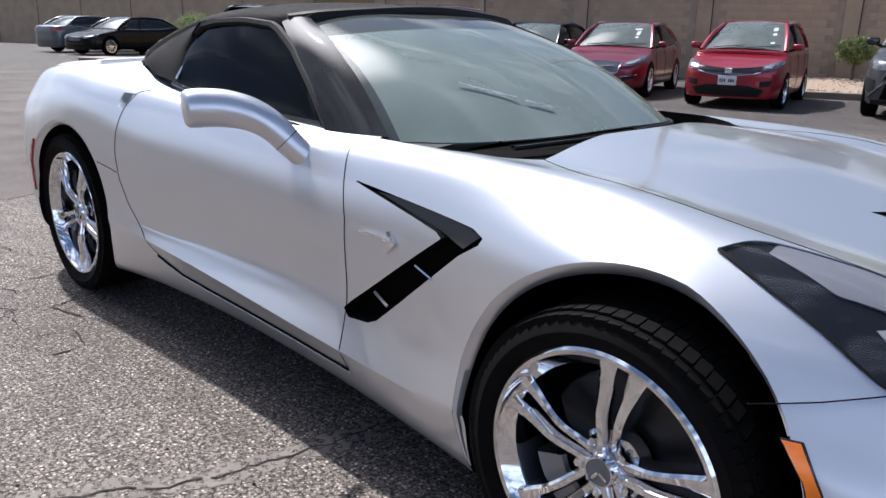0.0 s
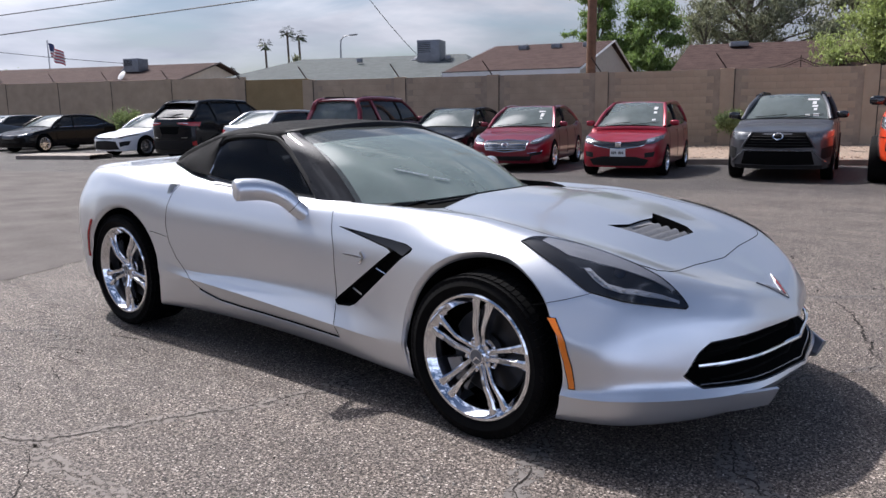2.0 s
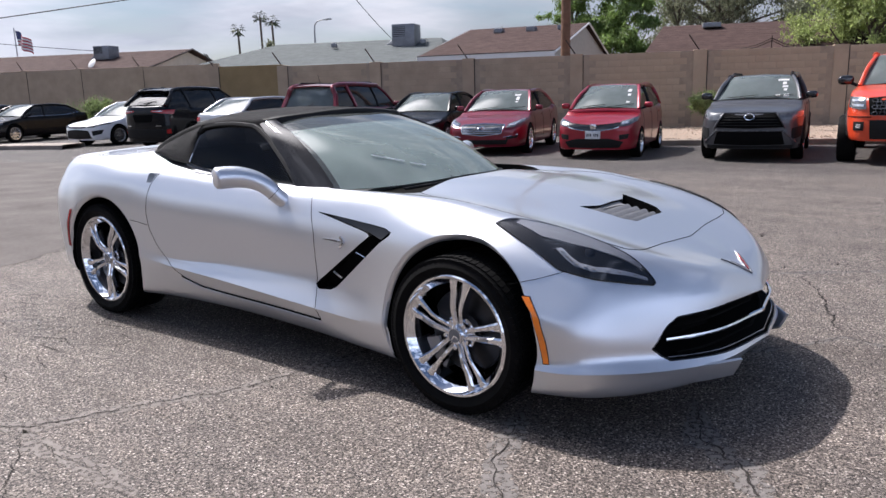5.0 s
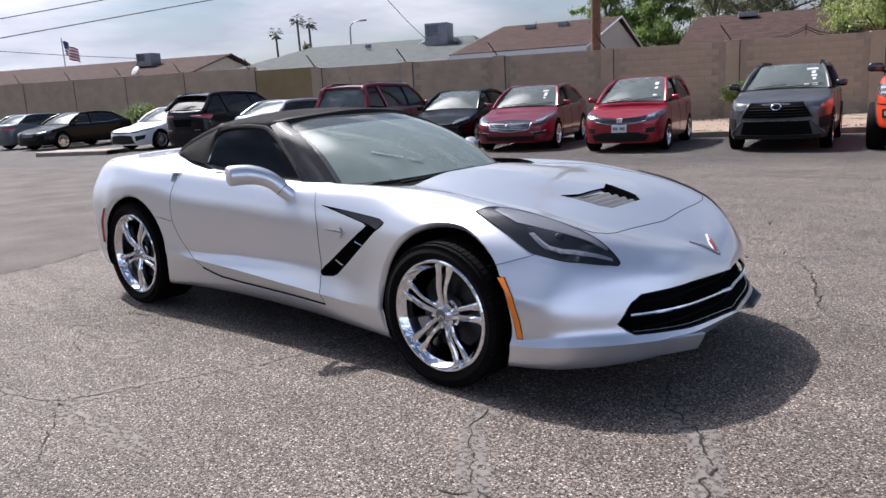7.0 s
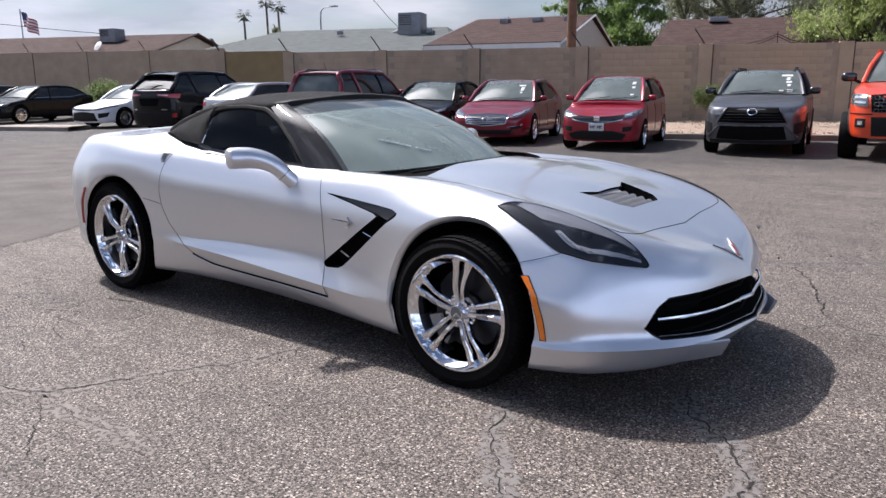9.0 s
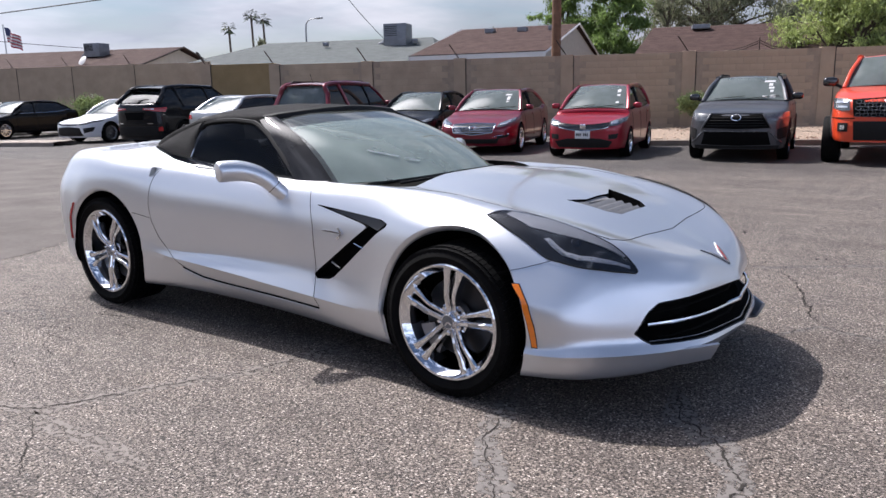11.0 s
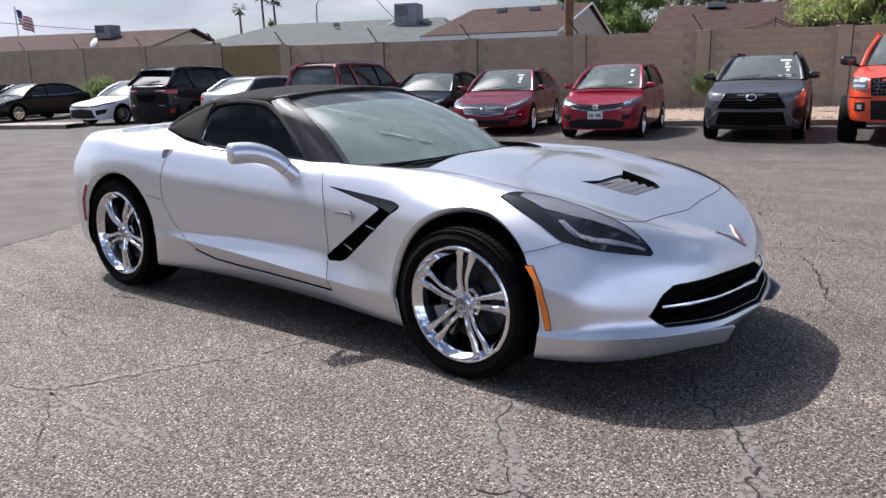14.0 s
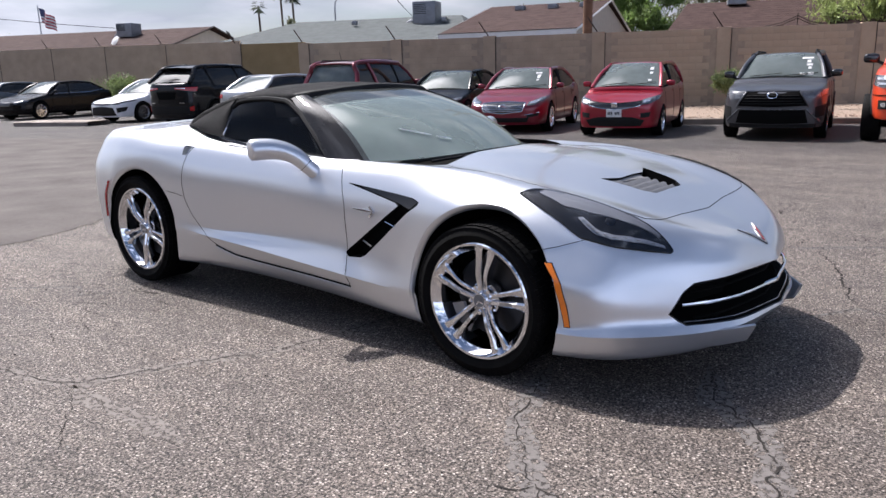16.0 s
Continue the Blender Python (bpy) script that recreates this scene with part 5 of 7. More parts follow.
def parked_car(name, m, mat, label, L, W, H, wb, fo, hood, belt, nose_z, cowl, top_f, top_r, back, deck, wr, style="sedan",
               rim=None, clad=None, glass=None, clear=.20, rails=False, wheel_out=.03, roof_mat=None, mirror_mat=None, mirror_size=1.0, tyre_half=.11):
    """A parked car: forward is +x, origin on the ground below the front axle. All lengths in metres:
    fo front overhang, hood/belt/nose_z/deck heights, cowl/top_f/top_r/back: x of the screen's foot, the roof's two ends and the rear glass's foot."""
    car = empty(name, m, label, "car", "parked cars along the wall")
    rear = fo - L
    w = W / 2
    mr = -wb
    # body lines from the middle of the tail to the middle of the nose
    xs = [rear, rear + .05, rear + .30, mr - .25, mr, mr + .5, (mr + .2) * .62, -wb * .38, cowl, cowl * .45, 0.0, fo * .42, fo * .78, fo - .05, fo]
    ws = [0, .66, .93, .985, 1, .99, .985, .985, .985, .985, 1, .97, .86, .58, 0]
    topz = [deck - .03, deck - .01, deck, deck + .01, belt + .02, belt + .02, belt, belt, belt - .015, hood + (belt - hood) * .35, hood, hood - (hood - nose_z) * .35, nose_z + (hood - nose_z) * .25, nose_z, nose_z - .02]
    levels = [(.0, .90, None), (.0, .965, .04), (.25, 1.0, .3), (.50, 1.0, .55), (.78, .985, .80), (.94, .95, .95), (1.0, .88, 1.0), (1.0, .60, 1.02), (1.0, 0, 1.035)]
    net = []
    for li, (f, wf, zf) in enumerate(levels):
        line = []
        for i, (x, k, tz) in enumerate(zip(xs, ws, topz)):
            z = clear + (0 if zf is None else (tz - clear) * min(1, zf) + (.03 if li == 8 else .018 if li == 7 else 0))
            pull = (0 if li < 5 else (.04, .10, .17, .20)[li - 5])
            px = x + (pull if i < 4 else -pull if i > 9 else 0) * (1 if i in (0, 1, 2, 12, 13, 14) else .4)
            low = .05 if li < 2 else 0
            px += low if i < 2 else -low if i > 12 else 0
            line.append((px, w * k * wf, z))
        net.append(spline(line, 4))
    net = np.array(net)
    net = np.array([spline(net[:, i], 3) for i in range(net.shape[1])])
    net[:, :, 1] = np.maximum(net[:, :, 1], 0)
    bm = bmesh.new()
    for s in (-1, 1):
        rows = [[Vector((p[0], s * p[1], p[2])) for p in r] for r in net]
        grid_bm([[Vector((r[0].x, 0, r[0].z))] + r for r in rows], bm)
    bmesh.ops.remove_doubles(bm, verts=bm.verts, dist=2e-4)
    bmesh.ops.dissolve_degenerate(bm, dist=1e-5, edges=bm.edges)
    bmesh.ops.recalc_face_normals(bm, faces=bm.faces)
    tree = BVHTree.FromBMesh(bm)
    me = bpy.data.meshes.new("body")
    bm.to_mesh(me)
    bm.free()
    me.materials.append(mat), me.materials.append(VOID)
    body = new("body", me)
    cut_shell(body, [(wheel_arch(x, wr, wr + .055, s, y_in=w - .32), 1) for x in (0, mr) for s in (-1, 1)])
    for p in body.data.polygons:
        p.use_smooth = True
    body.data.set_sharp_from_angle(angle=radians(34))
    body.parent = car

    def cast(o, d):
        h = tree.ray_cast(Vector(o), Vector(d))
        return (h[0], h[1]) if h[0] else (Vector(o) + Vector(d) * 2, -Vector(d))

    front = lambda y, z: cast((fo + 1, y, z), (-1, 0, 0))
    tail = lambda y, z: cast((rear - 1, y, z), (1, 0, 0))

    def side(s):
        return lambda x, z: cast((x, s * (w + 1), z), (0, -s, 0))

    def panel(low, high, how, lift, mt, nm, owner=None, n=10, mm=4, thick=.006, label=""):
        A, B = along(low, n), along(high, n)
        rows = [[how(*(p + (q - p) * j / mm)) for p, q in zip(A, B)] for j in range(mm + 1)]
        inner = rows[mm // 2][n // 2][0] - rows[mm // 2][n // 2][1]
        return part(nm, thick_sheet([[a + b * lift for a, b in r] for r in rows], thick, inner), mt, owner or car, label)

    # greenhouse
    g = glass or BG_GLASS
    rz = H
    bw = w * .88
    roof_in = w * .66
    F1 = (top_f, roof_in, rz - .05)
    R0, R1 = (back, bw * .96, deck if style != "sedan" else deck + .005), (top_r, roof_in * .98, rz - .06)
    mir_y = lambda p, s: (p[0], s * p[1], p[2])
    screen_bm = thick_sheet(patch_rows((cowl, -bw * .97, belt), (cowl, bw * .97, belt), mir_y(F1, 1), mir_y(F1, -1), 10, .10, (-1, 0, .5)), .006, (-1, 0, .5))
    screen_tree = BVHTree.FromBMesh(screen_bm)
    part("windscreen", screen_bm, g, car)
    part("rear_window", thick_sheet(patch_rows(mir_y(R0, -1), mir_y(R0, 1), mir_y(R1, 1), mir_y(R1, -1), 8, .06, (-1, 0, .5)), .006, (-1, 0, .5)), g, car)
    mid_x = (top_f + top_r) / 2
    for s in (-1, 1):
        lowc = [(cowl - .05, s * (bw + .01), belt), (mr + .35, s * (bw + .01), belt + .02), (back + .08, s * bw * .965, deck + .03 if style == "sedan" else belt + .08)]
        upc = [(top_f - .02, s * (roof_in + .005), rz - .065), (mid_x, s * (roof_in + .03), rz - .03), (top_r + .02, s * (roof_in - .01), rz - .075)]
        A, B = along(lowc, 18), along(upc, 18)
        part("side_window", thick_sheet([[Vector(p + (q - p) * j / 4) + Vector((0, s * .025 * math.sin(math.pi * j / 4), 0)) for p, q in zip(A, B)] for j in range(5)], .006, (-1, 0, .5)), BG_SIDE, car)
        part("pillar", tube_bm(spline([(cowl + .02, s * bw * .985, belt - .01), ((cowl + top_f) / 2 + .03, s * (bw + roof_in) / 2 * 1.01, (belt + rz) / 2 + .01), (top_f, s * roof_in, rz - .05)], 5), .038, 8), mat, car)
        part("pillar", tube_bm(spline([(top_f, s * roof_in, rz - .05), (mid_x, s * (roof_in + .035), rz - .018), (top_r, s * roof_in * .98, rz - .06), ((top_r + back) / 2, s * (roof_in + bw) / 2 * .985, (rz + deck) / 2 - .005), (back - .02, s * bw * .96, deck)], 5), .045 if style != "suv" else .062, 8), mat, car)
        xb = (-wb * .52)
        part("pillar", tube_bm([(xb, s * (bw + .028), belt), (xb - .06, s * (bw + roof_in) / 2 + s * .04, (belt + rz) / 2), (xb - .12, s * (roof_in + .035), rz - .04)], .028, 6), BLACK_MATT, car)
        if style == "suv":
            part("pillar", tube_bm([(mr + .12, s * (bw + .02), belt + .03), (mr + .02, s * (bw + roof_in) / 2 + s * .035, (belt + rz) / 2), (mr - .05, s * (roof_in + .03), rz - .05)], .05, 6), mat, car)
        part("window_trim", tube_bm([(p[0], p[1] + s * .008, p[2] - .008) for p in A], .012, 6), CHROME if style == "sedan" else BLACK_GLOSS, car)
        # mirror, handles, sill
        mx = cowl - .22
        mirr = bmesh.new()
        bmesh.ops.create_uvsphere(mirr, u_segments=14, v_segments=9, radius=1)
        for v in mirr.verts:
            c = v.co
            v.co = Vector((math.copysign(abs(c.x) ** .6, c.x) * .050, math.copysign(abs(c.y) ** .6, c.y) * .095, math.copysign(abs(c.z) ** .6, c.z) * .060)) * mirror_size
        bmesh.ops.transform(mirr, matrix=pose(mx, s * (w + .055 * mirror_size ** 2), belt + .07 * mirror_size, 0, 0, -s * 10), verts=mirr.verts)
        wm = part("wing_mirror", mirr, mirror_mat or mat, car)
        part("mirror_stalk", tube_bm([(mx + .02, s * (w - .08), belt + .0), (mx, s * (w + .03), belt + .05)], .03, 6), BLACK_MATT, wm)
        for hx in (-wb * .50, mr + .20):
            at, nor = side(s)(hx, belt - .10)
            part("door_handle", box_bm((-.09, -.012, -.014), (.09, .012, .014), .008, m=Matrix.Translation(at + nor * .012)), mat, car)
        for pts in ([(cowl - .10, belt - .03), (cowl - .12, clear + .12)], [(-wb * .53, belt - .03), (-wb * .53, clear + .12)], [(mr + .42, belt - .03), (mr + .40, wr * 2 + .02)]):
            part("door_gap", tube_bm([side(s)(*p)[0] for p in along(pts, 12)], .006, 5), GAP, car)
        if clad:
            panel([(-.45, clear + .03), (mr + .45, clear + .03)], [(-.45, clear + .17), (mr + .45, clear + .17)], side(s), .012, clad, "sill_cladding", n=10)
        part("arch_lip", tube_bm([side(s)((wr + .055) * math.cos(a), wr + (wr + .055) * math.sin(a))[0] for a in np.linspace(.15, math.pi - .15, 20)], .022 if clad else .010, 6), clad or mat, car)
        part("arch_lip", tube_bm([side(s)(mr + (wr + .055) * math.cos(a), wr + (wr + .055) * math.sin(a))[0] for a in np.linspace(.15, math.pi - .15, 20)], .022 if clad else .010, 6), clad or mat, car)
        if rails:
            part("roof_rail", tube_bm([(top_f - .15, s * roof_in * .92, rz - .015), (top_f - .25, s * roof_in * .93, rz + .04), (top_r + .3, s * roof_in * .93, rz + .04), (top_r + .2, s * roof_in * .92, rz - .015)], .018, 6), BLACK_MATT, car)
    roof_rows = []
    for x, z, k in ((top_f + .02, rz - .052, 1), (top_f - .12, rz - .012, 1.02), (mid_x, rz, 1.06), (top_r + .12, rz - .02, 1.02), (top_r - .02, rz - .062, .98)):
        roof_rows.append([Vector((x + .03 * (1 - (y * 1.0) ** 2) * (1 if x > mid_x else -1), y * roof_in * k, z + (.012 if y else .014) - .045 * abs(y) ** 2.5)) for y in np.linspace(-1, 1, 13)])
    part("roof", thick_sheet(roof_rows, .02, (-1, 0, .5)), roof_mat or mat, car)
    # cabin interior, dark
    part("cabin", box_bm((back * .8, -bw * .8, belt - .25), (cowl - .55, bw * .8, belt + .06), .05), INTERIOR, car)
    for s in (-1, 1):
        part("seat", box_bm((-.06, -.2, 0), (.06, .2, .42), .05, m=pose(-wb * .60, s * w * .42, belt - .05, 0, -12, 0)), INTERIOR, car)
    # wheels
    for x in (0, mr):
        for s in (-1, 1):
            wheel = new("wheel")
            wheel.parent = car
            wheel.matrix_basis = pose(x, s * (w - .13 + wheel_out), wr, 0, 0, 0 if s < 0 else 180)
            rr = wr * .68
            part("tyre", lathe_bm([(rr, -tyre_half * .77), (rr + .02, -tyre_half * .95), (wr - .02, -tyre_half), (wr, -tyre_half * .77), (wr, tyre_half * .77), (wr - .02, tyre_half), (rr, tyre_half * .9)], 40), RUBBER, wheel)
            rm = part("rim", lathe_bm([(rr + .005, -.09), (rr + .008, -.10), (rr - .01, -.098), (rr - .025, -.06)], 40), rim or LAMP_SILVER, wheel)
            part("barrel", lathe_bm([(rr - .022, -.062), (rr - .03, .05), (.001, .05)], 32), BLACK_MATT, rm)
            for k in range(10 if style == "sedan" else 5):
                a = 2 * math.pi * k / (10 if style == "sedan" else 5)
                wd = .018 if style == "sedan" else .035
                rows = [[Matrix.Rotation(a, 3, "Y") @ Vector((q, yy - .078 + .02 * (1 - q / rr), e * wd * (.7 + .5 * q / rr))) for yy, e in ((.025, -1), (0, -.8), (0, .8), (.025, 1))] for q in np.linspace(.03, rr - .012, 4)]
                part("spoke", grid_bm(rows), rim or LAMP_SILVER, rm)
            part("hub", lathe_bm([(.001, -.075), (.05, -.072), (.06, -.05), (.065, .0)], 16), rim or LAMP_SILVER, rm)
            part("brake_disc", lathe_bm([(.05, -.01), (rr - .06, -.01), (rr - .06, .01)], 24), BRAKE, wheel)
    def screen(y, z):
        h = screen_tree.ray_cast(Vector((fo + 1, y, z)), Vector((-1, 0, 0)))
        return (h[0], h[1] if h[1].x > 0 else -h[1]) if h[0] else (Vector((cowl, y, z)), Vector((1, 0, 0)))

    car_tools = dict(panel=panel, screen=screen, front=front, tail=tail, side=side, w=w, rear=rear, fo=fo)
    return car, car_tools


def plate(car, T, y, z, rear=False):
    """A licence plate with plain bars for its writing."""
    how = T["tail"] if rear else T["front"]
    at, nor = how(y, z)
    d = -1 if rear else 1
    p = part("licence_plate", box_bm((-.006, -.155, -.078), (.006, .155, .078), .003, m=Matrix.Translation(at + Vector((d * .02, 0, 0)))), WHITE_PAPER, car)
    for k in range(7):
        if k != 3:
            part("plate_bar", box_bm((-.002, -.125 + k * .036, -.03), (.002, -.125 + k * .036 + .022, .028), 0, m=Matrix.Translation(at + Vector((d * .027, 0, 0)))), BLACK_MATT, p, smooth=False)


def stickers(car, T, spots):
    """Paper notes on the windscreen: y, z, half width, half height."""
    for y, z, a, b in spots:
        rows = [[T["screen"](yy, zz)[0] + T["screen"](yy, zz)[1] * .008 for yy in (y - a, y, y + a)] for zz in (z - b, z + b)]
        part("price_sticker", thick_sheet(rows, .002, (-2, 0, z)), WHITE_PAPER, car, smooth=False)


def wipers(car, T, belt, w):
    """Two wiper arms lying at the foot of the windscreen."""
    for y0, y1 in ((-.62 * w, .02), (.06, .72 * w)):
        pts = [T["screen"](y0 + (y1 - y0) * q, belt + .035 + .05 * q)[0] + Vector((.02, 0, .008)) for q in np.linspace(0, 1, 8)]
        part("wiper", tube_bm(pts, .007, 5), VOID, car)


def row_pose(x, y, heading):
    return pose(x, y, ground_z(x, y), 0, 0, heading)


RED_A = paint("deep_red_paint", (.16, .004, .017), .45)
RED_B = paint("bright_red_paint", (.26, .004, .018), .4)
GREY = paint("dark_grey_paint", (.060, .062, .070), .35, .36, .45)
BLACKP = paint("black_paint", (.003, .003, .0035), .0, .25, .15, .12)
MAROON = paint("maroon_paint", (.15, .008, .020))
NAVY = paint("blue_black_paint", (.003, .004, .006), .0, .25, .3, .15)
WHITEP = paint("white_paint", (.72, .73, .76), .0, .3)
ORANGE = paint("orange_red_paint", (.62, .060, .018), .0, .28)
GREYB = paint("slate_grey_paint", (.10, .115, .13), .5)

# red saloon
c, T = parked_car("red_sedan", row_pose(-8.27, 11.88, -72), RED_A, "deep red sedan with a chrome grille, price stickers on its windscreen", 4.85, 1.86, 1.475, 2.80, .95, .86, .97, .66, -.42, -1.22, -2.75, -3.35, 1.06, .335)
F = T["front"]
gr = T["panel"]([(-.46, .52), (0, .46), (.46, .52)], [(-.50, .68), (0, .70), (.50, .68)], F, .012, BLACK_GLOSS, "grille", n=16)
for k in range(5):
    z = .51 + k * .037
    part("grille_bar", tube_bm([F(y, z)[0] + Vector((.022, 0, 0)) for y in np.linspace(-.42 - k * .015, .42 + k * .015, 13)], .009, 6), CHROME, gr)
part("grille_frame", tube_bm([F(y, z)[0] + Vector((.02, 0, 0)) for y, z in along([(-.46, .50), (0, .45), (.46, .50), (.51, .69), (0, .715), (-.51, .69), (-.46, .50)], 50)], .012, 6), CHROME, gr)
for s in (-1, 1):
    hl = T["panel"]([(s * .55, .62), (s * .72, .64), (s * .86, .74)], [(s * .56, .70), (s * .72, .76), (s * .86, .82)], F, .010, LAMP_BG, "headlight", n=12)
    T["panel"]([(s * .60, .655), (s * .72, .67), (s * .80, .73)], [(s * .60, .69), (s * .72, .72), (s * .80, .77)], F, .020, LAMP_SILVER, "projector", hl)
    fg = T["panel"]([(s * .55, .36), (s * .78, .40)], [(s * .56, .42), (s * .80, .46)], F, .008, BLACK_MATT, "fog_recess")
    part("fog_trim", tube_bm([F(s * y, z)[0] for y, z in ((.50, .42), (.65, .44), (.80, .47))], .010, 6), CHROME, fg)
T["panel"]([(-.55, .26), (.55, .26)], [(-.60, .36), (.60, .36)], F, .008, BLACK_MATT, "lower_intake", n=14)
wipers(c, T, .97, .93)
em = [F(.075 * math.cos(a), .60 + .05 * math.sin(a))[0] + Vector((.035, 0, 0)) for a in np.linspace(0, 2 * math.pi, 20)]
part("emblem", tube_bm(em, .010, 6), CHROME, gr)
stickers(c, T, [(.40, 1.33, .07, .014), (.43, 1.25, .035, .04), (.43, 1.17, .03, .014)])

# small red hatchback
c, T = parked_car("red_hatchback", row_pose(-5.42, 11.8, -77), RED_B, "bright red compact hatchback with black grille and number plate", 4.06, 1.69, 1.525, 2.53, .82, .90, 1.00, .74, -.20, -1.10, -2.85, -3.10, 1.05, .305, "hatch")
F = T["front"]
gr = T["panel"]([(-.50, .645), (-.34, .60), (0, .575), (.34, .60), (.50, .645)], [(-.54, .735), (-.34, .705), (0, .69), (.34, .705), (.54, .735)], F, .012, BLACK_GLOSS, "grille", n=22)
part("grille_bar", tube_bm([F(y, .578 + .075 * (y / .52) ** 2)[0] + Vector((.018, 0, 0)) for y in np.linspace(-.52, .52, 21)], .009, 6), CHROME, gr)
part("grille_brow", tube_bm([F(y, .70 + .045 * (y / .52) ** 2)[0] + Vector((.016, 0, 0)) for y in np.linspace(-.52, .52, 21)], .010, 6), BLACK_MATT, gr)
part("emblem", box_bm((-.01, -.06, -.05), (.012, .06, .05), .012, m=Matrix.Translation(F(0, .665)[0] + Vector((.02, 0, 0)))), CHROME, gr)
for s in (-1, 1):
    hl = T["panel"]([(s * .52, .66), (s * .68, .68), (s * .80, .76)], [(s * .53, .76), (s * .68, .80), (s * .80, .84)], F, .010, LAMP_BG, "headlight", n=12)
    T["panel"]([(s * .56, .69), (s * .68, .72)], [(s * .56, .74), (s * .68, .77)], F, .020, LAMP_SILVER, "projector", hl)
    T["panel"]([(s * .52, .40), (s * .68, .42)], [(s * .52, .50), (s * .70, .52)], F, .008, BLACK_MATT, "fog_recess")
T["panel"]([(-.52, .24), (0, .23), (.52, .24)], [(-.60, .36), (-.35, .42), (0, .43), (.35, .42), (.60, .36)], F, .008, BLACK_MATT, "lower_intake", n=20)
plate(c, T, 0, .50)
wipers(c, T, 1.0, .84)
stickers(c, T, [(.43, 1.37, .035, .028), (.45, 1.28, .03, .02), (.47, 1.13, .035, .014)])

# grey crossover
c, T = parked_car("grey_crossover", row_pose(-2.48, 12.42, -80), GREY, "dark grey crossover with black cladding, stickers on its windscreen", 4.60, 1.82, 1.625, 2.69, .93, 1.02, 1.13, .92, -.36, -1.10, -3.00, -3.45, 1.15, .365, "suv", clad=BLACK_MATT, clear=.24, rails=True, mirror_mat=BLACK_GLOSS, mirror_size=1.15)
F = T["front"]
gr = T["panel"]([(-.60, .64), (0, .62), (.60, .64)], [(-.44, .90), (0, .905), (.44, .90)], F, .012, VOID, "grille", n=16)
for k in range(4):
    part("grille_bar", tube_bm([F(y, .68 + k * .05)[0] + Vector((.022, 0, 0)) for y in np.linspace(-.54 + k * .03, .54 - k * .03, 11)], .008, 6), BLACK_MATT, gr)
part("grille_brow", tube_bm([F(y, z)[0] + Vector((.022, 0, 0)) for y, z in along([(-.62, .63), (-.46, .91), (.46, .91), (.62, .63)], 30)], .016, 6), GREY, gr)
em = [F(.085 * math.cos(a), .835 + .055 * math.sin(a))[0] + Vector((.03, 0, 0)) for a in np.linspace(0, 2 * math.pi, 20)]
part("emblem", tube_bm(em, .011, 6), CHROME, gr)
T["panel"]([(-.62, .33), (0, .31), (.62, .33)], [(-.56, .56), (0, .585), (.56, .56)], F, .010, VOID, "lower_intake", n=16)
part("intake_frame", tube_bm([F(y, z)[0] + Vector((.016, 0, 0)) for y, z in along([(-.80, .36), (-.58, .58), (.58, .58), (.80, .36)], 30)], .016, 6), LAMP_BG, c)
T["panel"]([(-.85, .25), (0, .24), (.85, .25)], [(-.85, .32), (0, .30), (.85, .32)], F, .012, BLACK_MATT, "chin", n=16)
for s in (-1, 1):
    T["panel"]([(s * .52, .78), (s * .70, .77), (s * .88, .84)], [(s * .49, .89), (s * .70, .89), (s * .88, .93)], F, .010, LAMP_BG, "headlight", n=12)
    T["panel"]([(s * .72, .42), (s * .86, .46)], [(s * .72, .62), (s * .88, .66)], F, .010, BLACK_MATT, "fog_recess")
wipers(c, T, 1.13, .91)
stickers(c, T, [(.44, 1.50, .10, .016), (.47, 1.435, .035, .026), (.49, 1.37, .05, .018), (.50, 1.31, .03, .022), (.38, 1.20, .04, .016), (.53, 1.20, .05, .024)])

# orange pickup
c, T = parked_car("orange_pickup", row_pose(.18, 12.45, -84), ORANGE, "orange-red pickup truck on knobbly tyres with a black mesh grille", 5.81, 2.03, 1.95, 3.70, 1.02, 1.30, 1.36, 1.16, -.55, -1.15, -2.5, -2.95, 1.38, .42, "suv", clad=BLACK_MATT, clear=.42, wheel_out=.10, rim=BLACK_GLOSS, mirror_mat=BLACK_GLOSS, mirror_size=1.45, tyre_half=.145)
F = T["front"]
gr = T["panel"]([(-.62, .86), (0, .84), (.62, .86)], [(-.66, 1.14), (0, 1.18), (.66, 1.14)], F, .015, VOID, "grille", n=16)
for k in range(10):
    for j in range(5):
        y, z = -.56 + k * .12 + (.06 if j % 2 else 0), .885 + j * .056
        hexa = [F(y + .045 * math.cos(a), z + .032 * math.sin(a))[0] + Vector((.025, 0, 0)) for a in np.linspace(0, 2 * math.pi, 7)]
        part("mesh_cell", tube_bm(hexa, .006, 4), LAMP_BG, gr)
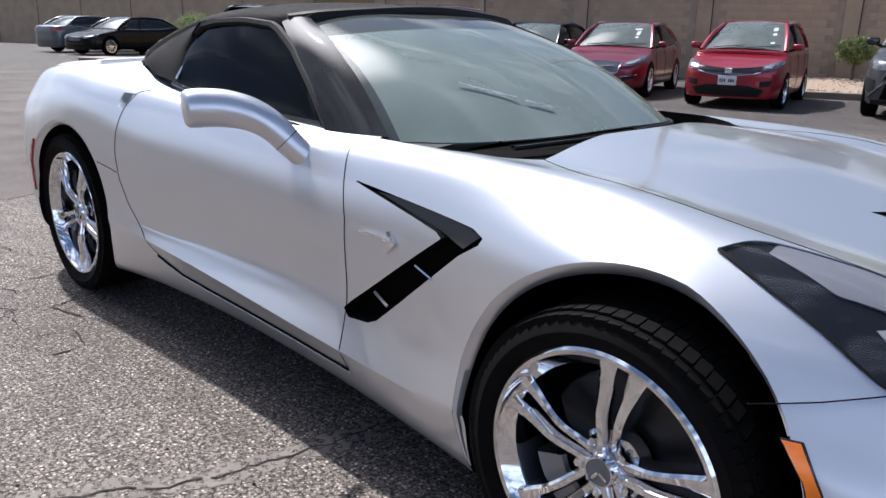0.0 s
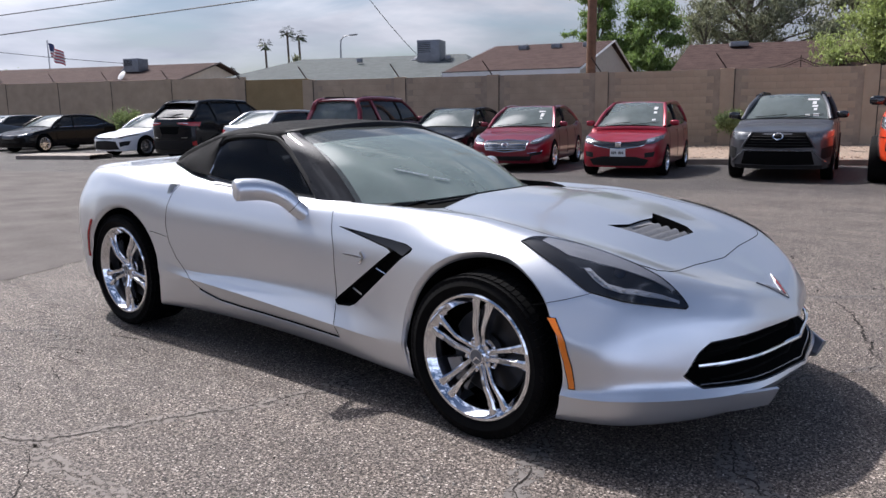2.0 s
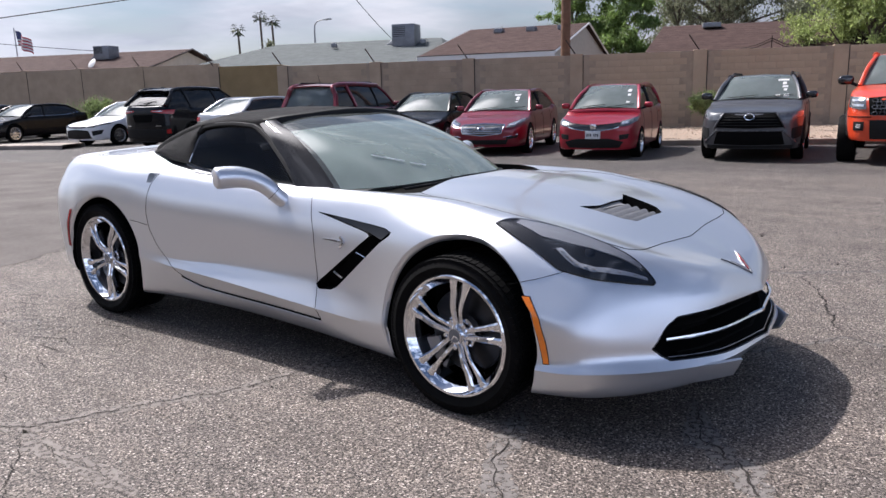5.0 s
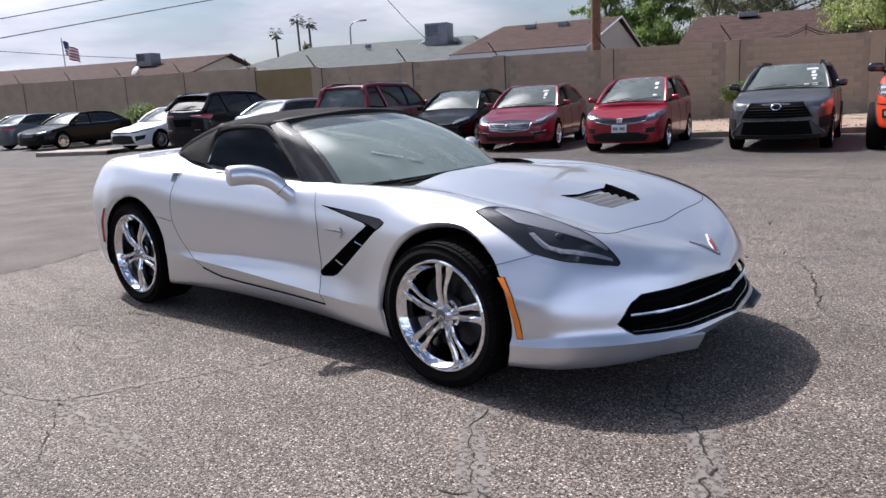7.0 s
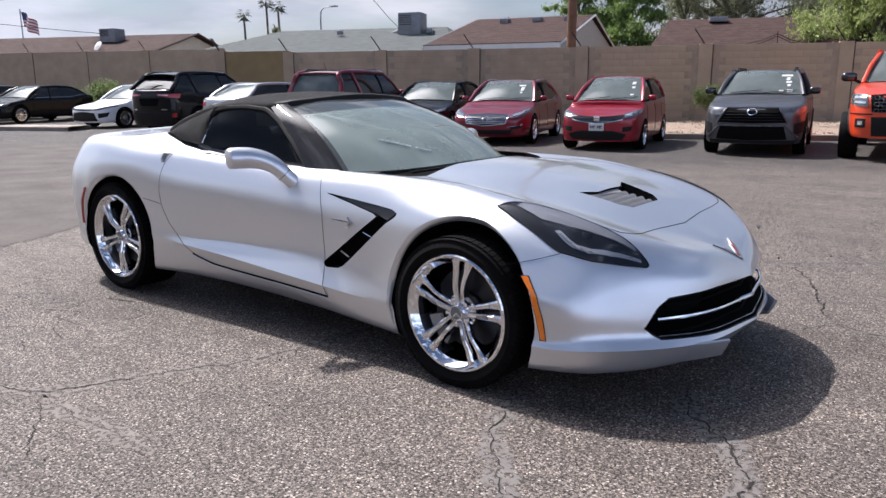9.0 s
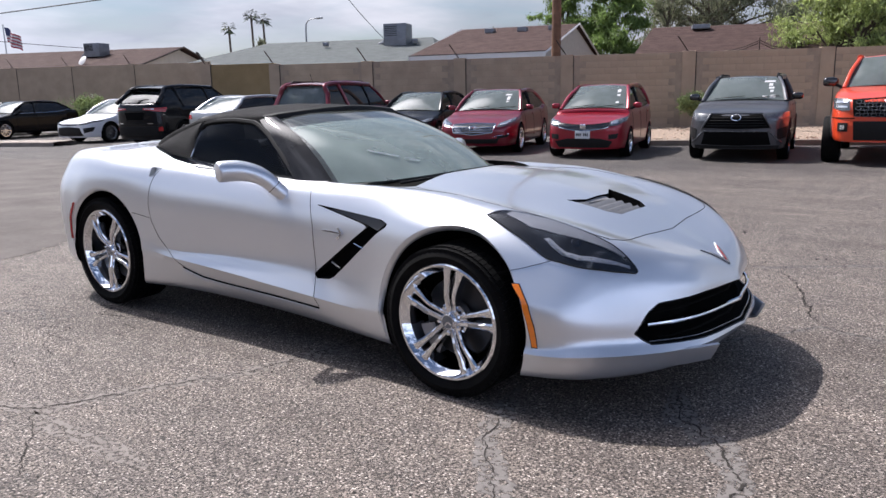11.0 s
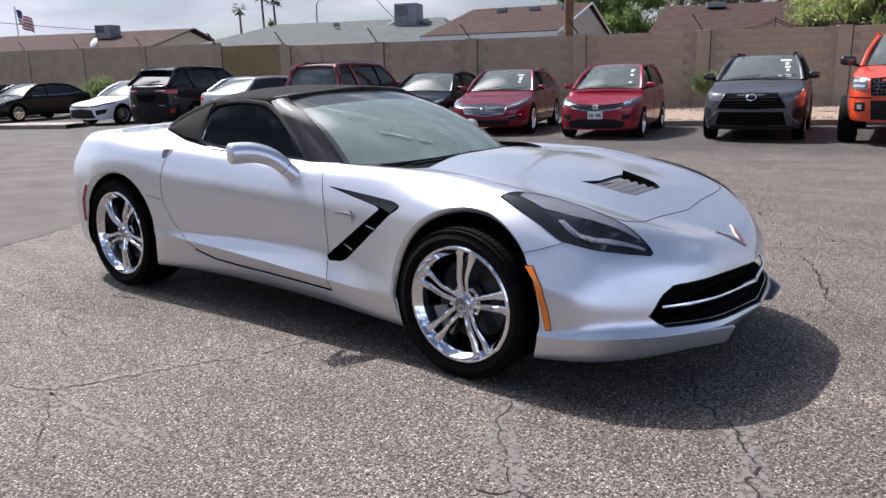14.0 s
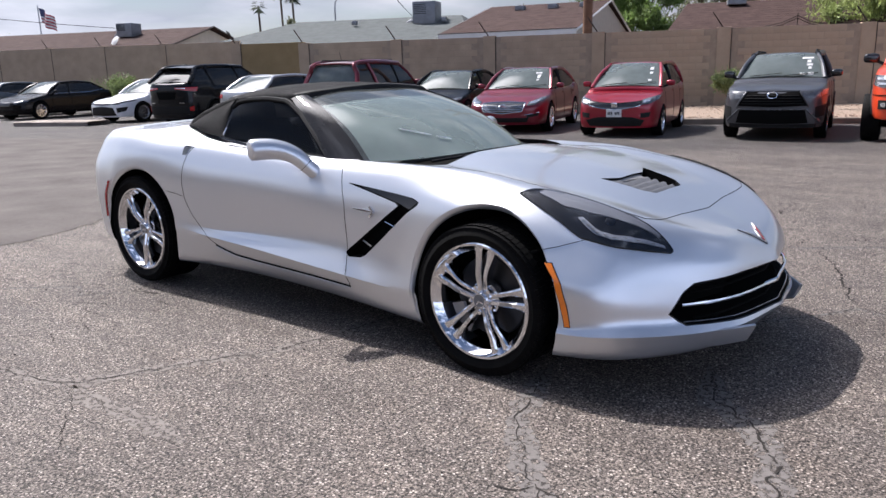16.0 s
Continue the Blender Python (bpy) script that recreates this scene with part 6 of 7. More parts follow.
for s in (-1, 1):
    T["panel"]([(s * .68, .96), (s * .82, .96), (s * .96, 1.0)], [(s * .70, 1.14), (s * .82, 1.16), (s * .96, 1.17)], F, .012, LAMP_BG, "headlight", n=12)
    hl = c.children[-1]
    for zz in (1.02, 1.10):
        T["panel"]([(s * .72, zz - .018), (s * .90, zz - .012)], [(s * .72, zz + .018), (s * .90, zz + .022)], F, .020, LAMP_SILVER, "reflector", hl, n=6)
    fog = T["panel"]([(s * .70, .60), (s * .86, .60)], [(s * .70, .75), (s * .86, .75)], F, .012, BLACK_MATT, "fog_housing", n=6)
    T["panel"]([(s * .745, .64), (s * .815, .64)], [(s * .745, .71), (s * .815, .71)], F, .020, LAMP_SILVER, "fog_lamp", fog, n=6)
    part("bumper_gap", tube_bm([F(s * y, .83)[0] + Vector((.004, 0, 0)) for y in np.linspace(.60, .97, 8)], .010, 5), GAP, c)
T["panel"]([(-.60, .46), (.60, .46)], [(-.62, .78), (.62, .78)], F, .014, BLACK_MATT, "lower_intake", n=14)

# black saloon half behind the red one
c, T = parked_car("black_sedan", row_pose(-11.0, 12.3, -72), BLACKP, "black sedan with chrome window trim", 4.87, 1.85, 1.45, 2.83, .93, .86, .96, .66, -.45, -1.25, -2.75, -3.35, 1.06, .335)
for s in (-1, 1):
    T["panel"]([(s * .55, .62), (s * .86, .72)], [(s * .56, .70), (s * .86, .80)], T["front"], .010, LAMP_BG, "headlight", n=10)
# maroon sport utility, tail towards the lot
c, T = parked_car("maroon_suv", row_pose(-13.7, 13.8, 104), MAROON, "maroon sport utility car parked nose to the wall, roof rails", 4.80, 1.90, 1.74, 2.80, .95, 1.05, 1.12, .90, -.40, -1.10, -3.35, -3.60, 1.12, .36, "suv", rails=True)
plate(c, T, 0, .80, True)
part("roof_spoiler", thick_sheet([[Vector((x + .05 * (y / .6) ** 2, y, z - .03 * (y / .6) ** 2)) for y in np.linspace(-.58, .58, 13)] for x, z in ((-3.10, 1.745), (-3.32, 1.73), (-3.48, 1.70))], .03, (-3.2, 0, 1.3)), MAROON, c)
part("aerial", tube_bm([(-3.0, 0, 1.74), (-3.12, 0, 1.98)], .006, 5), BLACK_MATT, c)
part("rear_wiper", tube_bm([(-3.62, .0, 1.20), (-3.56, -.22, 1.26), (-3.55, -.40, 1.27)], .012, 5), BLACK_MATT, c)
# silver saloon
c, T = parked_car("silver_sedan", row_pose(-17.05, 13.8, 97), paint("pale_silver_paint", (.42, .43, .45), .6), "pale silver sedan seen from its tail", 4.7, 1.82, 1.46, 2.75, .92, .86, .96, .66, -.42, -1.22, -2.70, -3.30, 1.06, .33, mirror_mat=BLACK_MATT)
for s in (-1, 1):
    T["panel"]([(s * .50, .82), (s * .84, .82)], [(s * .50, .94), (s * .84, .94)], T["tail"], .010, RED_LENS, "tail_light", n=8)
# blue-black sport utility, tail towards the lot
c, T = parked_car("dark_suv", row_pose(-20.5, 13.55, 104), NAVY, "blue-black sport utility car with red tail lights and roof spoiler", 4.95, 1.93, 1.81, 2.85, 1.0, 1.08, 1.17, .92, -.40, -1.15, -3.20, -3.78, 1.30, .37, "suv", clad=BLACK_MATT, glass=BG_SIDE)
for s in (-1, 1):
    tl = T["panel"]([(s * .34, 1.10), (s * .62, 1.07), (s * .90, 1.03)], [(s * .34, 1.145), (s * .62, 1.15), (s * .90, 1.16)], T["tail"], .012, RED_LENS, "tail_light", n=12)
    T["panel"]([(s * .40, 1.12), (s * .70, 1.115)], [(s * .40, 1.13), (s * .70, 1.13)], T["tail"], .020, LAMP_SILVER, "light_bar", tl, n=8)
    T["panel"]([(s * .78, .46), (s * .86, .46)], [(s * .78, .56), (s * .86, .60)], T["tail"], .018, RED_LENS, "reflector", n=5)
    T["panel"]([(s * .48, .68), (s * .66, .68)], [(s * .48, .70), (s * .66, .70)], T["tail"], .018, CHROME, "badge", n=6)
T["panel"]([(-.32, .80), (.32, .80)], [(-.40, 1.02), (.40, 1.02)], T["tail"], .006, VOID, "tailgate_recess", n=8)
T["panel"]([(-.74, .34), (.74, .34)], [(-.80, .60), (.80, .60)], T["tail"], .012, BLACK_MATT, "rear_bumper", n=12)
part("roof_spoiler", thick_sheet([[Vector((x - .05 * (y / .6) ** 2 * -1, y, z - .03 * (y / .6) ** 2)) for y in np.linspace(-.60, .60, 13)] for x, z in ((-3.05, 1.80), (-3.30, 1.79), (-3.52, 1.755))], .03, (-3.2, 0, 1.3)), NAVY, c)
part("rear_wiper", tube_bm([(-3.80, .02, 1.36), (-3.72, -.22, 1.40), (-3.70, -.38, 1.41)], .012, 5), BLACK_MATT, c)
part("roof_fin", thick_sheet([[Vector((x, y, z)) for y in (-.012, .012)] for x, z in ((-3.12, 1.81), (-3.02, 1.86), (-2.85, 1.82))], .012, (-3, 0, 1.5)), NAVY, c)
# white saloon
c, T = parked_car("white_sedan", row_pose(-23.7, 10.65, -81), WHITEP, "white sedan with a wide black lower grille", 4.88, 1.84, 1.445, 2.825, .97, .84, .95, .68, -.42, -1.22, -2.75, -3.35, 1.05, .335, mirror_mat=BLACK_MATT)
F = T["front"]
T["panel"]([(-.62, .26), (0, .24), (.62, .26)], [(-.52, .52), (0, .56), (.52, .52)], F, .012, BLACK_MATT, "lower_grille", n=16)
T["panel"]([(-.42, .60), (0, .58), (.42, .60)], [(-.44, .645), (0, .65), (.44, .645)], F, .010, BLACK_GLOSS, "grille", n=12)
for s in (-1, 1):
    T["panel"]([(s * .46, .61), (s * .70, .62), (s * .88, .72)], [(s * .47, .66), (s * .70, .69), (s * .88, .76)], F, .010, BLACK_GLOSS, "headlight", n=12)
    T["panel"]([(s * .66, .34), (s * .84, .40)], [(s * .64, .50), (s * .86, .54)], F, .008, BLACK_MATT, "side_intake", n=8)
# black saloon with bright wheels
c, T = parked_car("black_sedan", row_pose(-30.4, 10.05, -74), BLACKP, "black sedan with bright multi-spoke wheels", 4.83, 1.87, 1.44, 2.88, .90, .88, .98, .70, -.48, -1.25, -2.75, -3.35, 1.07, .34, rim=CHROME)
F = T["front"]
T["panel"]([(-.30, .52), (.30, .52)], [(-.34, .68), (.34, .68)], F, .010, BLACK_GLOSS, "grille", n=10)
for s in (-1, 1):
    T["panel"]([(s * .50, .60), (s * .86, .68)], [(s * .50, .69), (s * .86, .76)], F, .010, LAMP_BG, "headlight", n=10)
# slate saloon at the end of the row
c, T = parked_car("grey_sedan", row_pose(-34.2, 12.9, 104), GREYB, "slate grey sedan with red tail lights", 4.8, 1.83, 1.45, 2.78, .92, .86, .96, .66, -.42, -1.22, -2.70, -3.30, 1.06, .335)
for s in (-1, 1):
    T["panel"]([(s * .45, .84), (s * .86, .86)], [(s * .45, .94), (s * .86, .96)], T["tail"], .010, RED_LENS, "tail_light", n=8)


# ---- boundary wall of concrete blocks, with piers and wire brackets ----
BLOCK = material("painted_block", (.36, .272, .190), .9, vary=.14, scale=2.2, bump=.35, bump_scale=70, per_piece=.05)
MORTAR = material("block_joint", (.29, .225, .165), .95, vary=.15, scale=5)
PIERS = [-14.71, -11.98, -8.48, -5.19, -1.61, 2.19, 6.18, 10.1, 14.0, 18.0, 22.0, 26.0, 30.0]
FAR_PIERS = [-52.0, -48.2, -44.6, -41.2, -38.0, -34.8, -31.3, -27.9, -24.2, -20.0]
WC, FC = 21.7, 30.6
M_WALL = Matrix(((WALL_D.x, WALL_N.x, 0, 0), (WALL_D.y, WALL_N.y, 0, 0), (0, 0, 1, 0), (0, 0, 0, 1)))
OCHRE = material("ochre_painted_block", (.26, .18, .085), .9, vary=.12, scale=2.2, bump=.3, bump_scale=70)


def wall_top(s):
    return 2.43 if s > -13 else 2.50


def pier(owner, s, c, top):
    part("pier", box_bm((s - .20, c - .018, -.2), (s + .20, c + .22, top + .03), .006), BLOCK, owner, smooth=False)
    part("pier_joint", box_bm((s + .205, c - .020, -.2), (s + .228, c - .004, top), 0), TRIM_JOINT, owner, smooth=False)


TRIM_JOINT = material("open_wall_joint", (.045, .036, .030), .95)
wall = tagged(new("wall_north"), "long tan painted concrete block wall with piers", "wall", kind="structure")
wall.matrix_world = M_WALL
for a, b in zip(PIERS, PIERS[1:]):
    part("wall_core", box_bm((a, WC + .004, -.2), (b, WC + .19, wall_top((a + b) / 2) - .004), 0), MORTAR if a > -14 else OCHRE, wall, smooth=False)
for s in PIERS:
    pier(wall, s, WC, wall_top(s))
far_wall = tagged(new("wall_west"), "tan block wall set further back behind parked cars", "wall", kind="structure")
far_wall.matrix_world = M_WALL
part("wall_core", box_bm((-52, FC, -.2), (-20, FC + .2, 3.07), 0), BLOCK, far_wall, smooth=False)
part("wall_core", box_bm((-14.9, WC + .1, -.2), (-14.7, FC + .2, 2.48), 0, m=Matrix()), BLOCK, far_wall, smooth=False)
part("wall_core", box_bm((-20.2, FC, -.2), (-14.7, FC + .2, 2.48), 0), BLOCK, far_wall, smooth=False)
for s in FAR_PIERS:
    pier(far_wall, s, FC, 3.07)
IRON = material("rusty_iron", (.045, .032, .026), .8, .3, vary=.4, scale=20)
bracket = bmesh.new()
tube_bm([(0, 0, -.10), (0, 0, .02), (-.30, -.02, .46)], .022, 6, bracket)
bme = bpy.data.meshes.new("wire_bracket")
bracket.to_mesh(bme)
bracket.free()
bme.materials.append(IRON)
for s, c, z in [(s, WC, wall_top(s)) for s in PIERS] + [(s, FC, 3.07) for s in FAR_PIERS]:
    ob = new("wire_bracket", bme)
    ob.matrix_world = M_WALL @ pose(s - .05, c + .05, z + .03)
    tagged(ob, "rusty leaning iron bracket on top of the wall", "bracket", "brackets on the wall")

# bent wire brace standing over the wall
a, b, c = at_wall(3.35, WC + .1, 2.44), at_wall(4.25, WC + .1, 2.72), at_wall(4.95, WC + .1, 2.46)
brace = bmesh.new()
for off in (0, .07):
    for p, q in ((a, b), (b, c)):
        tube_bm([p - Vector((0, 0, off)), p.lerp(q, .5) - Vector((0, 0, off + .05)), q - Vector((0, 0, off))], .014, 5, brace)
tube_bm([at_wall(4.25, WC + .1, 2.42), at_wall(4.25, WC + .1, 2.80)], .016, 5, brace)
tagged(mesh_object("wire_brace", brace, IRON), "dark iron brace with drooping wires on the wall", "bracket")

# added unseen wall behind the camera, darkens reflections in the convertible's side
south = mesh_object("wall_south", box_bm((-40, -17.4, -.2), (9, -17.0, 5.2), .02), material("reflection_wall_tan", (.30, .27, .24), .9, vary=.12, scale=.8, bump=.2, bump_scale=30))
tagged(south, "added unseen wall that darkens reflections in the convertible", "wall", kind="structure")

# utility pole, wires and street lamp
POLE = material("weathered_timber", (.15, .078, .045), .85, vary=.3, scale=5, bump=.4, bump_scale=40)
pole = tagged(new("utility_pole"), "tall brown timber utility pole behind the wall", "pole")
pole.location = at_wall(-2.05, 22.55)
part("shaft", tube_bm([(0, 0, -.2), (.02, .0, 4), (.08, .02, 11.5)], [.17, .155, .125], 14), POLE, pole)
part("crossarm", box_bm((-1.2, -.06, 10.6), (1.2, .06, 10.73), .01, m=pose(0, 0, 0, 0, 0, 23)), POLE, pole)
WIRE = material("black_cable", (.02, .02, .022), .6)


def cable(name, a, b, sag, r, label):
    a, b = Vector(a), Vector(b)
    pts = [a.lerp(b, t) - Vector((0, 0, sag * 4 * t * (1 - t))) for t in np.linspace(0, 1, 25)]
    tagged(mesh_object(name, tube_bm(pts, r, 5), WIRE), label, "cable", "overhead cables")


cable("overhead_cable", at_wall(-60, 24, 3.85), at_wall(-1.9, 22.75, 6.95), .06, .022, "thin black overhead power cable")
cable("overhead_cable", at_wall(-60, 24, 2.85), at_wall(-1.9, 22.75, 6.32), .06, .024, "thin black overhead power cable")
cable("overhead_cable", at_wall(-11.1, 23.8, 6.42), at_wall(-12.35, 36, 4.2), .15, .016, "slack service cable to a house roof")
cable("overhead_cable", at_wall(-46, 24, 6.6), at_wall(-30, 36, 4.3), .25, .016, "slack service cable to a house roof")
STEEL = material("galvanised_steel", (.32, .33, .34), .5, .7, vary=.15, scale=10)
lamp = tagged(new("street_lamp"), "grey steel street lamp with a curved arm far away", "street lamp")
lamp.location = at_wall(-27.3, 60)
part("pole", tube_bm([(0, 0, 0), (0, 0, 7.0), (.05, .02, 7.6)], [.10, .07, .06], 8), STEEL, lamp)
part("arm", tube_bm(spline([(.05, .02, 7.6), (.4, .1, 7.9), (1.1, .4, 8.02)], 5), .045, 6), STEEL, lamp)
part("lamp_head", box_bm((.85, .25, 7.95), (1.6, .62, 8.06), .04), STEEL, lamp)
flagpole = tagged(new("flagpole"), "white flagpole with a striped flag flying", "flagpole")
flagpole.location = at_wall(-54.2, 55)
part("pole", tube_bm([(0, 0, 0), (-.05, 0, 8.2)], .06, 8), WHITE_PAPER, flagpole)
flag_red, flag_blue = material("flag_red", (.38, .05, .07), .8, vary=.2, scale=3), material("flag_blue", (.04, .05, .13), .8)


def cloth(u, v):
    x = .15 + 2.6 * u
    return Vector((x, .18 * math.sin(u * 7 + v), 7.95 - 1.25 * v - .95 * u + .06 * math.sin(u * 9)))


for k in range(9):
    part("stripe", thick_sheet([[cloth(u, (k + e) / 9) for u in np.linspace(.0 if k > 4 else .36, 1, 12)] for e in (0, 1)], .01, (1, -3, 7)), flag_red if k % 2 == 0 else WHITE_PAPER, flagpole)
part("canton", thick_sheet([[cloth(u, v) for u in np.linspace(0, .36, 6)] for v in np.linspace(0, 5 / 9, 4)], .01, (1, -3, 7)), flag_blue, flagpole)

# ---- houses beyond the wall ----
SHINGLE_BR = material("brown_shingles", (.056, .035, .031), .95, vary=.25, scale=2.5, bump=.4, bump_scale=30, spec=.12)
SHINGLE_GR = material("grey_green_shingles", (.100, .110, .110), .95, vary=.14, scale=2.5, bump=.3, bump_scale=30, spec=.12)
STUCCO = material("cream_stucco", (.55, .49, .42), .9, vary=.08, scale=3, bump=.2, bump_scale=80)
SIDING = material("cream_siding", (.44, .40, .35), .75, vary=.08, scale=4, bump=.15, bump_scale=30)
FASCIA = material("white_fascia", (.70, .69, .67), .6, vary=.05, scale=5)
TRIM_DK = material("dark_trim", (.05, .035, .03), .7)
DUCT = material("grey_sheet_metal", (.20, .21, .23), .5, .5, vary=.15, scale=4)


def house(label, s0, s1, c0, c1, eave, ridge, shingle, wallmat, hip0=0.0, hip1=0.0, over=.45, fascia=FASCIA):
    """A gabled or hipped house, ridge along the wall's direction."""
    h = tagged(new("house"), label, "house", "houses beyond the wall")
    h.matrix_world = M_WALL
    cm = (c0 + c1) / 2
    bm = box_bm((s0, c0, -.2), (s1, c1, eave), 0)
    for s, hip in ((s0, hip0), (s1, hip1)):
        if not hip:
            v = [bm.verts.new(p) for p in ((s, c0, eave), (s, c1, eave), (s, cm, ridge - .10))]
            bm.faces.new(v)
    part("wall", bm, wallmat, h, smooth=False)
    e0, e1, zo = s0 - over, s1 + over, over * (ridge - eave) / (cm - c0)
    n = 14
    for k, (cc, d) in enumerate(((c0 - over, 1), (c1 + over, -1))):
        roof = new("roof")
        roof.parent = h
        for j in range(n):
            f0, f1 = j / n, (j + 1.12) / n
            pts = []
            for f, lift in ((f0, .019), (min(f1, 1.0), .015)):
                c = cc + (cm - cc) * f
                z = eave - zo + (ridge - eave + zo) * f + lift
                pts.append([Vector((e0 + hip0 * f, c, z)), Vector((e1 - hip1 * f, c, z))])
            part("shingle_course", thick_sheet([along(r, 6) for r in pts], .02, ((s0 + s1) / 2, cm, 0)), shingle, roof, smooth=False)
        part("fascia", box_bm((e0, cc - .02, eave - zo - .20), (e1, cc + .02, eave - zo + .02), .005), fascia, roof)
        part("drip_edge", box_bm((e0 - .01, cc - .035, eave - zo + .0), (e1 + .01, cc + .03, eave - zo + .036), .004), TRIM_DK, roof)
    for s, hip in ((e0, hip0), (e1, hip1)):
        if hip:
            rows = [[Vector((s + (hip if s == e0 else -hip) * f, c0 - over + (cm - c0 + over) * f, eave - zo + (ridge - eave + zo) * f + .02)),
                     Vector((s + (hip if s == e0 else -hip) * f, c1 + over - (c1 + over - cm) * f, eave - zo + (ridge - eave + zo) * f + .02))] for f in np.linspace(0, 1, 8)]
            part("hip_roof", thick_sheet(rows, .03, ((s0 + s1) / 2, cm, 0)), shingle, h)
        else:
            for cc in (c0 - over, c1 + over):
                part("bargeboard", tube_bm([(s, cc, eave - zo - .05), (s, cm, ridge + .0)], .05, 4), fascia, h)
    return h


def roof_vent(h, s, c, z, w=.3):
    part("roof_vent", box_bm((s - w, c - w, z), (s + w, c + w, z + .22), .04), DUCT, h)


def air_unit(s, c, z, w, d, hgt, label):
    u = tagged(new("air_conditioner"), label, "air conditioner", "rooftop air conditioners")
    u.matrix_world = M_WALL @ pose(s, c, z)
    part("casing", box_bm((-w / 2, -d / 2, 0), (w / 2, d / 2, hgt), .03), DUCT, u)
    for k in range(6):
        part("louvre", box_bm((-w * .44, -d / 2 - .02, hgt * (.45 + .08 * k)), (w * .1, -d / 2 - .004, hgt * (.45 + .08 * k) + .03), .004), BLACK_MATT, u)
    part("duct", box_bm((-w * .7, -d * .3, -.25), (w * .3, d * .3, .0), .03), DUCT, u)
    part("duct_elbow", tube_bm([(-w * .75, 0, -.30), (-w * .85, 0, .1), (-w * .62, 0, .22)], .16, 8), DUCT, u)


shed = house("brown-shingled house with a cream gable and white trim", -7.75, -2.2, 27.6, 40.4, 2.95, 4.45, SHINGLE_BR, SIDING, over=.22)
shed.matrix_world = M_WALL @ Matrix.Translation((-2.2, 34, 0)) @ Matrix.Rotation(radians(-8), 4, "Z") @ Matrix.Translation((2.2, -34, 0))
for s in (-6.0, -4.4, -2.9):
    roof_vent(shed, s, 32.6, 4.10, .22)
green = house("low house with a grey-green shingled hip roof", -23.0, -8.6, 32.0, 43.0, 2.9, 4.35, SHINGLE_GR, STUCCO, hip0=3.6, hip1=2.0)
for s in (-15.6, -10.6):
    roof_vent(green, s, 35.6, 3.95, .14)
air_unit(-11.7, 36.2, 3.85, 1.25, 1.2, 1.15, "grey rooftop air conditioner with ducts")
house("low brown-roofed house with a cream gable", -46.0, -26.0, 32.0, 43.5, 2.85, 4.36, SHINGLE_BR, STUCCO, hip0=1.5, fascia=TRIM_DK)
air_unit(-30.2, 36.0, 3.85, 1.05, .95, .78, "grey rooftop air conditioner")
dish = tagged(new("satellite_dish"), "pale satellite dish on a house roof", "satellite dish")
dish.matrix_world = M_WALL @ pose(-29.6, 33.9, 3.55, 60, 0, -20)
part("reflector", lathe_bm([(.001, .06), (.15, .045), (.30, .0), (.31, .01)], 24, "z"), FASCIA, dish)
part("mount", tube_bm([(0, 0, 0), (0, -.3, -.3)], .03, 6), STEEL, dish)
rightH = house("brown-shingled low house behind the trees", .9, 17.0, 30.5, 41.0, 2.75, 4.25, SHINGLE_BR, STUCCO, hip0=1.0)
roof_vent(rightH, 3.6, 35.0, 4.05, .4)
house("distant house with a green shingled roof", -58, -47.5, 40, 49, 2.9, 4.4, SHINGLE_GR, STUCCO)

# ---- trees, palms and shrubs ----
BARK = material("bark", (.11, .085, .065), .9, vary=.3, scale=6, bump=.5, bump_scale=30)


def leaf_material(name, color, glow=.45):
    """Leaves let part of the light through."""
    m = material(name, color, .55, vary=.25, scale=3, per_piece=.45)
    n, l = m.node_tree.nodes, m.node_tree.links
    b, out = n["Principled BSDF"], n["Material Output"]
    tr, mx = n.new("ShaderNodeBsdfTranslucent"), n.new("ShaderNodeMixShader")
    l.new(b.inputs["Base Color"].links[0].from_socket, tr.inputs["Color"])
    mx.inputs[0].default_value = glow
    l.new(b.outputs[0], mx.inputs[1]), l.new(tr.outputs[0], mx.inputs[2])
    l.new(mx.outputs[0], out.inputs["Surface"])
    return m


LEAF_A = leaf_material("fresh_green_leaves", (.175, .255, .070))
LEAF_B = leaf_material("pine_needles", (.19, .20, .12), .45)
LEAF_C = leaf_material("yellow_green_leaves", (.30, .36, .12))
LEAF_S = leaf_material("shrub_leaves", (.20, .25, .095), .35)


def leaf_cloud(clumps, count, size, rnd, long=1.0, droop=0.0):
    """Many small bent leaves spread over clumps given as (centre, radii)."""
    vs, fs = [], []
    wts = [c[1][0] * c[1][1] * c[1][2] for c in clumps]
    for ctr, rad in rnd.choices(clumps, wts, k=count):
        d = Vector((rnd.gauss(0, 1), rnd.gauss(0, 1), rnd.gauss(0, 1))).normalized()
        q = abs(rnd.gauss(0, .62))
        p = Vector(ctr) + Vector((d.x * rad[0], d.y * rad[1], d.z * rad[2])) * q
        e = Euler((rnd.random() * 6.3, rnd.random() * 6.3, rnd.random() * 6.3)).to_matrix()
        k = size * rnd.uniform(.6, 1.35)
        a, b = e @ Vector((k * long, 0, 0)), e @ Vector((0, k * .5, 0))
        up = e @ Vector((0, 0, k * .2))
        a.z -= droop * k
        n = len(vs)
        vs += [tuple(p - a), tuple(p - b + up), tuple(p + a), tuple(p + b + up)]
        fs += [(n, n + 1, n + 2), (n, n + 2, n + 3)]
    return vs, fs


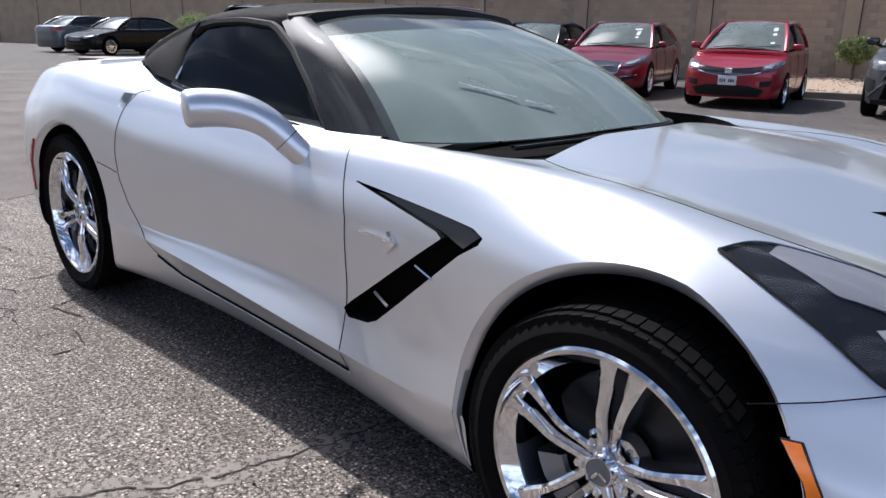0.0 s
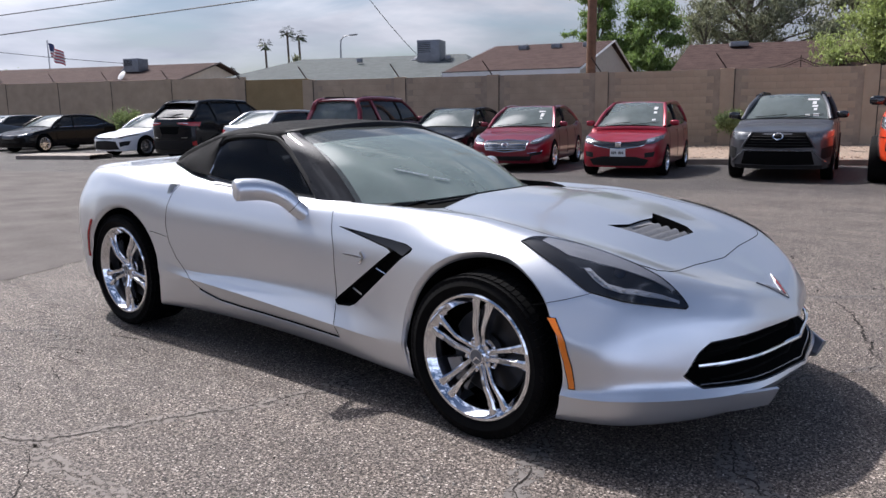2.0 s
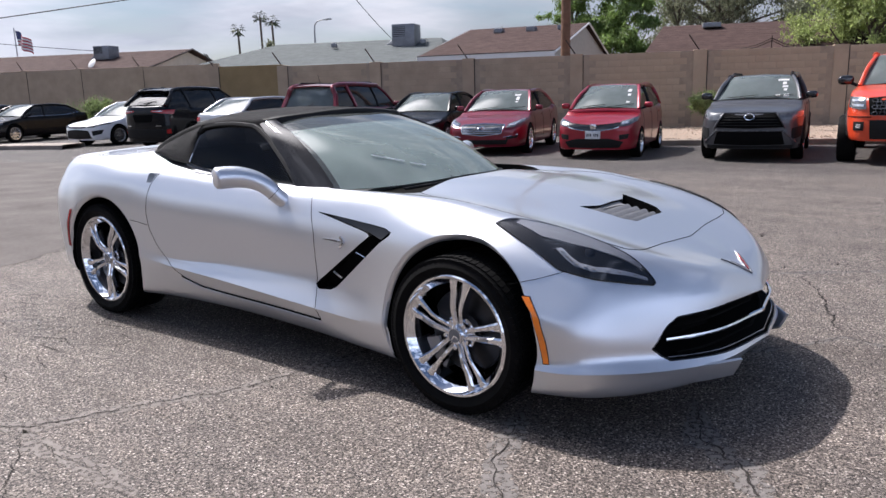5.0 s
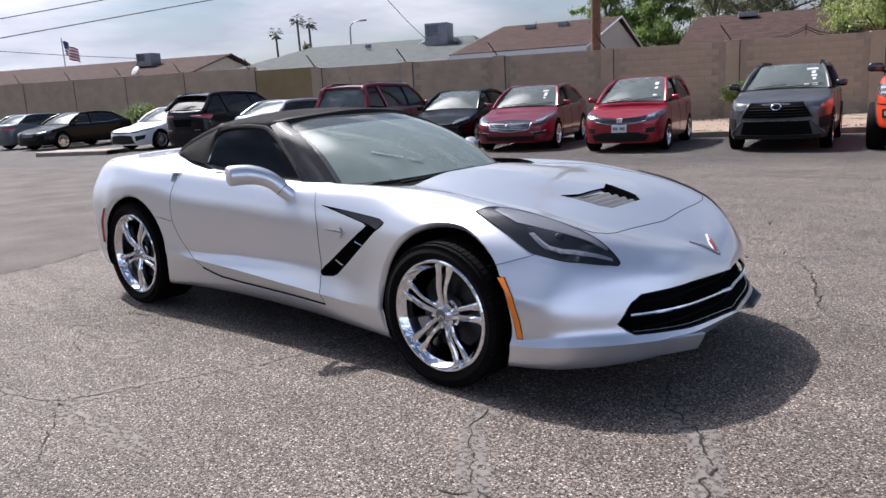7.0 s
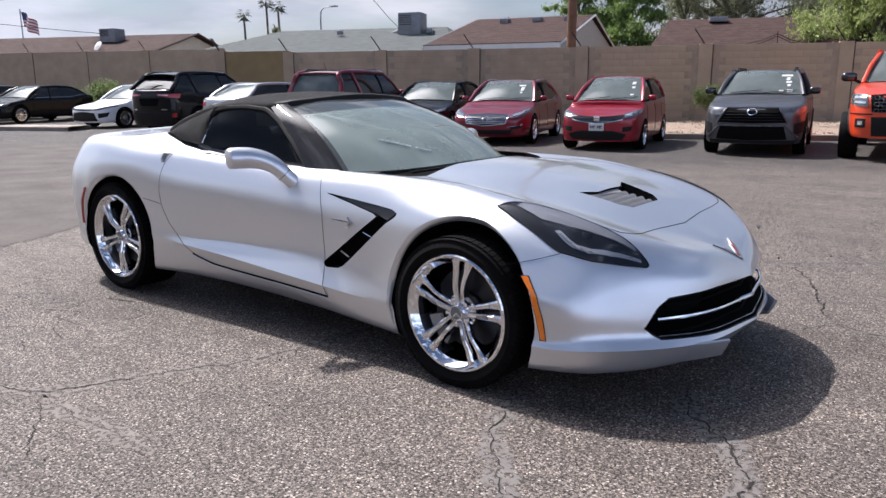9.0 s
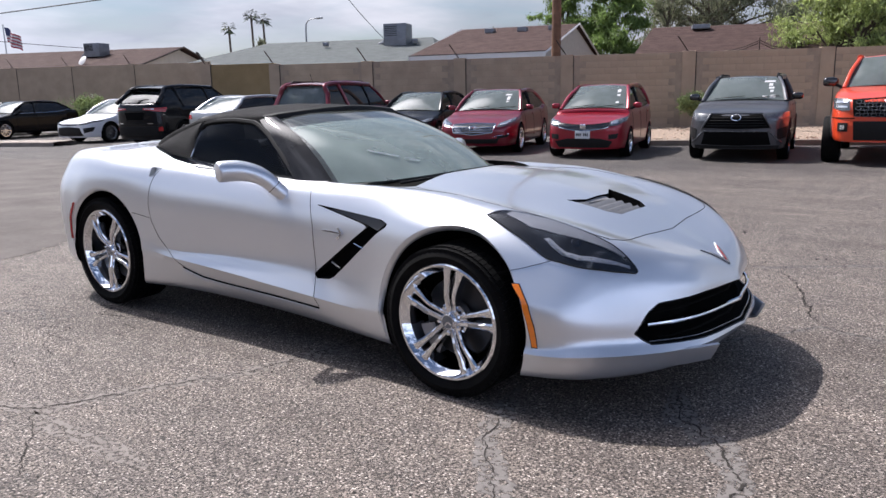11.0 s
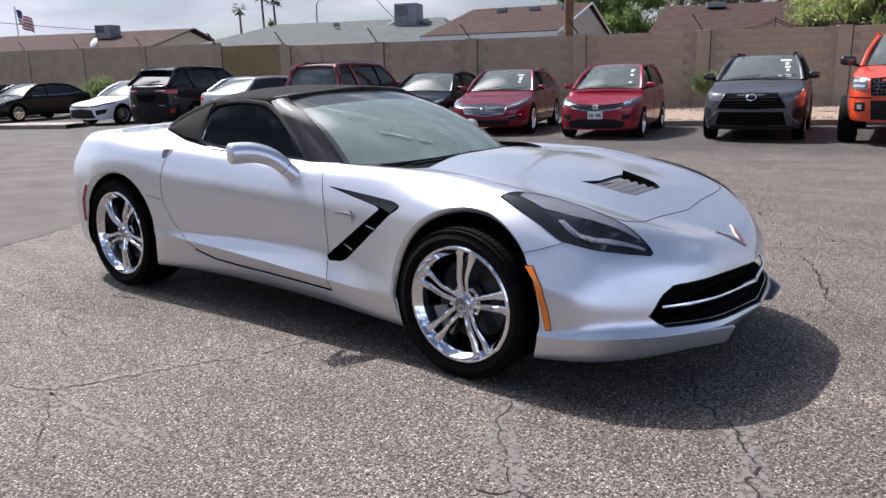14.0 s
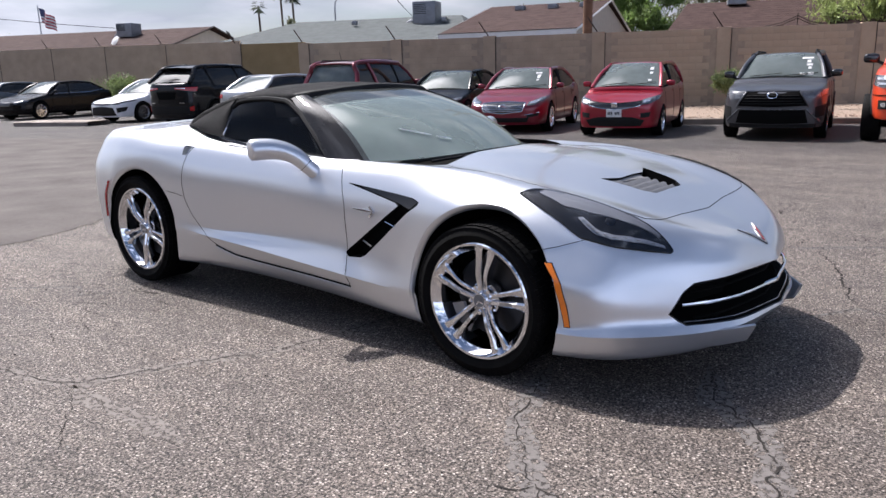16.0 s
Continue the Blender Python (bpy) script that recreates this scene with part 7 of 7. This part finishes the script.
def leaf_part(name, vs, fs, mat, owner):
    me = bpy.data.meshes.new(name)
    me.from_pydata(vs, [], fs)
    me.materials.append(mat)
    ob = new(name, me)
    ob.parent = owner
    ob["kind"] = "stuff"
    return ob


def tree(label, at, height, crown, leaf, count, size, seed, trunk_r=.16, limbs=9, long=1.0, first=.35):
    """crown: (half width, half depth, base height); limbs carry clumps of leaves at their ends."""
    rnd = random.Random(seed)
    t = tagged(new("tree"), label, "tree", "trees beyond the wall")
    t.location = at
    part("trunk", tube_bm([(0, 0, -.2), (.05, .02, height * .35), (-.04, .05, height * .7), (0, 0, height * .93)], [trunk_r, trunk_r * .8, trunk_r * .45, trunk_r * .12], 10), BARK, t)
    clumps = []
    for k in range(limbs):
        a = 2.4 * k + rnd.uniform(-.4, .4)
        f = first + (1 - first) * (k + .5) / limbs
        z0 = height * f * .9
        reach = (1 - .65 * max(0, f - .45) / .55) * rnd.uniform(.65, 1.0)
        end = Vector((crown[0] * math.cos(a) * reach, crown[1] * math.sin(a) * reach, min(height * .97, z0 + height * rnd.uniform(.06, .16))))
        mid = end * .5 + Vector((0, 0, z0 * .5 + rnd.uniform(-.1, .15)))
        part("limb", tube_bm(spline([(0, 0, z0 * .92), tuple(mid), tuple(end)], 3), [trunk_r * .40 * (1 - .12 * q) for q in range(7)], 6), BARK, t)
        for j in range(4):
            p = end.lerp(mid, rnd.uniform(-.15, .8)) + Vector((rnd.gauss(0, .12), rnd.gauss(0, .12), rnd.gauss(0, .07))) * crown[0]
            r = crown[0] * rnd.uniform(.12, .30)
            clumps.append((p, (r, r, r * rnd.uniform(.5, .8))))
    clumps.append((Vector((0, 0, height * .95)), (crown[0] * .25, crown[0] * .25, height * .06)))
    vs, fs = leaf_cloud(clumps, count, size, rnd, long)
    leaf_part("crown", vs, fs, leaf, t)
    return t


tree("feathery bright green tree beside a gable", at_wall(-3.6, 44), 8.3, (2.3, 2.0, 2), LEAF_A, 30000, .065, 3, limbs=20, first=.18, long=1.9)
tree("dense bright green tree behind the wall", at_wall(-.55, 43), 7.4, (2.6, 2.2, 2), LEAF_A, 46000, .08, 4, limbs=24, first=.12, long=1.6)
tree("thin grey-green twiggy tree", at_wall(2.6, 45), 7.2, (2.3, 2.0, 2), LEAF_B, 3500, .07, 12, limbs=22, first=.25, long=1.6, trunk_r=.10)
tree("tall dark pine with open limbs", at_wall(5.2, 48), 12.2, (4.9, 4.4, 3), LEAF_B, 27000, .070, 5, trunk_r=.32, limbs=40, long=2.2, first=.34)
tree("yellow-green tree by the wall", at_wall(9.5, 31), 6.3, (3.3, 2.4, 2), LEAF_C, 44000, .060, 6, limbs=28, first=.34, long=1.5)
for s, hgt in ((-10.75, 6.3), (-9.35, 6.0), (-7.75, 6.2)):
    tree("far dark tree top", at_wall(s, 60), hgt, (.8, .8, 2), LEAF_B, 1200, .10, int(hgt * 10), limbs=7, first=.6)
tree("far dark tree top", at_wall(13, 58), 9.5, (5, 4, 2), LEAF_B, 9000, .16, 9, limbs=12)
tree("small tree behind a house", at_wall(-24.6, 46), 5.3, (1.3, 1.3, 2), LEAF_B, 2500, .12, 10, limbs=7)
tree("small tree beyond the wall", at_wall(-47, 44), 4.4, (2.6, 2.0, 2), LEAF_A, 4000, .12, 11, limbs=8)
FROND = material("palm_fronds", (.05, .07, .03), .7, vary=.3, scale=3, per_piece=.4)


def palm(at, height, seed):
    rnd = random.Random(seed)
    t = tagged(new("palm_tree"), "tall thin fan palm far away", "palm tree", "far palms")
    t.location = at
    part("trunk", tube_bm([(0, 0, 0), (.15, 0, height * .5), (0, 0, height)], [.20, .13, .11], 8), BARK, t)
    vs, fs = [], []
    for k in range(26):
        a, up = rnd.random() * 6.28, rnd.uniform(-.7, 1.0)
        d = Vector((math.cos(a) * math.cos(up), math.sin(a) * math.cos(up), math.sin(up)))
        sd = d.cross(Vector((0, 0, 1))).normalized()
        base = Vector((0, 0, height))
        for j in range(7):
            f = (j - 3) / 3
            tip = base + d * rnd.uniform(.75, 1.05) + sd * f * .5 - Vector((0, 0, .2 + abs(f) * .12))
            root = base + d * .5
            n = len(vs)
            vs += [tuple(root), tuple(root.lerp(tip, .6) + sd * .05), tuple(tip), tuple(root.lerp(tip, .6) - sd * .05)]
            fs += [(n, n + 1, n + 2, n + 3)]
    leaf_part("crown", vs, fs, FROND, t)


palm(at_wall(-43.0, 75), 9.1, 1), palm(at_wall(-40.2, 75), 10.3, 2), palm(at_wall(-38.8, 75), 9.8, 3), palm(at_wall(-19.5, 66), 5.6, 4)


def shrub(at, r, seed, lift=0.0):
    rnd = random.Random(seed)
    t = tagged(new("shrub"), "rounded clipped green shrub by the wall", "shrub", "shrubs along the wall")
    t.location = at
    part("stem", tube_bm([(0, 0, -.1), (.02, 0, r * .8 + lift)], .04, 6), BARK, t)
    clumps = [(Vector((0, 0, r * .72 + lift)), (r * .62, r * .62, r * .50))]
    for _ in range(26):
        d = Vector((rnd.gauss(0, 1), rnd.gauss(0, 1), rnd.gauss(0, .8))).normalized()
        clumps.append((Vector((d.x * r * .68, d.y * r * .68, r * .72 + lift + d.z * r * .52)), (r * .24, r * .24, r * .20)))
    vs, fs = leaf_cloud(clumps, 16000, .03 if r < .8 else .042, rnd, 1.2)
    leaf_part("foliage", vs, fs, LEAF_S, t)


shrub(at_wall(2.3, 20.6, .08), .52, 1, .40), shrub((-33.0, 14.3, -.1), .95, 2, .1), shrub((-31.4, 15.0, -.1), 1.1, 3, .15)

isl = [(-25.3, 7.9), (-24.4, 8.3), (-23.4, 8.75), (-22.6, 9.05)]
P = along(isl, 24)
rows = [[Vector((p[0] + nx * .55, p[1] + ny * .55, ground_z(*p) + z)) for nx, ny, z in ((.42, -.9, -.02), (.42, -.9, .13), (.38, -.84, .15), (-.38, .84, .15), (-.42, .9, .13), (-.42, .9, -.02))] for p in P]
tagged(mesh_object("island_kerb", grid_bm(rows), CONCRETE), "low concrete traffic island kerb", "kerb", kind="structure")

# ---- blocks of the wall: single pieces where the view rests longest, the rest joined ----
proto = box_bm((-.195, 0, -.095), (.195, .03, .095), .006)
pm = bpy.data.meshes.new("block")
proto.to_mesh(pm)
proto.free()
pm.materials.append(BLOCK)
rest_v, rest_f = [], []
count = 0
cells = []
for row in range(12):
    for k in range(-30, 75):
        s = k * .4 + (.2 if row % 2 else 0)
        if any(abs(s - p) < .42 for p in PIERS) or s < PIERS[1]:
            continue
        cells.append((s, .0 + row * .203))
singles = set(sorted(cells, key=lambda c: (abs(c[0] - 4.0) > 6, abs(c[0] - 4.0) + (0 if c[1] > .0 else 0)))[:300])
for s, z in cells:
    z += .10
    if z + .1 > wall_top(s) + .02:
        continue
    if (s, z - .10) in singles:
        ob = new("block", pm)
        ob.parent = wall
        ob.location = (s, WC - .004, z)
    else:
        n = len(rest_v)
        w, h = .196, .0965
        rest_v += [(s - w, WC, z - h), (s + w, WC, z - h), (s + w, WC, z + h), (s - w, WC, z + h), (s - w, WC + .02, z - h), (s + w, WC + .02, z - h), (s + w, WC + .02, z + h), (s - w, WC + .02, z + h)]
        rest_f += [(n, n + 1, n + 2, n + 3), (n, n + 4, n + 5, n + 1), (n + 3, n + 2, n + 6, n + 7), (n, n + 3, n + 7, n + 4), (n + 1, n + 5, n + 6, n + 2)]
me = bpy.data.meshes.new("blockwork")
me.from_pydata(rest_v, [], rest_f)
me.materials.append(BLOCK)
ob = new("blockwork", me)
ob.parent = wall
ob["kind"] = "stuff"
